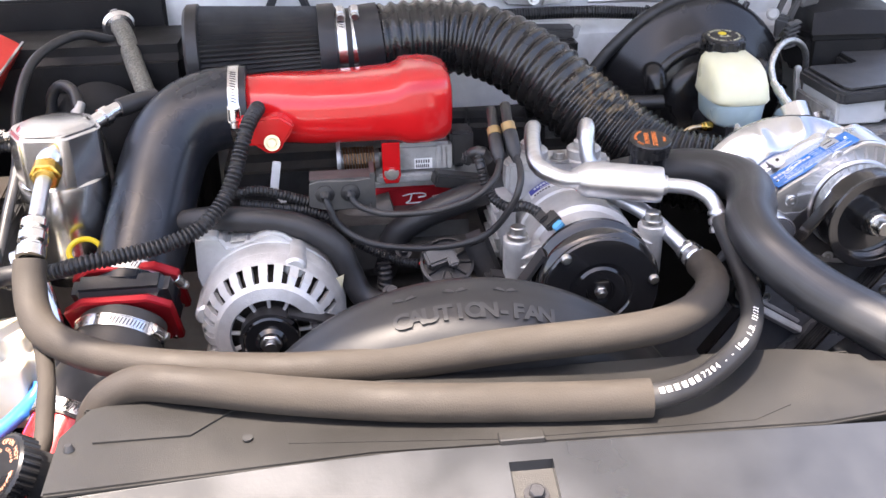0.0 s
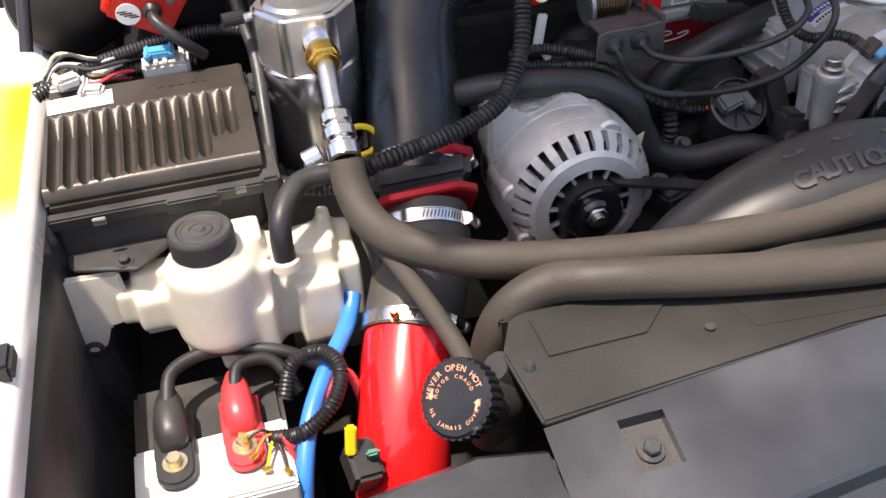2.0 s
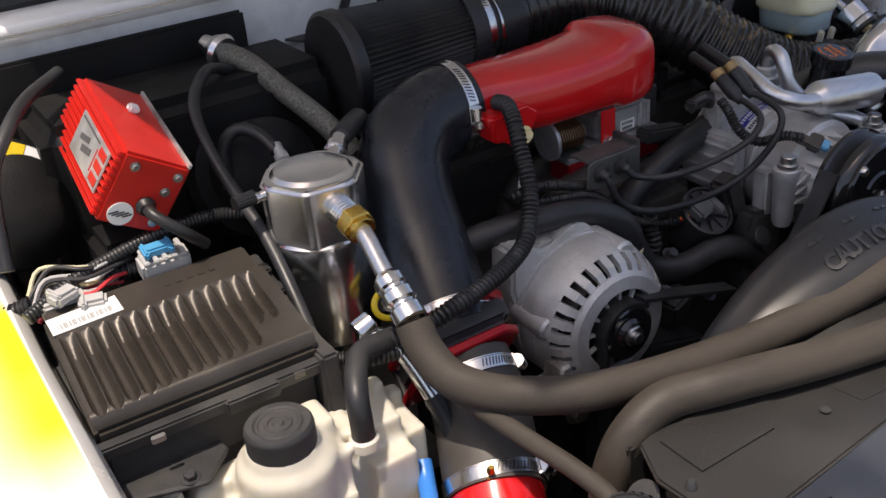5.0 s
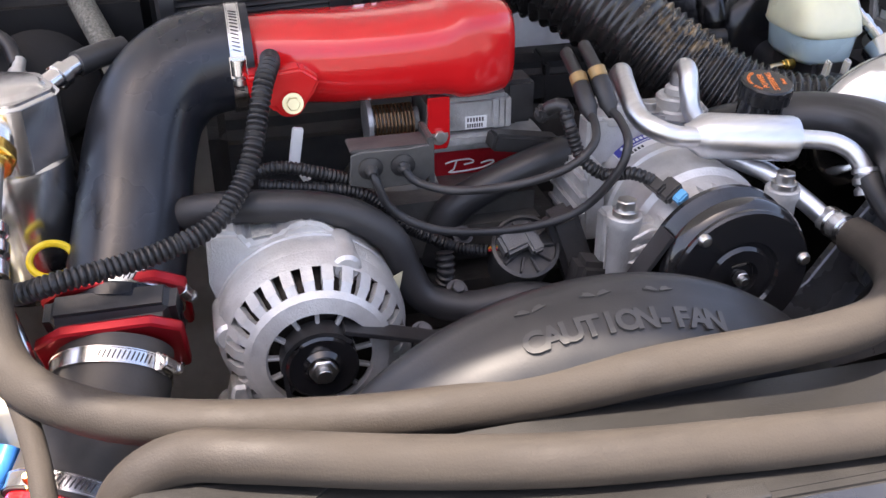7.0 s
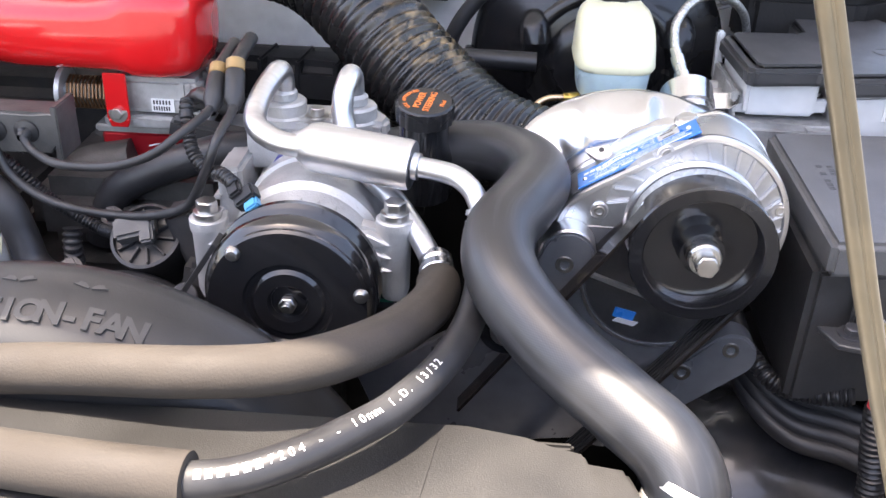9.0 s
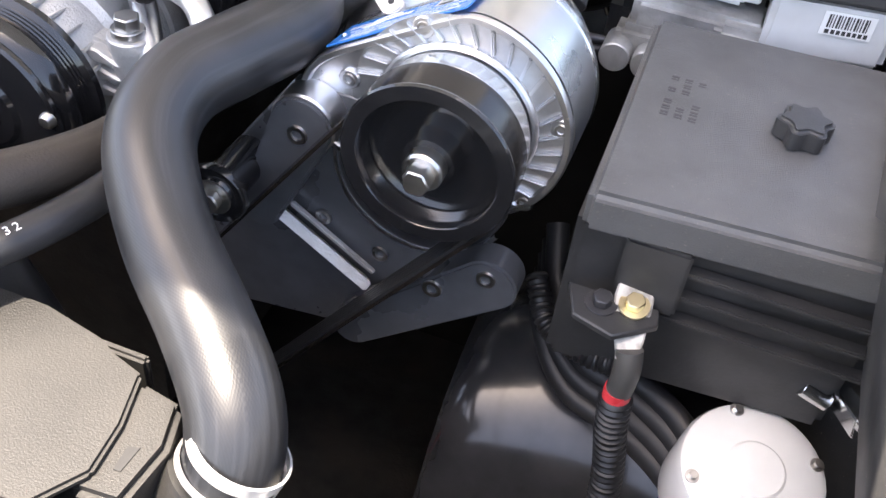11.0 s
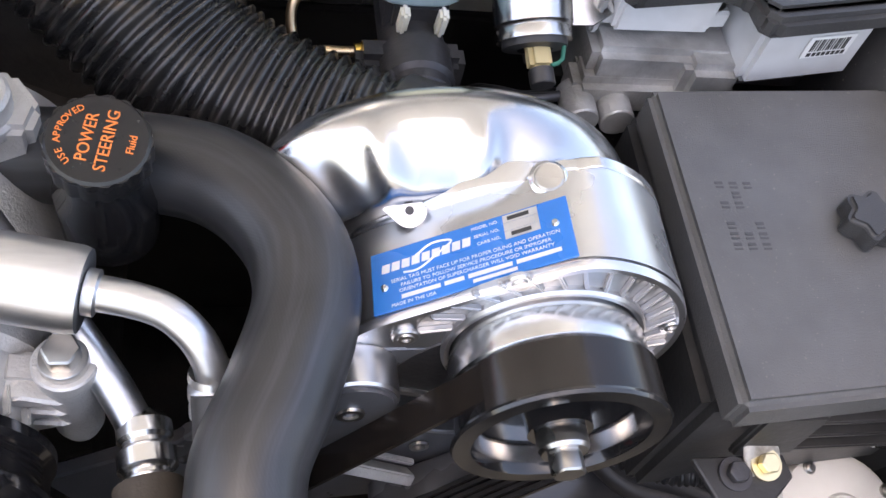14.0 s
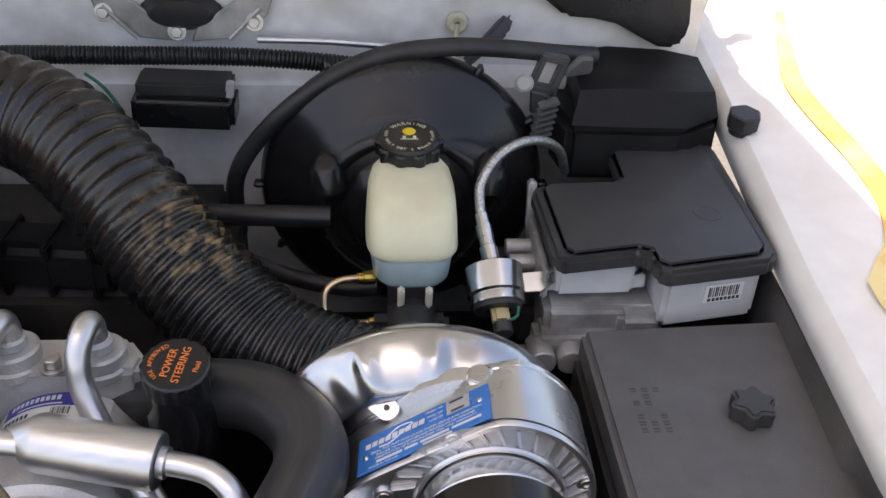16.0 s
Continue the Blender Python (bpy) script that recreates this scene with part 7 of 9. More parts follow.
# raised lip round the front face
b = bmesh.new()
even = []
for p, q in zip(gear_out, gear_out[1:] + gear_out[:1]):
    k = max(1, int((Vector(q) - Vector(p)).length / 0.006))
    even += [(p[0] + (q[0] - p[0]) * i / k, p[1] + (q[1] - p[1]) * i / k) for i in range(k)]
rows = []
for d, z in ((0.0004, -0.940), (0.0004, -0.937), (0.0014, -0.9355), (0.0046, -0.9355), (0.0056, -0.937), (0.0060, -0.940)):
    rows.append([b.verts.new(S0 @ Vector((x, y, z))) for x, y in shrunk(even, d)])
for r0, r1 in zip(rows, rows[1:]):
    for i in range(len(r0)):
        b.faces.new((r0[i - 1], r0[i], r1[i], r1[i - 1]))
bmesh.ops.recalc_face_normals(b, faces=b.faces)
part("front_lip", b, M_SATIN, gc, sharp=40)
# front collar with slanted ribs round it
b = bmesh.new()
lathe(b, [(0.0535, -0.940), (0.0535, -0.936), (0.052, -0.9345), (0.0500, -0.9345), (0.0490, -0.936), (0.0490, -0.940)], S0, 64)
part("front_rim", b, M_SATIN, gc)
b = bmesh.new()
lathe(b, [(0.0, -0.9386), (0.071, -0.9386)], S0, 64)
part("front_face", b, mat("machined_face", (0.50, 0.505, 0.51), 0.42, metal=1.0, vary=0.1, scale=90, bump=0.15, bump_scale=400), gc, "satin machined front face")
for k in range(22):
    a = -72 + 11.3 * k
    q = S0 @ pose(0, 0, 0, 0, 0, a) @ Matrix.Translation((0.0616, 0, -0.9372)) @ pose(0, 0, 0, 0, 0, 24)
    b = bmesh.new()
    box(b, 0.0172, 0.0021, 0.0042, q, 0.0009, 2)
    part("rib", b, M_SATIN, gc)
for x, z in ((-0.027, 0.0575), (-0.073, 0.007), (0.066, 0.015), (0.052, -0.047), (-0.02, -0.066)):
    q = S0 @ Matrix.Translation((x, z, -0.9400))
    b = bmesh.new()
    cyl(b, 0.0072, 0.0034, q, 22, 0.0008)
    bs = part("bolt_boss", b, M_SATIN, gc)
    b = bmesh.new()
    lathe(b, [(0.0, 0.0022), (0.0024, 0.0022), (0.0024, 0.0044), (0.0040, 0.0044), (0.0045, 0.0034)], q, 18)
    part("socket_bolt", b, M_STEEL, bs)
# scroll behind the gearcase, swelling towards the discharge
b = bmesh.new()
rings = []
for k in range(241):
    f = k / 240
    a = -75 + 300 * f
    ar = radians(a)
    pillar = min(1.0, 0.95 * math.exp(-((a - 116) / 5.0) ** 2) + 0.9 * math.exp(-((a - 86) / 5.0) ** 2) + 0.45 * math.exp(-((a - 166) / 12.0) ** 2))
    dip = 0.28 * math.exp(-((a - 138) / 7.5) ** 2)
    r = 0.028 + 0.06 * max(0.0, f - 0.5) ** 1.3
    c = Vector((0.590 + (0.108 - r) * math.cos(ar), 1.028, 1.066 + (0.080 - r) * math.sin(ar)))
    rad_v = Vector((math.cos(ar), 0, math.sin(ar)))
    ring = sup_ring(b, c, rad_v, (0, 1, 0), r, 0.0315, 2.05, 40)
    # the front flank flattens to a slope between the cast bolt pillars
    hollow = 0.0
    for a0, a1, deep in ((62, 215, 0.55),):
        s = max(0.0, min(1.0, (a - a0) / 22)) * max(0.0, min(1.0, (a1 - a) / 10))
        hollow = max(hollow, deep * s * s * (3 - 2 * s)) * (1 - pillar) + dip
    for v in ring:
        out = (v.co - c).dot(rad_v)
        if out > 0 and v.co.y < 1.028:
            slope = r * max(0.0, (v.co.y - 0.9965) / 0.0315) ** 1.15
            v.co += rad_v * (slope - out) * hollow
    rings.append(ring)
loft(b, rings)
part("volute", b, M_SCROLL, sc, "mirror polished scroll housing", sharp=70)
b = bmesh.new()
lathe(b, [(0.0, -0.995), (0.066, -0.995), (0.068, -1.0), (0.068, -1.03), (0.062, -1.048), (0.048, -1.056), (0.044, -1.07), (0.0, -1.07)], at(0.618, 0, 1.064) @ Matrix.Rotation(radians(90), 4, "X"), 48)
part("backing_plate", b, M_POLISH, sc)
# bolt ears and pillars on the scroll
d = Vector((-0.18, -0.60, 0.78)).normalized()
p0, p1 = Vector((0.5535, 1.000, 1.1085)), Vector((0.5635, 0.9985, 1.1000))
u = (p1 - p0 - d * (p1 - p0).dot(d))
gap = u.length
u.normalize()
lm = Matrix.Translation(p0) @ Matrix((u, d.cross(u), d)).transposed().to_4x4()
b = bmesh.new()
prism(b, hull(ring_pts(0, 0, 0.0078, 28) + ring_pts(gap, 0, 0.0088, 28)), 0.007, lm @ Matrix.Translation((0, 0, -0.007)), 0.0012, 2)
er = part("ear", b, M_SATIN, sc, "flat cast lug with two bolt holes", sharp=40)
b = bmesh.new()
lathe(b, [(0.0, -0.0012), (0.0024, -0.0012), (0.0024, 0.0010), (0.0040, 0.0010), (0.0044, -0.0004)], lm, 18)
part("socket_bolt", b, M_STEEL, er)
b = bmesh.new()
lathe(b, [(0.0, 0.0003), (0.0022, 0.0003), (0.0025, -0.0004)], lm @ Matrix.Translation((gap, 0, 0)), 18)
part("bolt_hole", b, M_DKSTEEL, er)
d = Vector((0.80, -0.35, 0.5)).normalized()
p = Vector((0.6915, 0.9965, 1.1080))
b = bmesh.new()
cyl(b, 0.0072, 0.018, frame_along(d, p - d * 0.017), 26, 0.001)
er = part("side_boss", b, M_SATIN, sc)
b = bmesh.new()
lathe(b, [(0.0, -0.002), (0.0026, -0.002), (0.0026, 0.0010), (0.0048, 0.0010), (0.0052, -0.001)], frame_along(d, p + d * 0.0006), 16)
part("socket_bolt", b, M_STEEL, er)
b = bmesh.new()
d = Vector((-0.22, -0.22, 0.95)).normalized()
PQ = Vector((0.6265, 0.9920, 1.1375))
cyl(b, 0.0100, 0.022, frame_along(d, PQ - d * 0.0215), 28, 0.0020)
tube(b, [PQ - d * 0.010, PQ - d * 0.013 + Vector((0, 0.024, -0.006))], 0.0085, 18, smooth=False)
op = part("oil_plug", b, M_POLISH, sc)
b = bmesh.new()
cyl(b, 0.0076, 0.0016, frame_along(d, PQ), 24, 0.0010)
ps_ = part("plug_screw", b, M_STEEL, op, "slotted dipstick plug")
b = bmesh.new()
box(b, 0.0140, 0.0014, 0.0006, frame_along(d, PQ + d * 0.0016) @ pose(0, 0, 0, 0, 0, 35), 0)
part("slot", b, M_STEEL, ps_)
# data plate
tp0 = Vector((0.5425, 0.9395, 1.0937))
tp1 = Vector((0.6285, 0.9405, 1.1447))
tx = (tp1 - tp0)
TL = tx.length
tx.normalize()
ty = Vector((-TN.x * 0.11, 1, -TN.y * 0.11))
ty = (ty - tx * ty.dot(tx)).normalized()
tz = tx.cross(ty)
tm = Matrix.Translation((tp0 + tp1) / 2 + ty * 0.0185 + tz * 0.0008) @ Matrix((tx, ty, tz)).transposed().to_4x4()
b = bmesh.new()
box(b, TL + 0.002, 0.037, 0.0012, tm, 0.0003, 1)
tg = part("data_plate", b, M_BLUETAG, sc, "blue printed data plate")
b = bmesh.new()
q = tm @ Matrix.Translation((0, 0, 0.0007))
write(b, "SERIAL TAG MUST FACE UP FOR PROPER OILING AND OPERATION", 0.0030, q @ pose(0.002, -0.0015, 0), 0.0001, squeeze=0.95)
write(b, "FAILURE TO FOLLOW SERVICE PROCEDURE OR IMPROPER", 0.0029, q @ pose(0.002, -0.0050, 0), 0.0001)
write(b, "ORIENTATION OF SUPERCHARGER WILL VOID WARRANTY", 0.0029, q @ pose(0.002, -0.0083, 0), 0.0001)
bars(b, [(-0.036, -0.0120, 0.020, 0.0024), (-0.014, -0.0120, 0.010, 0.0024), (-0.002, -0.0120, 0.022, 0.0024), (0.022, -0.0120, 0.022, 0.0024), (0.0, -0.0156, 0.022, 0.0020)], q, 0.0002)
write(b, "MADE IN THE USA", 0.0028, q @ pose(-0.030, -0.0158, 0), 0.0001)
for s, y in (("MODEL NO.", 0.0150), ("SERIAL NO.", 0.0100), ("CARB NO.", 0.0052)):
    write(b, s, 0.0026, q @ pose(0.0165, y, 0), 0.0001, "RIGHT")
# swooping mark in place of the maker's name
for k in range(9):
    prism(b, [(0, 0), (0.0042, 0), (0.0048, 0.0052), (0.0006, 0.0052)], 0.0002, q @ pose(-0.0455 + 0.0053 * k, 0.0045 + 0.00015 * k, 0))
tube(b, [q @ Vector(p) for p in ((-0.034, 0.002, 0), (-0.026, 0.0015, 0), (-0.016, 0.007, 0), (-0.008, 0.0125, 0), (-0.018, 0.0145, 0), (-0.027, 0.010, 0))], 0.0006, 6, 0.002)
part("plate_print", b, M_SILVERINK, tg, "silver print on the plate")
for k in range(3):
    b = bmesh.new()
    box(b, 0.0175, 0.0046, 0.0004, q @ pose(0.0275, 0.0150 - 0.0049 * k, 0), 0)
    part("number_field", b, M_CAST, tg)
b = bmesh.new()
bars(b, [(0.021, 0.0150, 0.011, 0.0022), (0.022, 0.0052, 0.010, 0.0022)], q @ Matrix.Translation((0, 0, 0.0003)), 0.0002)
part("stamped_numbers", b, M_INK, tg)
for x in (-0.0445, 0.0435):
    b = bmesh.new()
    lathe(b, [(0, 0.0016), (0.0014, 0.0013), (0.0022, 0)], tm @ Matrix.Translation((x, -0.004 if x < 0 else 0.004, 0.0006)), 14)
    part("rivet", b, M_CHROME, tg)
# pulley, hub and nut
b = bmesh.new()
lathe(b, [(0.0485, -0.939), (0.0485, -0.934), (0.0505, -0.930), (0.0515, -0.926), (0.0515, -0.915), (0.049, -0.912), (0.049, -0.910)], S0, 64)
part("chrome_ring", b, M_CHROME, sc, "polished steel ring behind the pulley")
b = bmesh.new()
lathe(b, [(0.049, -0.913), (0.0515, -0.9125), (0.0515, -0.8868), (0.0546, -0.8860), (0.0550, -0.8845), (0.0540, -0.8828), (0.0450, -0.8828), (0.0438, -0.8845), (0.0425, -0.899), (0.018, -0.901), (0.0165, -0.893), (0.0165, -0.887), (0.0, -0.887)], S0, 72)
pu = part("pulley", b, M_GLOSSBLK, sc, "gloss black dished pulley")
b = bmesh.new()
lathe(b, [(0.0422, -0.8975), (0.0428, -0.8905), (0.0431, -0.8885)], S0, 72, radians(185), radians(355))
part("machined_edge", b, M_CHROME, pu)
b = bmesh.new()
lathe(b, [(0.0, -0.880), (0.0115, -0.880), (0.0128, -0.882), (0.0128, -0.887)], S0, 36)
hexes(b, 0.0092, 0.017, S0 @ Matrix.Translation((0, 0, -0.882)))
lathe(b, [(0.0128, -0.887), (0.0128, -0.878), (0.0115, -0.876), (0.0, -0.876)], S0, 36)
part("nut", b, M_STEEL, pu, "zinc plated hub bolt")
# belt to the crank side
def flat_belt(bm, p, q, y0, y1, th=0.0045):
    p, q = Vector((p[0], 0, p[1])), Vector((q[0], 0, q[1]))
    d = (q - p).normalized()
    nrm = Vector((-d.z, 0, d.x))
    v = []
    for e in (p, q):
        for t in (0, th):
            for y in (y0, y1):
                v.append(bm.verts.new(e + nrm * t + Vector((0, y, 0))))
    for f in ((0, 1, 3, 2), (4, 6, 7, 5), (0, 4, 5, 1), (2, 3, 7, 6), (0, 2, 6, 4), (1, 5, 7, 3)):
        bm.faces.new([v[i] for i in f])


M_BELT = mat("belt_rubber", (0.014, 0.0115, 0.010), 0.17, vary=0.15)
be = thing("supercharger_belt", "black ribbed supercharger drive belt", "belt", (0.6, 0.9, 0.9))
b = bmesh.new()
flat_belt(b, (SC.x - 0.0430, SC.z + 0.0287), (0.455, 0.9075), 0.893, 0.911, 0.0025)
part("upper_run", b, M_BELT, be)
b = bmesh.new()
flat_belt(b, (SC.x + 0.0437, SC.z - 0.0317), (0.502, 0.799), 0.886, 0.911, 0.0025)
part("lower_run", b, M_BELT, be)
for k in range(6):
    b = bmesh.new()
    flat_belt(b, (SC.x + 0.0420, SC.z - 0.0303), (0.5003, 0.8004), 0.8868 + 0.0041 * k, 0.8893 + 0.0041 * k, 0.0024)
    part("rib", b, M_RUBBER, be)
b = bmesh.new()
lathe(b, [(0.0516, -0.886), (0.0540, -0.886), (0.0540, -0.911), (0.0516, -0.911)], S0, 60, radians(-38), radians(146))
part("wrap", b, M_BELT, be)

# mounting bracket plates
bk = thing("supercharger_bracket", "black anodised supercharger mounting bracket", "bracket", (0.55, 0.93, 0.85))
Bm = at(0.635, 0.936, 1.064) @ Matrix.Rotation(radians(90), 4, "X")
b = bmesh.new()
prism(b, [(-0.15, -0.05), (-0.115, 0.0), (0.0, 0.0), (0.03, -0.08), (0.03, -0.11), (-0.05, -0.21), (-0.24, -0.235), (-0.27, -0.16), (-0.19, -0.11)], 0.010, Bm @ Matrix.Translation((0, 0, -0.012)), 0.0015)
part("back_plate", b, M_ANOD, bk)
b = bmesh.new()
prism(b, hull(ring_pts(-0.099, -0.018, 0.0215, 40) + ring_pts(-0.131, -0.098, 0.016, 24)), 0.024, Bm @ Matrix.Translation((0, 0, -0.002)), 0.002, 2)
part("upper_arm", b, M_ANOD, bk)
b = bmesh.new()
prism(b, hull(ring_pts(0.040, -0.100, 0.021, 40) + ring_pts(-0.055, -0.185, 0.016, 24) + [(-0.01, -0.125)]), 0.024, Bm, 0.002, 2)
part("lower_arm", b, M_ANOD, bk)
b = bmesh.new()
lathe(b, [(0.0625, -0.001), (0.063, 0.0012), (0.0655, 0.0012), (0.066, -0.001)], Bm @ Matrix.Translation((-0.02, -0.045, -0.002)), 56, radians(165), radians(330))
part("bore_edge", b, M_SATIN, bk, "bare machined bore edge")
b = bmesh.new()
lathe(b, [(0.0, 0.0004), (0.0612, 0.0004), (0.0618, -0.0006)], Bm @ Matrix.Translation((-0.02, -0.045, -0.002)), 56)
part("bore_disc", b, M_DKSTEEL, bk)
b = bmesh.new()
box(b, 0.084, 0.008, 0.012, Bm @ pose(-0.085, -0.1280, 0.010, 0, 0, -32) @ pose(0, 0, 0, -38, 0, 0), 0.0012)
box(b, 0.078, 0.004, 0.004, Bm @ pose(-0.081, -0.1205, 0.004, 0, 0, -32), 0.0008)
part("machined_step", b, M_CAST, bk, "bare machined aluminium edge")
for x, y, z, r in ((-0.101, -0.024, 0.022, 0.0068), (0.039, -0.093, 0.024, 0.0065), (0.003, -0.117, 0.024, 0.0068), (-0.091, -0.108, -0.001, 0.006), (-0.046, -0.126, -0.001, 0.006)):
    b = bmesh.new()
    lathe(b, [(r * 0.55, -0.001), (r * 0.6, 0.0016), (r, 0.0016), (r * 1.08, 0.0)], Bm @ Matrix.Translation((x, y, z)), 22)
    part("socket_bolt", b, M_STEEL, bk)
b = bmesh.new()
box(b, 0.018, 0.009, 0.0010, Bm @ pose(-0.046, -0.080, -0.0012, 0, 0, -14), 0)
part("blue_sticker", b, M_BLUETAG, bk, "small blue and silver sticker")
b = bmesh.new()
prism(b, [(-0.009, -0.009), (0.009, -0.009), (0.012, -0.0045), (-0.006, -0.0045)], 0.0010, Bm @ pose(-0.044, -0.080, -0.0012, 0, 0, -14))
part("silver_sticker", b, M_SILVERINK, bk)
b = bmesh.new()
cyl(b, 0.0228, 0.024, Bm @ Matrix.Translation((-0.099, -0.018, -0.004)), 40, 0.002)
part("spacer", b, M_SATIN, bk, "polished round spacer")
idl = thing("idler_pulley", "black and steel belt idler pulley", "idler pulley", (0.48, 0.92, 0.95))
b = bmesh.new()
lathe(b, [(0, -0.877), (0.013, -0.877), (0.0145, -0.880), (0.020, -0.881), (0.0215, -0.878), (0.0225, -0.880), (0.0225, -0.884), (0.0160, -0.886), (0.0150, -0.892), (0.0150, -0.930), (0, -0.930)], at(0.4915, 0, 0.999) @ Matrix.Rotation(radians(90), 4, "X"), 36)
part("wheel", b, M_GLOSSBLK, idl)
bolt(idl, (0.4915, 0.878, 0.999), (0, -1, 0), 0.0085, 0.007, mt=M_STEEL)

# ---- fuse centre box ----
fb = thing("fuse_box", "charcoal plastic underhood fuse box with a centre stud", "fuse box", (0.815, 1.0, 0.93))
FT = Matrix.Translation((0.815, 1.0, 1.086)) @ pose(0, 0, 0, 2.0, 0, 0)
b = bmesh.new()
prism(b, [(-0.088, -0.110), (0.092, -0.098), (0.086, 0.112), (-0.090, 0.102)], 0.030, FT @ Matrix.Translation((0, 0, -0.030)), 0.005, 3)
lid = part("lid", b, M_GREYLID, fb)
b = bmesh.new()
prism(b, [(-0.092, -0.098), (0.094, -0.086), (0.09, 0.112), (-0.092, 0.105)], 0.13, FT @ Matrix.Translation((0, 0, -0.158)), 0.006, 2)
body = part("body", b, M_BLACK, fb)
for z in (-0.045, -0.065, -0.085):
    b = bmesh.new()
    box(b, 0.14, 0.010, 0.004, FT @ Matrix.Translation((0.03, -0.098, z)), 0.001)
    part("rib", b, M_BLACK, body)
b = bmesh.new()
lobes = []
for k in range(72):
    a = 2 * math.pi * k / 72
    q = 0.0158 + 0.0022 * math.cos(6 * a)
    lobes.append((q * math.cos(a), q * math.sin(a)))
prism(b, lobes, 0.0165, FT @ Matrix.Translation((0.020, 0.0, -0.001)) @ pose(0, 0, 0, 0, 0, 12), 0.0025, 3)
part("stud_knob", b, M_ABSLID, lid, "moulded lobed fastener knob")
b = bmesh.new()
random.seed(5)
rows = []
for r in range(7):
    for k in range(3 if r != 3 else 0):
        if random.random() < 0.8:
            rows.append((0.0 + 0.009 * k, -0.007 * r, 0.005, 0.0018))
            rows.append((0.0 + 0.009 * k, -0.007 * r - 0.003, 0.005, 0.0012))
bars(b, rows, FT @ pose(-0.066, 0.03, 0.0001, 0, 0, 0), 0.0004)
tagged(part("moulded_mark", b, mat("moulded_relief", (0.05, 0.05, 0.05), 0.5), lid), "unreadable moulded marks", "", "", "stuff")
b = bmesh.new()
prism(b, [(-0.045, 0), (0.012, 0), (0.014, -0.014), (-0.01, -0.034), (-0.036, -0.026)], 0.005, at(0.774, 0.893, 1.006), 0.001)
box(b, 0.04, 0.006, 0.05, at(0.775, 0.898, 1.03), 0.002)
part("mount_tab", b, M_BLACK, fb)
bolt(fb, (0.752, 0.882, 1.011), (0, -0.1, 1), 0.0065, 0.006, mt=M_DKSTEEL)
b = bmesh.new()
prism(b, [(-0.010, 0.013), (0.010, 0.013), (0.012, 0.004), (0.011, -0.010), (0.0075, -0.036), (-0.0055, -0.036), (-0.011, -0.008), (-0.012, 0.004)], 0.003, at(0.770, 0.889, 1.012, 31, 0, 10), 0.001)
tm2 = part("ring_terminal", b, mat("tinned_lug", (0.42, 0.41, 0.38), 0.5, metal=0.3, vary=0.25, scale=160, second=(0.2, 0.19, 0.16), second_at=0.56, second_scale=110), fb, "tinned ring terminal under a brass nut")
bolt(tm2, (0.771, 0.886, 1.0135), (0, -0.25, 1), 0.0062, 0.006, mt=M_YZINC)
hose("battery_cable", [(0.776, 0.864, 1.0), (0.7785, 0.860, 0.988), (0.778, 0.860, 0.968)], 0.0085, mat("heat_shrink", (0.06, 0.058, 0.055), 0.5), "grey heat-shrunk cable end", "cable")
hose("red_wire", [(0.7775, 0.860, 0.969), (0.7775, 0.860, 0.961)], 0.0088, M_REDPL, "short red collar on the cable", "cable")
hose("corrugated_loom", [(0.7775, 0.860, 0.962), (0.781, 0.860, 0.93), (0.788, 0.860, 0.89), (0.795, 0.86, 0.82)], 0.0105, M_CONDUIT, "black corrugated loom hanging below the fuse box", rad=ribbed(0.011, 0.0055, 0.0022), step=0.0013, seg=14)
for k in range(4):
    hose("power_cable", [(0.70, 1.02 - 0.004 * k, 0.945 - 0.012 * k), (0.715, 0.985 - 0.007 * k, 0.918 - 0.010 * k), (0.745, 0.955 - 0.008 * k, 0.902 - 0.010 * k), (0.79, 0.938 - 0.008 * k, 0.898 - 0.010 * k), (0.835, 0.91 - 0.006 * k, 0.89 - 0.012 * k), (0.87, 0.86, 0.86 - 0.012 * k), (0.89, 0.80, 0.82 - 0.012 * k)], 0.009, M_RUBBER, "black power cable sweeping below the fuse box", "cable")
b = bmesh.new()
tube(b, [(0.70, 0.96, 0.945), (0.72, 0.93, 0.93), (0.75, 0.915, 0.93), (0.78, 0.91, 0.935)], 0.008, 12, 0.0013, rad=ribbed(0.0085, 0.0045, 0.002))
solo("corrugated_loom", b, M_CONDUIT, "black corrugated loom beside the pulley", "loom")
# headlamp back and washer parts below
hl = thing("headlamp_housing", "bright white round headlamp housing back", "headlamp", (0.884, 0.868, 0.85))
b = bmesh.new()
lathe(b, [(0, 0.005), (0.018, 0.005), (0.020, 0.003), (0.042, 0.002), (0.047, -0.001), (0.049, -0.006), (0.049, -0.05)], at(0.875, 0.878, 0.916, 14, 4, 0), 44)
hb = part("housing", b, M_WHITE, hl)
for k in range(4):
    bolt(hb, at(0.875, 0.878, 0.916, 14, 4, 0) @ Vector((0.042 * math.cos(k * 1.57 + 0.5), 0.042 * math.sin(k * 1.57 + 0.5), 0.002)), (0.1, -0.3, 1), 0.003, 0.003)
b = bmesh.new()
box(b, 0.013, 0.120, 0.006, at(0.906, 0.945, 0.955, -16, 0, 20), 0.001)
box(b, 0.004, 0.120, 0.014, at(0.900, 0.947, 0.950, -16, 0, 20), 0.001)
cyl(b, 0.007, 0.02, at(0.905, 0.92, 0.955, 0, -70, 0), 16)
solo("hood_latch_strut", b, M_CHROME, "bright zinc strut beside the headlamp", "strut")
b = bmesh.new()
box(b, 0.36, 0.01, 0.24, at(0.72, 0.70, 0.83, 8, 0, 0), 0.004)
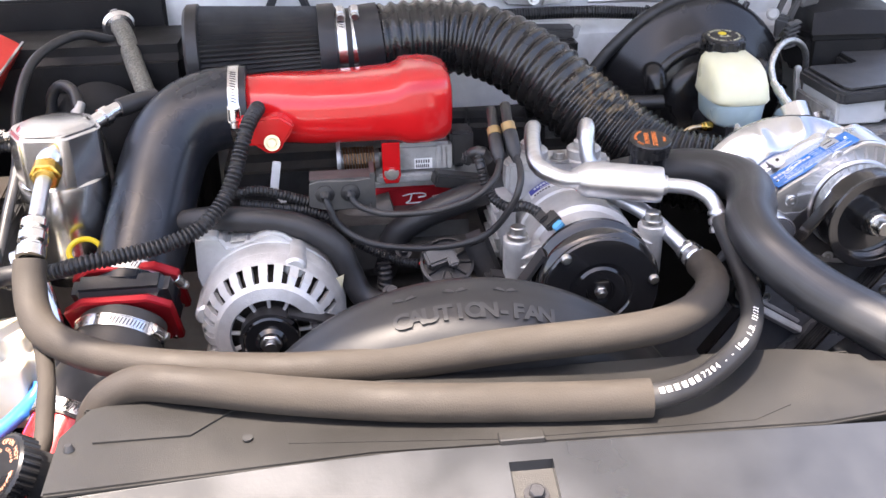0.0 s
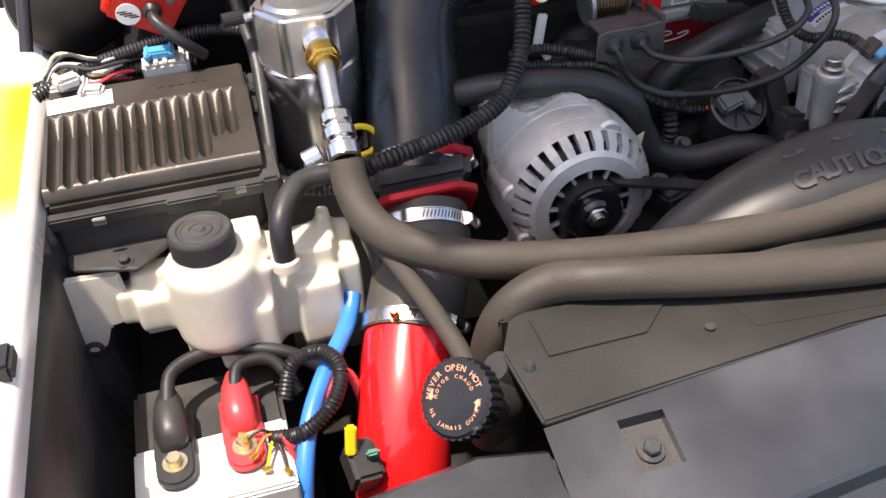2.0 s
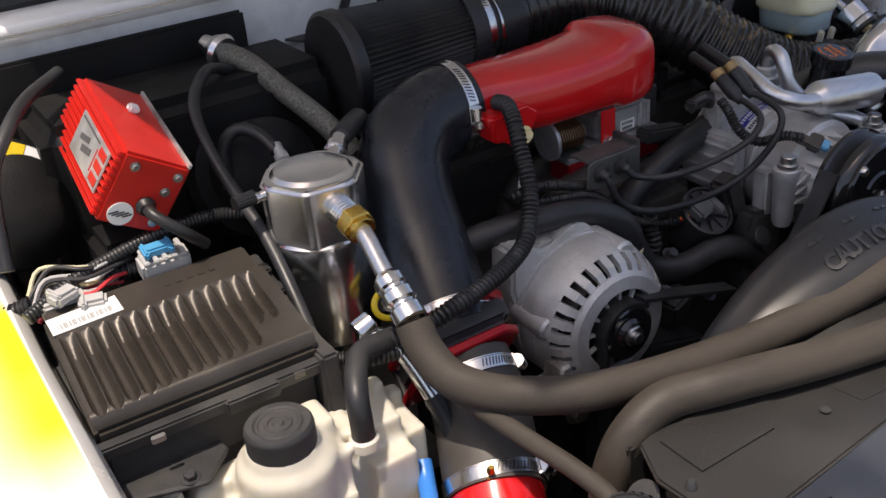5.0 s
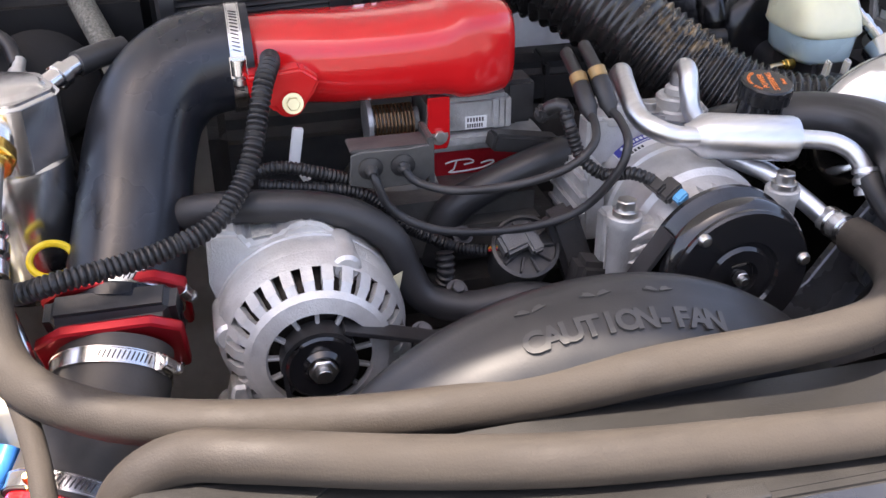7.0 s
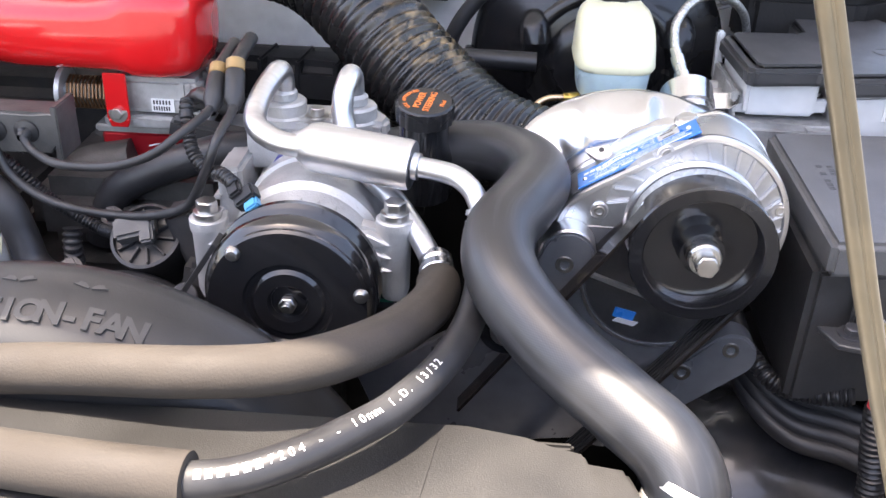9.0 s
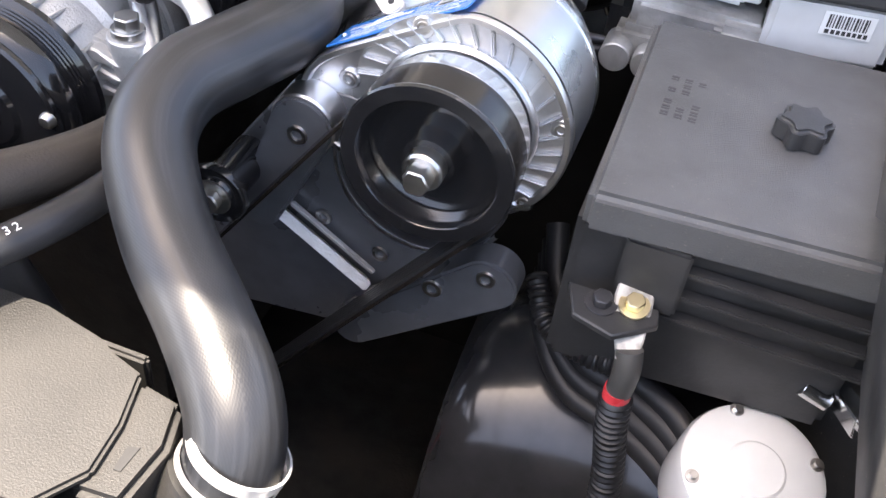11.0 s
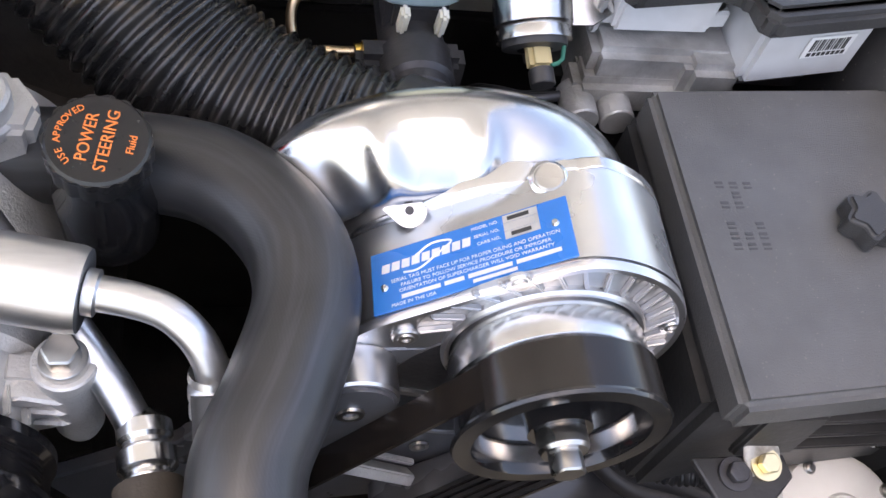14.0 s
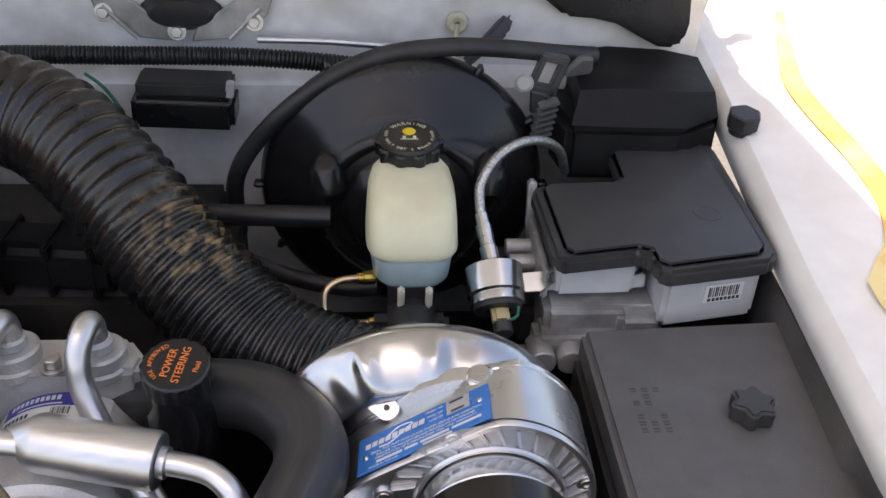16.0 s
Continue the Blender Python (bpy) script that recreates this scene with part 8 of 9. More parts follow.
solo("headlamp_panel", b, M_GLOSSBLK, "gloss black panel behind the headlamp", "panel", kind="structure")
b = bmesh.new()
rings = []
for k in range(13):
    a = radians(5 + 175 * k / 12)
    rings.append([b.verts.new((0.655 + 0.27 * i / 10, 1.03 + 0.15 * math.cos(a) - 0.05 * abs(i / 10 - 0.45), 0.69 + 0.17 * math.sin(a) - 0.10 * (i / 10 - 0.45) ** 2)) for i in range(11)])
for r0, r1 in zip(rings, rings[1:]):
    for i in range(10):
        b.faces.new((r0[i], r0[i + 1], r1[i + 1], r1[i]))
bmesh.ops.recalc_face_normals(b, faces=b.faces)
bt2 = solo("wheel_arch_liner", b, mat("glossy_liner", (0.028, 0.029, 0.032), 0.2, vary=0.2, coat=0.4, second=(0.05, 0.05, 0.05), second_at=0.6), "gloss black moulded liner below the cables", "liner", kind="structure")
so = bt2.modifiers.new("thick", "SOLIDIFY")
so.thickness, so.offset = 0.003, -1

# ---- hood prop ----
M_PROP = mat("prop_rod", (0.10, 0.088, 0.062), 0.42, metal=0.5, vary=0.15, second=(0.16, 0.13, 0.08), second_at=0.6)
hp = thing("hood_prop", "olive-brown steel hood prop rod", "hood prop", (0.72, 0.524, 0.93))
for name, off, q in (("rod", -0.0019, 0.0026), ("channel_edge", 0.0024, 0.0020), ("channel_web", 0.0004, 0.0017)):
    b = bmesh.new()
    tube(b, [(x + off, y, z) for x, y, z in ((0.72, 0.524, 0.93), (0.693, 0.525, 1.0), (0.6165, 0.532, 1.2), (0.5495, 0.539, 1.4), (0.40, 0.555, 1.84), (0.28, 0.57, 2.19))], q, 12, 0.05)
    part(name, b, M_PROP, hp)

# ---- brake booster, master cylinder, reservoir ----
bo = thing("brake_booster", "gloss black brake booster on the firewall", "brake booster", (0.588, 1.40, 1.05))
O0 = at(0.586, -0.012, 1.078) @ Matrix.Rotation(radians(90), 4, "X") @ Matrix.Diagonal((1.02, 1.02, 1, 1))
b = bmesh.new()
lathe(b, [(0.0, -1.300), (0.045, -1.300), (0.055, -1.304), (0.062, -1.315), (0.085, -1.320), (0.10, -1.328), (0.112, -1.345), (0.128, -1.352), (0.138, -1.362), (0.142, -1.372), (0.142, -1.380), (0.136, -1.384), (0.130, -1.40), (0.10, -1.43)], O0, 72)
lathe(b, [(0.070, -1.3185), (0.074, -1.3150), (0.079, -1.3140), (0.084, -1.3160), (0.088, -1.3230)], O0, 56)
part("shell", b, M_BOOSTER, bo, sharp=40)
for k in range(12):
    b = bmesh.new()
    box(b, 0.016, 0.006, 0.012, O0 @ pose(0, 0, 0, 0, 0, 30 * k) @ Matrix.Translation((0.141, 0, -1.372)), 0.002, 1)
    part("crimp_tab", b, M_BOOSTER, bo)
for x in (-0.075, 0.080):
    b = bmesh.new()
    tube(b, [(0.588 + x, 1.325, 1.125), (0.588 + x * 1.02, 1.305, 1.120), (0.588 + x, 1.30, 1.105)], 0.017, 16)
    part("stud_dimple", b, M_BOOSTER, bo)
hose("vacuum_hose", [(0.415, 1.36, 1.02), (0.418, 1.352, 1.09), (0.452, 1.35, 1.145), (0.505, 1.352, 1.192), (0.56, 1.356, 1.219), (0.62, 1.36, 1.228), (0.675, 1.365, 1.226), (0.74, 1.38, 1.215), (0.78, 1.40, 1.205)], 0.009, M_RUBBER, "black vacuum hose arching over the brake booster")
hose("vacuum_pipe", [(0.40, 1.28, 1.09), (0.45, 1.275, 1.092), (0.515, 1.272, 1.092)], 0.0105, M_RUBBER, "black rubber vacuum pipe into the booster")
hose("brake_hose", [(0.43, 1.265, 1.05), (0.48, 1.235, 1.048), (0.53, 1.215, 1.05), (0.56, 1.21, 1.055)], 0.008, M_RUBBER, "black rubber line beside the master cylinder")
bc = thing("brake_master_cylinder", "grey cast brake master cylinder with copper lines", "master cylinder", (0.585, 1.20, 1.04))
b = bmesh.new()
cyl(b, 0.021, 0.19, at(0.588, 1.30, 1.058) @ Matrix.Rotation(radians(90), 4, "X"), 28, 0.003)
cyl(b, 0.024, 0.03, at(0.588, 1.15, 1.058) @ Matrix.Rotation(radians(90), 4, "X"), 28, 0.003)
box(b, 0.07, 0.022, 0.03, at(0.585, 1.145, 1.054), 0.005)
box(b, 0.04, 0.09, 0.03, at(0.588, 1.205, 1.078), 0.005)
part("cylinder", b, M_DKSTEEL, bc)
for pts in ([(0.556, 1.186, 1.083), (0.540, 1.183, 1.084), (0.524, 1.180, 1.083), (0.513, 1.174, 1.076), (0.512, 1.164, 1.062), (0.520, 1.152, 1.048), (0.538, 1.143, 1.040), (0.55, 1.13, 1.01)], [(0.566, 1.152, 1.060), (0.546, 1.149, 1.060), (0.531, 1.149, 1.060), (0.523, 1.155, 1.05), (0.520, 1.165, 1.02)]):
    b = bmesh.new()
    tube(b, pts, 0.0034, 12, 0.003)
    ln_ = part("brake_line", b, M_COPPER, bc, "bare copper brake line")
    b = bmesh.new()
    p, q = Vector(pts[0]), Vector(pts[1])
    hexes(b, 0.0068, 0.011, frame_along(q - p, p))
    cyl(b, 0.0052, 0.016, frame_along(q - p, p), 16)
    part("flare_nut", b, M_BRASS, ln_)
br = thing("brake_reservoir", "yellowed translucent brake fluid reservoir with black warning cap", "fluid reservoir", (0.588, 1.21, 1.08))
b = bmesh.new()
rings = []
for z, cy, a, bb, e in ((1.118, 1.208, 0.0385, 0.051, 4.0), (1.122, 1.208, 0.0402, 0.0528, 4.2), (1.127, 1.208, 0.0398, 0.052, 4.0), (1.140, 1.210, 0.0392, 0.050, 3.8), (1.154, 1.216, 0.0380, 0.045, 3.6), (1.163, 1.224, 0.0350, 0.038, 3.2), (1.168, 1.234, 0.029, 0.030, 2.6), (1.172, 1.242, 0.024, 0.024, 2.0)):
    rings.append(sup_ring(b, (0.588, cy, z), (1, 0, 0), (0, 1, 0), a, bb, e, 44))
loft(b, rings)
part("upper_tank", b, M_TANKY, br, sharp=60)
b = bmesh.new()
rings = []
for z, a, bb in ((1.086, 0.030, 0.044), (1.092, 0.0345, 0.0485), (1.1175, 0.0372, 0.0505)):
    rings.append(sup_ring(b, (0.588, 1.208, z), (1, 0, 0), (0, 1, 0), a, bb, 3.4, 44))
loft(b, rings)
part("lower_tank", b, M_TANKB, br, "pale blue translucent lower half", sharp=60)
for x in (0.578, 0.602):
    b = bmesh.new()
    box(b, 0.006, 0.010, 0.022, at(x, 1.153, 1.085, 12, 0, 0), 0.002)
    part("retaining_peg", b, M_TANK, br)
CD = Vector((0.0, -0.12, 1)).normalized()
cm = frame_along(CD, (0.587, 1.253, 1.189))
cxv = Vector((1, 0.0, 0))
cm = Matrix.Translation((0.587, 1.252, 1.189)) @ Matrix((cxv, CD.cross(cxv), CD)).transposed().to_4x4()
b = bmesh.new()
lathe(b, [(0, 0), (0.025, 0), (0.0275, -0.002), (0.0285, -0.012), (0.0275, -0.018), (0.022, -0.02)], cm, 48)
bcap = part("cap", b, M_CAPBLK, br, "black ribbed cap with warning print")
for k in range(10):
    b = bmesh.new()
    cyl(b, 0.0065, 0.015, cm @ pose(0, 0, 0, 0, 0, 36 * k) @ Matrix.Translation((0.0245, 0, -0.018)), 14, 0.0015)
    part("grip_lobe", b, M_CAPBLK, bcap)
b = bmesh.new()
q = cm @ Matrix.Translation((0, 0, 0.0002))
arc_text(b, "WARNING", 0.0058, 0.0195, q, 90, 85)
arc_text(b, "USE ONLY DOT 3 BRAKE FLU" + "ID", 0.0040, 0.0210, q, 270, 215, True)
bars(b, [(-0.008, -0.005, 0.016, 0.0012), (-0.006, -0.002, 0.003, 0.004), (0.003, -0.002, 0.003, 0.004)], q, 0.0002)
part("warning_print", b, M_TAPE, bcap, "pale warning print")
b = bmesh.new()
lathe(b, [(0, 0.0004), (0.0055, 0.0004), (0.006, 0)], cm @ pose(0, 0.007, 0.0002), 24)
part("yellow_symbol", b, M_YELLOW, bcap)

# ---- anti-lock brake unit ----
ab = thing("abs_module", "anti-lock brake module with black lid and white body", "brake module", (0.79, 1.2, 1.04))
lid_out = [(0.700, 1.246), (0.704, 1.140), (0.712, 1.132), (0.776, 1.143), (0.786, 1.138), (0.787, 1.120), (0.797, 1.113), (0.888, 1.130), (0.897, 1.142), (0.899, 1.335), (0.892, 1.344), (0.800, 1.330), (0.789, 1.322), (0.787, 1.268), (0.776, 1.260), (0.708, 1.256)]
AT = Matrix.Translation((0, 0, 1.120)) @ pose(0, 0, 0, 0, 0, 0)
b = bmesh.new()
prism(b, lid_out, 0.017, AT, 0.004, 2)
prism(b, [(0.80 + (x - 0.80) * 0.90, 1.225 + (y - 1.225) * 0.93) for x, y in lid_out], 0.005, AT @ Matrix.Translation((0, 0, 0.0155)), 0.003, 2)
lid = part("lid", b, M_ABSLID, ab)
b = bmesh.new()
lathe(b, [(0.010, 0), (0.0105, 0.0006), (0.0125, 0.0006), (0.013, 0)], AT @ Matrix.Translation((0.852, 1.20, 0.0205)), 28)
part("moulded_ring", b, M_ABSLID, lid)
b = bmesh.new()
prism(b, [(0.798, 1.122), (0.886, 1.138), (0.890, 1.325), (0.80, 1.315)], 0.050, AT @ Matrix.Translation((0, 0, -0.049)), 0.005, 2)
body = part("body", b, M_WHITEPL, ab, "pale grey plastic body")
b = bmesh.new()
box(b, 0.036, 0.0008, 0.018, at(0.852, 1.1305, 1.104, 0, 0, 10.5), 0)
lb = part("barcode_label", b, M_LABEL, body, "white barcode label")
b = bmesh.new()
m = at(0.852, 1.1298, 1.104, 90, 0, 10.5)
bars(b, [(-0.0145 + 0.0021 * k, 0.002, 0.0008 + 0.0006 * (k % 3 == 0), 0.010) for k in range(14)] + [(-0.0145, -0.006, 0.003, 0.003)], m)
bars(b, [(-0.010 + 0.0038 * k, -0.006, 0.0026, 0.0032) for k in range(7)], m)
tagged(part("barcode", b, M_INK, lb), kind="stuff")
b = bmesh.new()
prism(b, [(0.712, 1.150), (0.780, 1.152), (0.785, 1.26), (0.71, 1.255)], 0.034, AT @ Matrix.Translation((0, 0, -0.033)), 0.003, 2)
prism(b, [(0.700, 1.158), (0.722, 1.158), (0.714, 1.176), (0.700, 1.176)], 0.014, at(0, 0, 1.086), 0.002)
prism(b, [(0.768, 1.154), (0.792, 1.156), (0.79, 1.172), (0.77, 1.172)], 0.014, at(0, 0, 1.090), 0.002)
part("coil_housing", b, M_WHITEPL, ab)
bolt(ab, (0.707, 1.166, 1.100), (0, -0.1, 1), 0.005, 0.004)
bolt(ab, (0.781, 1.164, 1.104), (0, -0.1, 1), 0.005, 0.004)
b = bmesh.new()
box(b, 0.10, 0.055, 0.06, at(0.752, 1.165, 1.052), 0.006)
box(b, 0.115, 0.03, 0.03, at(0.752, 1.146, 1.045), 0.006)
box(b, 0.04, 0.03, 0.05, at(0.785, 1.142, 1.055), 0.006)
for x in (0.70, 0.725):
    cyl(b, 0.012, 0.03, at(x, 1.145, 1.04) @ Matrix.Rotation(radians(90), 4, "X"), 20)
for y in (1.20, 1.225):
    cyl(b, 0.008, 0.035, at(0.712, y, 1.088, 0, -90, 0), 18)
part("valve_block", b, M_CAST2, ab, "cast alloy valve block with ports")
b = bmesh.new()
box(b, 0.008, 0.012, 0.05, at(0.703, 1.255, 1.115, -12, 0, 0), 0.002)
box(b, 0.006, 0.10, 0.03, at(0.703, 1.205, 1.095), 0.002)
part("side_bracket", b, M_CAST2, ab)
for z, y in ((1.02, 1.14), (1.0, 1.16)):
    b = bmesh.new()
    tube(b, [(0.70, y, z + 0.02), (0.67, y - 0.005, z + 0.02), (0.645, y + 0.01, z + 0.01), (0.64, y + 0.03, z - 0.02)], 0.0036, 12, 0.004)
    part("brake_line", b, M_DKSTEEL, ab)
b = bmesh.new()
box(b, 0.24, 0.12, 0.05, at(0.80, 1.24, 1.03), 0.01)
part("mount_bracket", b, M_BLACKM, ab)

# ---- fluid pressure sender with braided line ----
pr = thing("pressure_sender", "clamped steel pressure sender with tan plug", "pressure sender", (0.664, 1.17, 1.06))
VD = Vector((0.06, -0.82, -0.55)).normalized()
vm = frame_along(VD, (0.6585, 1.172, 1.103)) @ Matrix.Diagonal((1.12, 1.12, 1, 1))
b = bmesh.new()
lathe(b, [(0, 0), (0.020, 0.0), (0.0225, 0.002), (0.0225, 0.026), (0.0205, 0.028), (0.0215, 0.03), (0.0215, 0.036), (0.017, 0.0365)], vm, 40)
part("case", b, M_CHROME, pr)
b = bmesh.new()
lathe(b, [(0.0, 0.030), (0.0185, 0.033), (0.0185, 0.040), (0.010, 0.041)], vm, 32)
part("insulator", b, M_BLACK, pr)
b = bmesh.new()
vp = frame_along((0.08, -0.93, -0.34), (0.660, 1.152, 1.089))
box(b, 0.015, 0.012, 0.034, vp @ Matrix.Translation((0, 0, 0.015)), 0.003)
part("plug", b, M_TAN, pr, "tan plug with dark tip")
b = bmesh.new()
cyl(b, 0.0080, 0.011, vp @ Matrix.Translation((0, 0, 0.031)), 18)
part("plug_tip", b, M_DKSTEEL, pr)
b = bmesh.new()
prism(b, [(0, -0.010), (0.018, -0.009), (0.032, 0.0), (0.030, 0.010), (0.018, 0.010), (0, 0.008)], 0.002, Matrix.Translation((0.680, 1.157, 1.097)) @ pose(0, 0, 0, 35, 0, -2), 0.0006)
part("clamp_tab", b, M_CHROME, pr)
b = bmesh.new()
um = frame_along((-0.0065, 0.044, 0.024), (0.6575, 1.175, 1.105))
hexes(b, 0.0085, 0.016, um)
cyl(b, 0.0068, 0.010, um @ Matrix.Translation((0, 0, 0.016)), 18)
hexes(b, 0.0078, 0.014, um @ Matrix.Translation((0, 0, 0.024)))
cyl(b, 0.006, 0.012, um @ Matrix.Translation((0, 0, 0.037)), 18)
part("fitting", b, M_CHROME, pr)
b = bmesh.new()
tube(b, [(0.651, 1.217, 1.128), (0.650, 1.226, 1.142), (0.652, 1.234, 1.153), (0.666, 1.250, 1.168), (0.688, 1.270, 1.172), (0.713, 1.290, 1.165), (0.736, 1.310, 1.144), (0.748, 1.325, 1.112)], 0.0046, 16, 0.003)
part("braided_line", b, M_BRAID, pr, "steel braided line")
b = bmesh.new()
tube(b, [vp @ Vector((0.006, 0.004, 0.030)), vp @ Vector((0.014, 0.004, 0.026)), vp @ Vector((0.016, 0.006, 0.010)), vp @ Vector((0.012, 0.008, -0.008))], 0.0014, 8)
part("green_lead", b, M_GREEN, pr)

# ---- firewall details ----
hose("corrugated_loom", [(0.12, 1.425, 1.185), (0.20, 1.422, 1.190), (0.30, 1.420, 1.191), (0.41, 1.418, 1.192), (0.50, 1.416, 1.188), (0.58, 1.412, 1.180)], 0.0095, M_CONDUIT, "black corrugated main loom along the firewall", rad=ribbed(0.0098, 0.0042, 0.0018), step=0.0011, seg=16)
hose("steel_line", [(0.44, 1.432, 1.205), (0.52, 1.430, 1.204), (0.60, 1.425, 1.198), (0.64, 1.415, 1.188)], 0.004, M_PIPE, "thin bright steel line on the firewall", "line")
hose("green_wire", [(0.27, 1.405, 1.178), (0.288, 1.40, 1.165), (0.305, 1.395, 1.14)], 0.0018, M_GREEN, "thin green wire near the loom", "wire", seg=8)
b = bmesh.new()
rb = thing("relay_box", "black relay box under the firewall loom", "relay box", (0.365, 1.41, 1.13))
box(b, 0.102, 0.050, 0.034, at(0.366, 1.405, 1.144, 0, 2, 0), 0.006, 3)
part("body", b, M_CAPBLK, rb)
b = bmesh.new()
box(b, 0.094, 0.040, 0.014, at(0.368, 1.407, 1.168, 0, 2, 0), 0.003)
part("lid", b, M_BLACK, rb)
b = bmesh.new()
box(b, 0.009, 0.006, 0.020, at(0.414, 1.388, 1.170, 10, 12, 0), 0.0015)
part("clip", b, M_GREYPL, rb, "pale clip")
hb_ = thing("wiper_motor_bracket", "grey stamped wiper motor bracket with black rubber mount", "bracket", (0.36, 1.44, 1.21))
for s in (-1, 1):
    b = bmesh.new()
    prism(b, [(0.006 * s, -0.010), (0.046 * s, -0.006), (0.062 * s, 0.010), (0.084 * s, 0.018), (0.090 * s, 0.036), (0.060 * s, 0.040), (0.036 * s, 0.022), (0.014 * s, 0.010)], 0.006, at(0.366, 1.446, 1.208) @ Matrix.Rotation(radians(90), 4, "X"), 0.0015)
    arm_ = part("arm", b, M_CAST2, hb_)
    b = bmesh.new()
    tube(b, [(0.366 + 0.078 * s, 1.437, 1.236), (0.366 + 0.046 * s, 1.434, 1.204)], 0.0022, 8)
    part("edge_bead", b, M_CAST2, arm_)
b = bmesh.new()
lathe(b, [(0, 0.012), (0.7, 0.010), (1, 0.0)], at(0.364, 1.447, 1.228) @ Matrix.Rotation(radians(90), 4, "X") @ Matrix.Diagonal((0.042, 0.020, 1, 1)), 32)
part("rubber_mount", b, M_RUBBER, hb_)
for x, z in ((0.289, 1.229), (0.437, 1.221), (0.359, 1.210)):
    b = bmesh.new()
    cyl(b, 0.0085, 0.003, frame_along((0, -1, 0.2), (x, 1.441, z)), 20)
    part("washer", b, M_CAST2, hb_)
    bolt(hb_, (x, 1.438, z), (0, -1, 0.2), 0.0060, 0.006)
b = bmesh.new()
lathe(b, [(0.003, 0.004), (0.008, 0.006), (0.011, 0.004), (0.012, 0)], at(0.644, 1.449, 1.219) @ Matrix.Rotation(radians(90), 4, "X"), 24)
tube(b, [(0.644, 1.445, 1.219), (0.642, 1.44, 1.20), (0.635, 1.438, 1.185)], 0.0025, 8)
solo("grommet", b, M_TAPE, "brown rubber grommet with wires through the firewall", "grommet")
b = bmesh.new()
prism(b, [(-0.035, -0.008), (0.02, -0.008), (0.035, 0.002), (0.032, 0.010), (0.02, 0.010), (-0.035, 0.002)], 0.014, at(0.675, 1.435, 1.205, 60, -35, 20), 0.004, 2)
solo("hinge_arm", b, M_BLACK, "black hinge arm at the cowl corner", "hinge arm")
cv = thing("cowl_inlet_box", "black plastic air inlet box in the corner of the bay", "inlet box", (0.82, 1.38, 1.12))
b = bmesh.new()
prism(b, [(0.745, 1.318), (0.862, 1.315), (0.905, 1.345), (0.905, 1.43), (0.755, 1.43), (0.735, 1.37)], 0.060, at(0, 0, 1.105), 0.008, 2)
hood_pts = [[(0.748, 1.322, 1.165), (0.758, 1.345, 1.192), (0.762, 1.43, 1.197)], [(0.800, 1.316, 1.166), (0.800, 1.336, 1.198), (0.800, 1.43, 1.203)], [(0.862, 1.318, 1.164), (0.858, 1.338, 1.194), (0.860, 1.43, 1.200)], [(0.903, 1.348, 1.162), (0.898, 1.356, 1.186), (0.900, 1.43, 1.192)]]
gv = [[b.verts.new(p) for p in r] for r in hood_pts]
for r0, r1 in zip(gv, gv[1:]):
    for i in range(2):
        b.faces.new((r0[i], r1[i], r1[i + 1], r0[i + 1]))
for r in (gv[0], gv[-1]):
    lowv = [b.verts.new((v.co.x, v.co.y, 1.15)) for v in r]
    for i in range(2):
        b.faces.new((r[i], r[i + 1], lowv[i + 1], lowv[i]))
part("box", b, M_DARK, cv)
b = bmesh.new()
prism(b, [(0.752, 1.372), (0.772, 1.362), (0.885, 1.352), (0.892, 1.366), (0.776, 1.380), (0.76, 1.40)], 0.006, at(0, 0, 1.197, 0, 3, 0), 0.002)
part("ridge", b, M_CAPBLK, cv)
b = bmesh.new()
q = at(0.7295, 1.372, 1.197, 12, 0, 0) @ pose(0, 0, 0, 0, 14, 0)
for x, z, w, h in ((-0.011, 0, 0.007, 0.046), (0.011, 0, 0.009, 0.044), (0, 0.019, 0.030, 0.009), (0, -0.018, 0.028, 0.009)):
    box(b, w, 0.010, h, q @ pose(x, 0, z), 0.002)
prism(b, [(-0.012, -0.020), (0.012, -0.020), (0.004, -0.048), (-0.002, -0.048)], 0.006, q @ Matrix.Rotation(radians(90), 4, "X"), 0.002)
prism(b, [(0.012, 0.012), (0.022, 0.032), (0.034, 0.034), (0.040, 0.016), (0.016, 0.004)], 0.010, q @ Matrix.Rotation(radians(90), 4, "X"), 0.003)
part("clip_frame", b, M_GREYLID, cv, "charcoal plastic clip frame")
b = bmesh.new()
box(b, 0.010, 0.012, 0.040, at(0.726, 1.345, 1.164, -8, 8, 4), 0.002)
fc = part("finned_connector", b, M_BLACK, cv)
for k in range(6):
    b = bmesh.new()
    box(b, 0.020, 0.012, 0.0028, at(0.727 - 0.001 * k, 1.339, 1.180 - 0.0066 * k, 10, -14, 8), 0.0008)
    part("fin", b, M_GREYLID, fc)
b = bmesh.new()
cyl(b, 0.0095, 0.010, at(0.708, 1.374, 1.186, 70, 0, -20), 18, 0.003)
part("round_clip", b, M_GREYPL, cv)
b = bmesh.new()
prism(b, [(0.60, 1.300), (0.70, 1.262), (0.735, 1.247), (0.755, 1.231), (0.785, 1.229), (0.81, 1.224), (0.836, 1.210), (0.858, 1.199), (0.878, 1.198), (0.885, 1.206), (0.888, 1.225), (0.884, 1.262), (0.87, 1.310)], 0.10, at(0, 1.535, 0) @ Matrix.Rotation(radians(90), 4, "X"), 0.016, 4)
solo("cowl_corner_trim", b, M_CAPBLK, "black plastic cowl corner trim", "cowl trim")
b = bmesh.new()
hexes(b, 0.017, 0.016, at(0.918, 1.322, 1.165, 5, 0, 12))
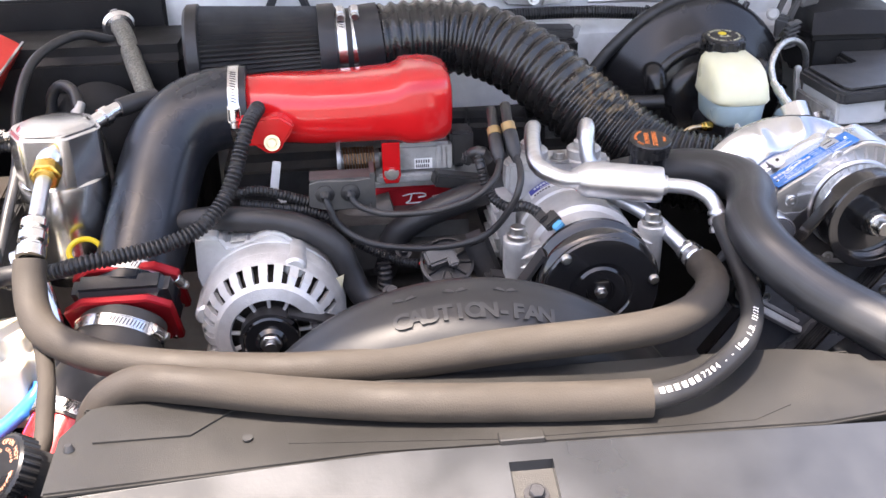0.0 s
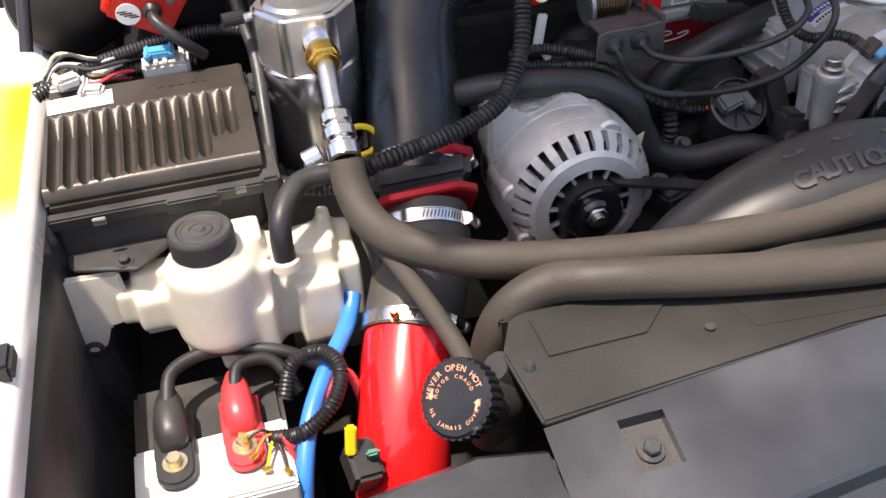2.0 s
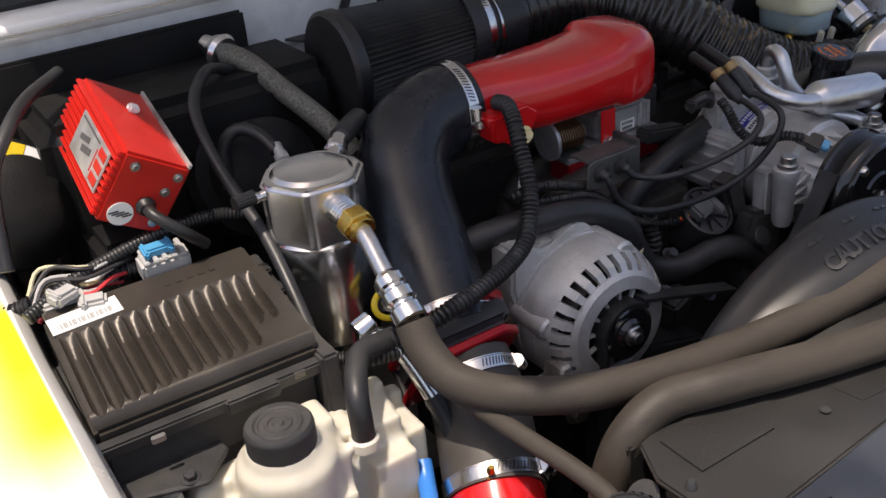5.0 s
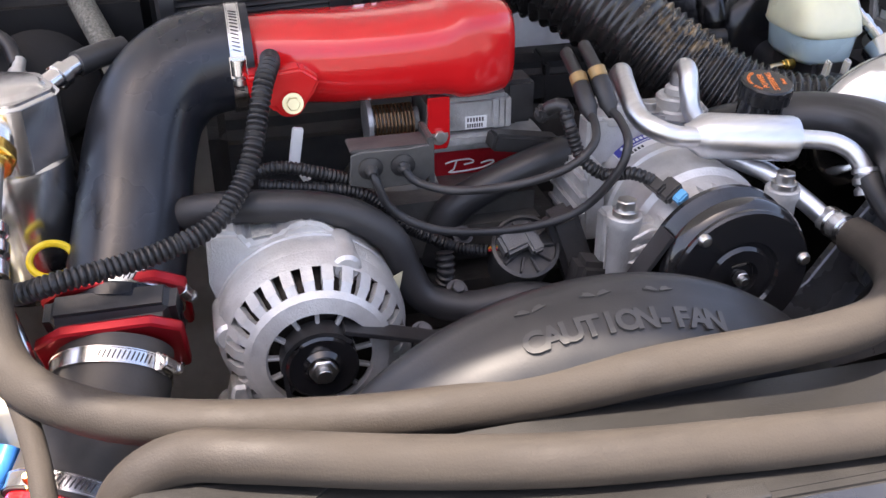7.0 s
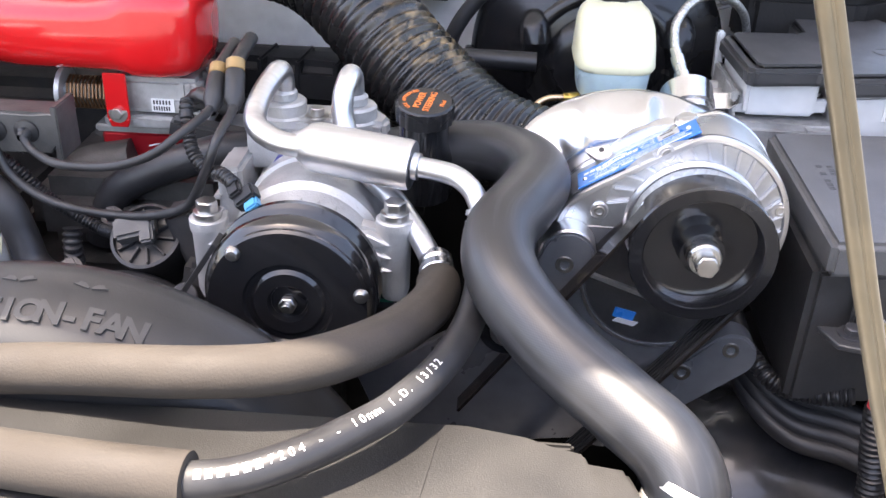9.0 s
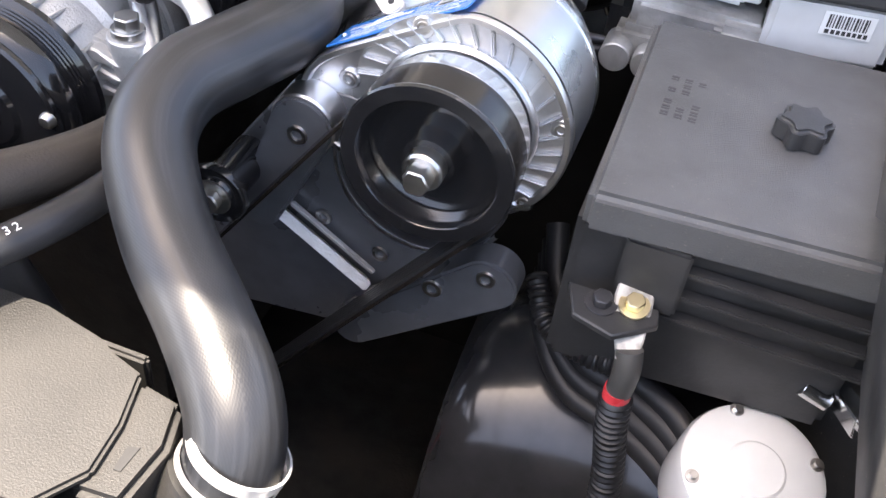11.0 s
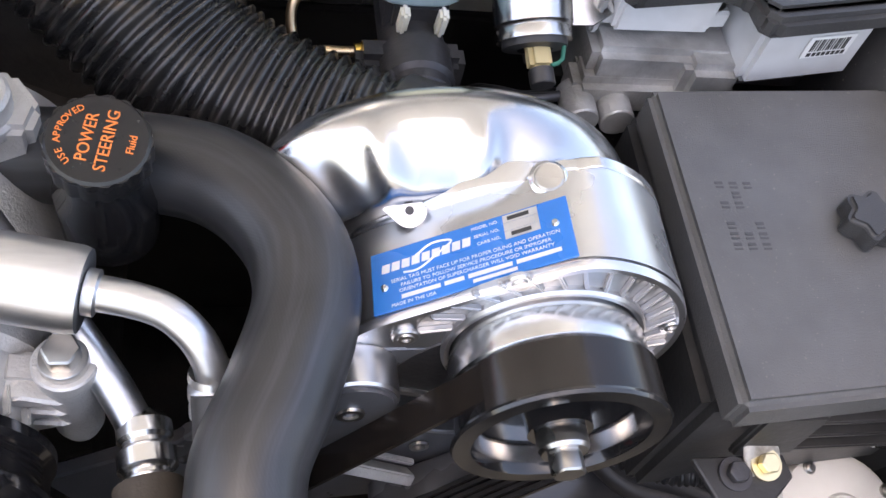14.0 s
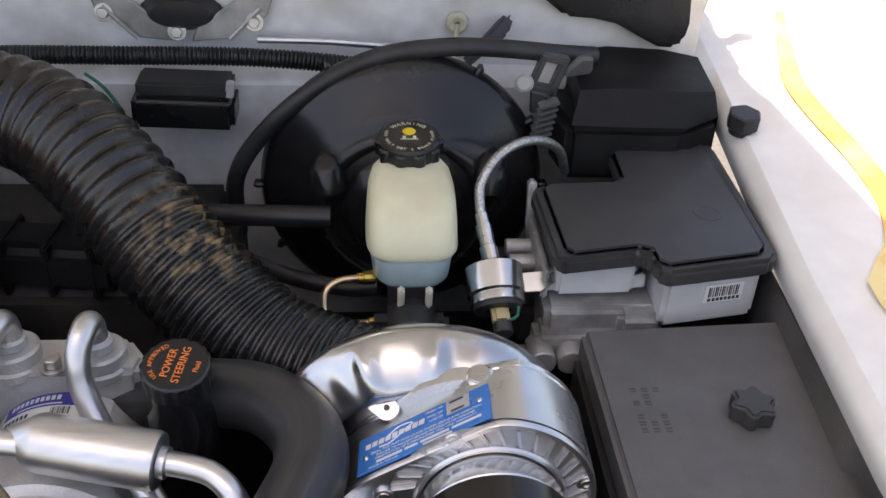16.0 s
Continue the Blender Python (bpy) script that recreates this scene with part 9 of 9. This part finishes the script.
cyl(b, 0.012, 0.008, at(0.918, 1.322, 1.158, 5, 0, 0), 20)
solo("bump_stop", b, M_RUBBER, "black rubber hood bump stop on the fender edge", "bump stop", "hood bump stops")

# ---- rear left: heater box, braided line, hoses ----
hx = thing("heater_box", "black heater and blower box on the firewall", "heater box", (-0.28, 1.35, 0.95))
b = bmesh.new()
box(b, 0.34, 0.15, 0.34, at(-0.30, 1.35, 1.03), 0.02, 3)
box(b, 0.16, 0.08, 0.12, at(-0.22, 1.27, 1.03), 0.015, 3)
part("box", b, M_DARK, hx)
b = bmesh.new()
lathe(b, [(0, 0.05), (0.04, 0.048), (0.055, 0.04), (0.06, 0.0), (0.075, -0.002), (0.08, -0.02)], at(-0.255, 1.26, 1.10, 65, 0, 8), 40)
part("blower_cap", b, M_DARK, hx)
bl = thing("braided_hose", "dull braided oil line with a round end fitting", "hose", (-0.2, 1.28, 1.12))
b = bmesh.new()
tube(b, [(-0.235, 1.36, 1.212), (-0.222, 1.325, 1.205), (-0.205, 1.275, 1.18), (-0.186, 1.225, 1.152), (-0.17, 1.18, 1.12)], 0.0125, 18)
part("line", b, M_DKBRAID, bl)
b = bmesh.new()
lathe(b, [(0.012, -0.006), (0.019, -0.004), (0.022, 0.002), (0.019, 0.010), (0.012, 0.014)], frame_along((-0.3, 0.9, 0.25), (-0.236, 1.362, 1.212)), 28)
lathe(b, [(0.0, 0.03), (0.011, 0.03), (0.013, 0.016), (0.013, 0.0)], frame_along((-0.3, 0.9, 0.25), (-0.236, 1.362, 1.212)), 20)
part("end_fitting", b, M_CHROME, bl)
hose("wiring_hose", [(-0.33, 0.99, 1.03), (-0.325, 1.04, 1.07), (-0.322, 1.10, 1.11), (-0.33, 1.17, 1.16), (-0.32, 1.24, 1.20), (-0.28, 1.30, 1.215), (-0.24, 1.33, 1.20)], 0.0062, M_RUBBER, "black rubber hose curving up behind the accumulator")
hose("wiring_hose", [(-0.225, 1.05, 1.0), (-0.22, 1.10, 1.04), (-0.235, 1.16, 1.09), (-0.25, 1.19, 1.12)], 0.008, M_RUBBER, "black rubber hose behind the accumulator")
b = bmesh.new()
cyl(b, 0.006, 0.03, at(-0.262, 1.160, 1.142, -62, 10, 0), 18)
hexes(b, 0.0085, 0.010, at(-0.262, 1.165, 1.145, -62, 10, 0))
solo("line_fitting", b, M_CAST2, "dull steel line fitting behind the accumulator", "fitting")
hose("wiring_hose", [(-0.262, 1.183, 1.152), (-0.270, 1.205, 1.166), (-0.287, 1.218, 1.172), (-0.303, 1.222, 1.155), (-0.306, 1.220, 1.11)], 0.0072, M_RUBBER, "black rubber hose looping behind the line fitting")
b = bmesh.new()
prism(b, [(0.15, 1.46), (0.23, 1.46), (0.25, 1.49), (0.13, 1.49)], 0.004, at(-0.25, -0.04, 1.18, 0, 0, 0), 0.001)
box(b, 0.012, 0.01, 0.08, at(-0.04, 1.435, 1.20, 0, 25, 0), 0.003)
box(b, 0.012, 0.01, 0.08, at(0.02, 1.435, 1.21, 0, -20, 0), 0.003)
solo("firewall_bracket", b, M_BLACKM, "black bracket on the white firewall", "bracket")
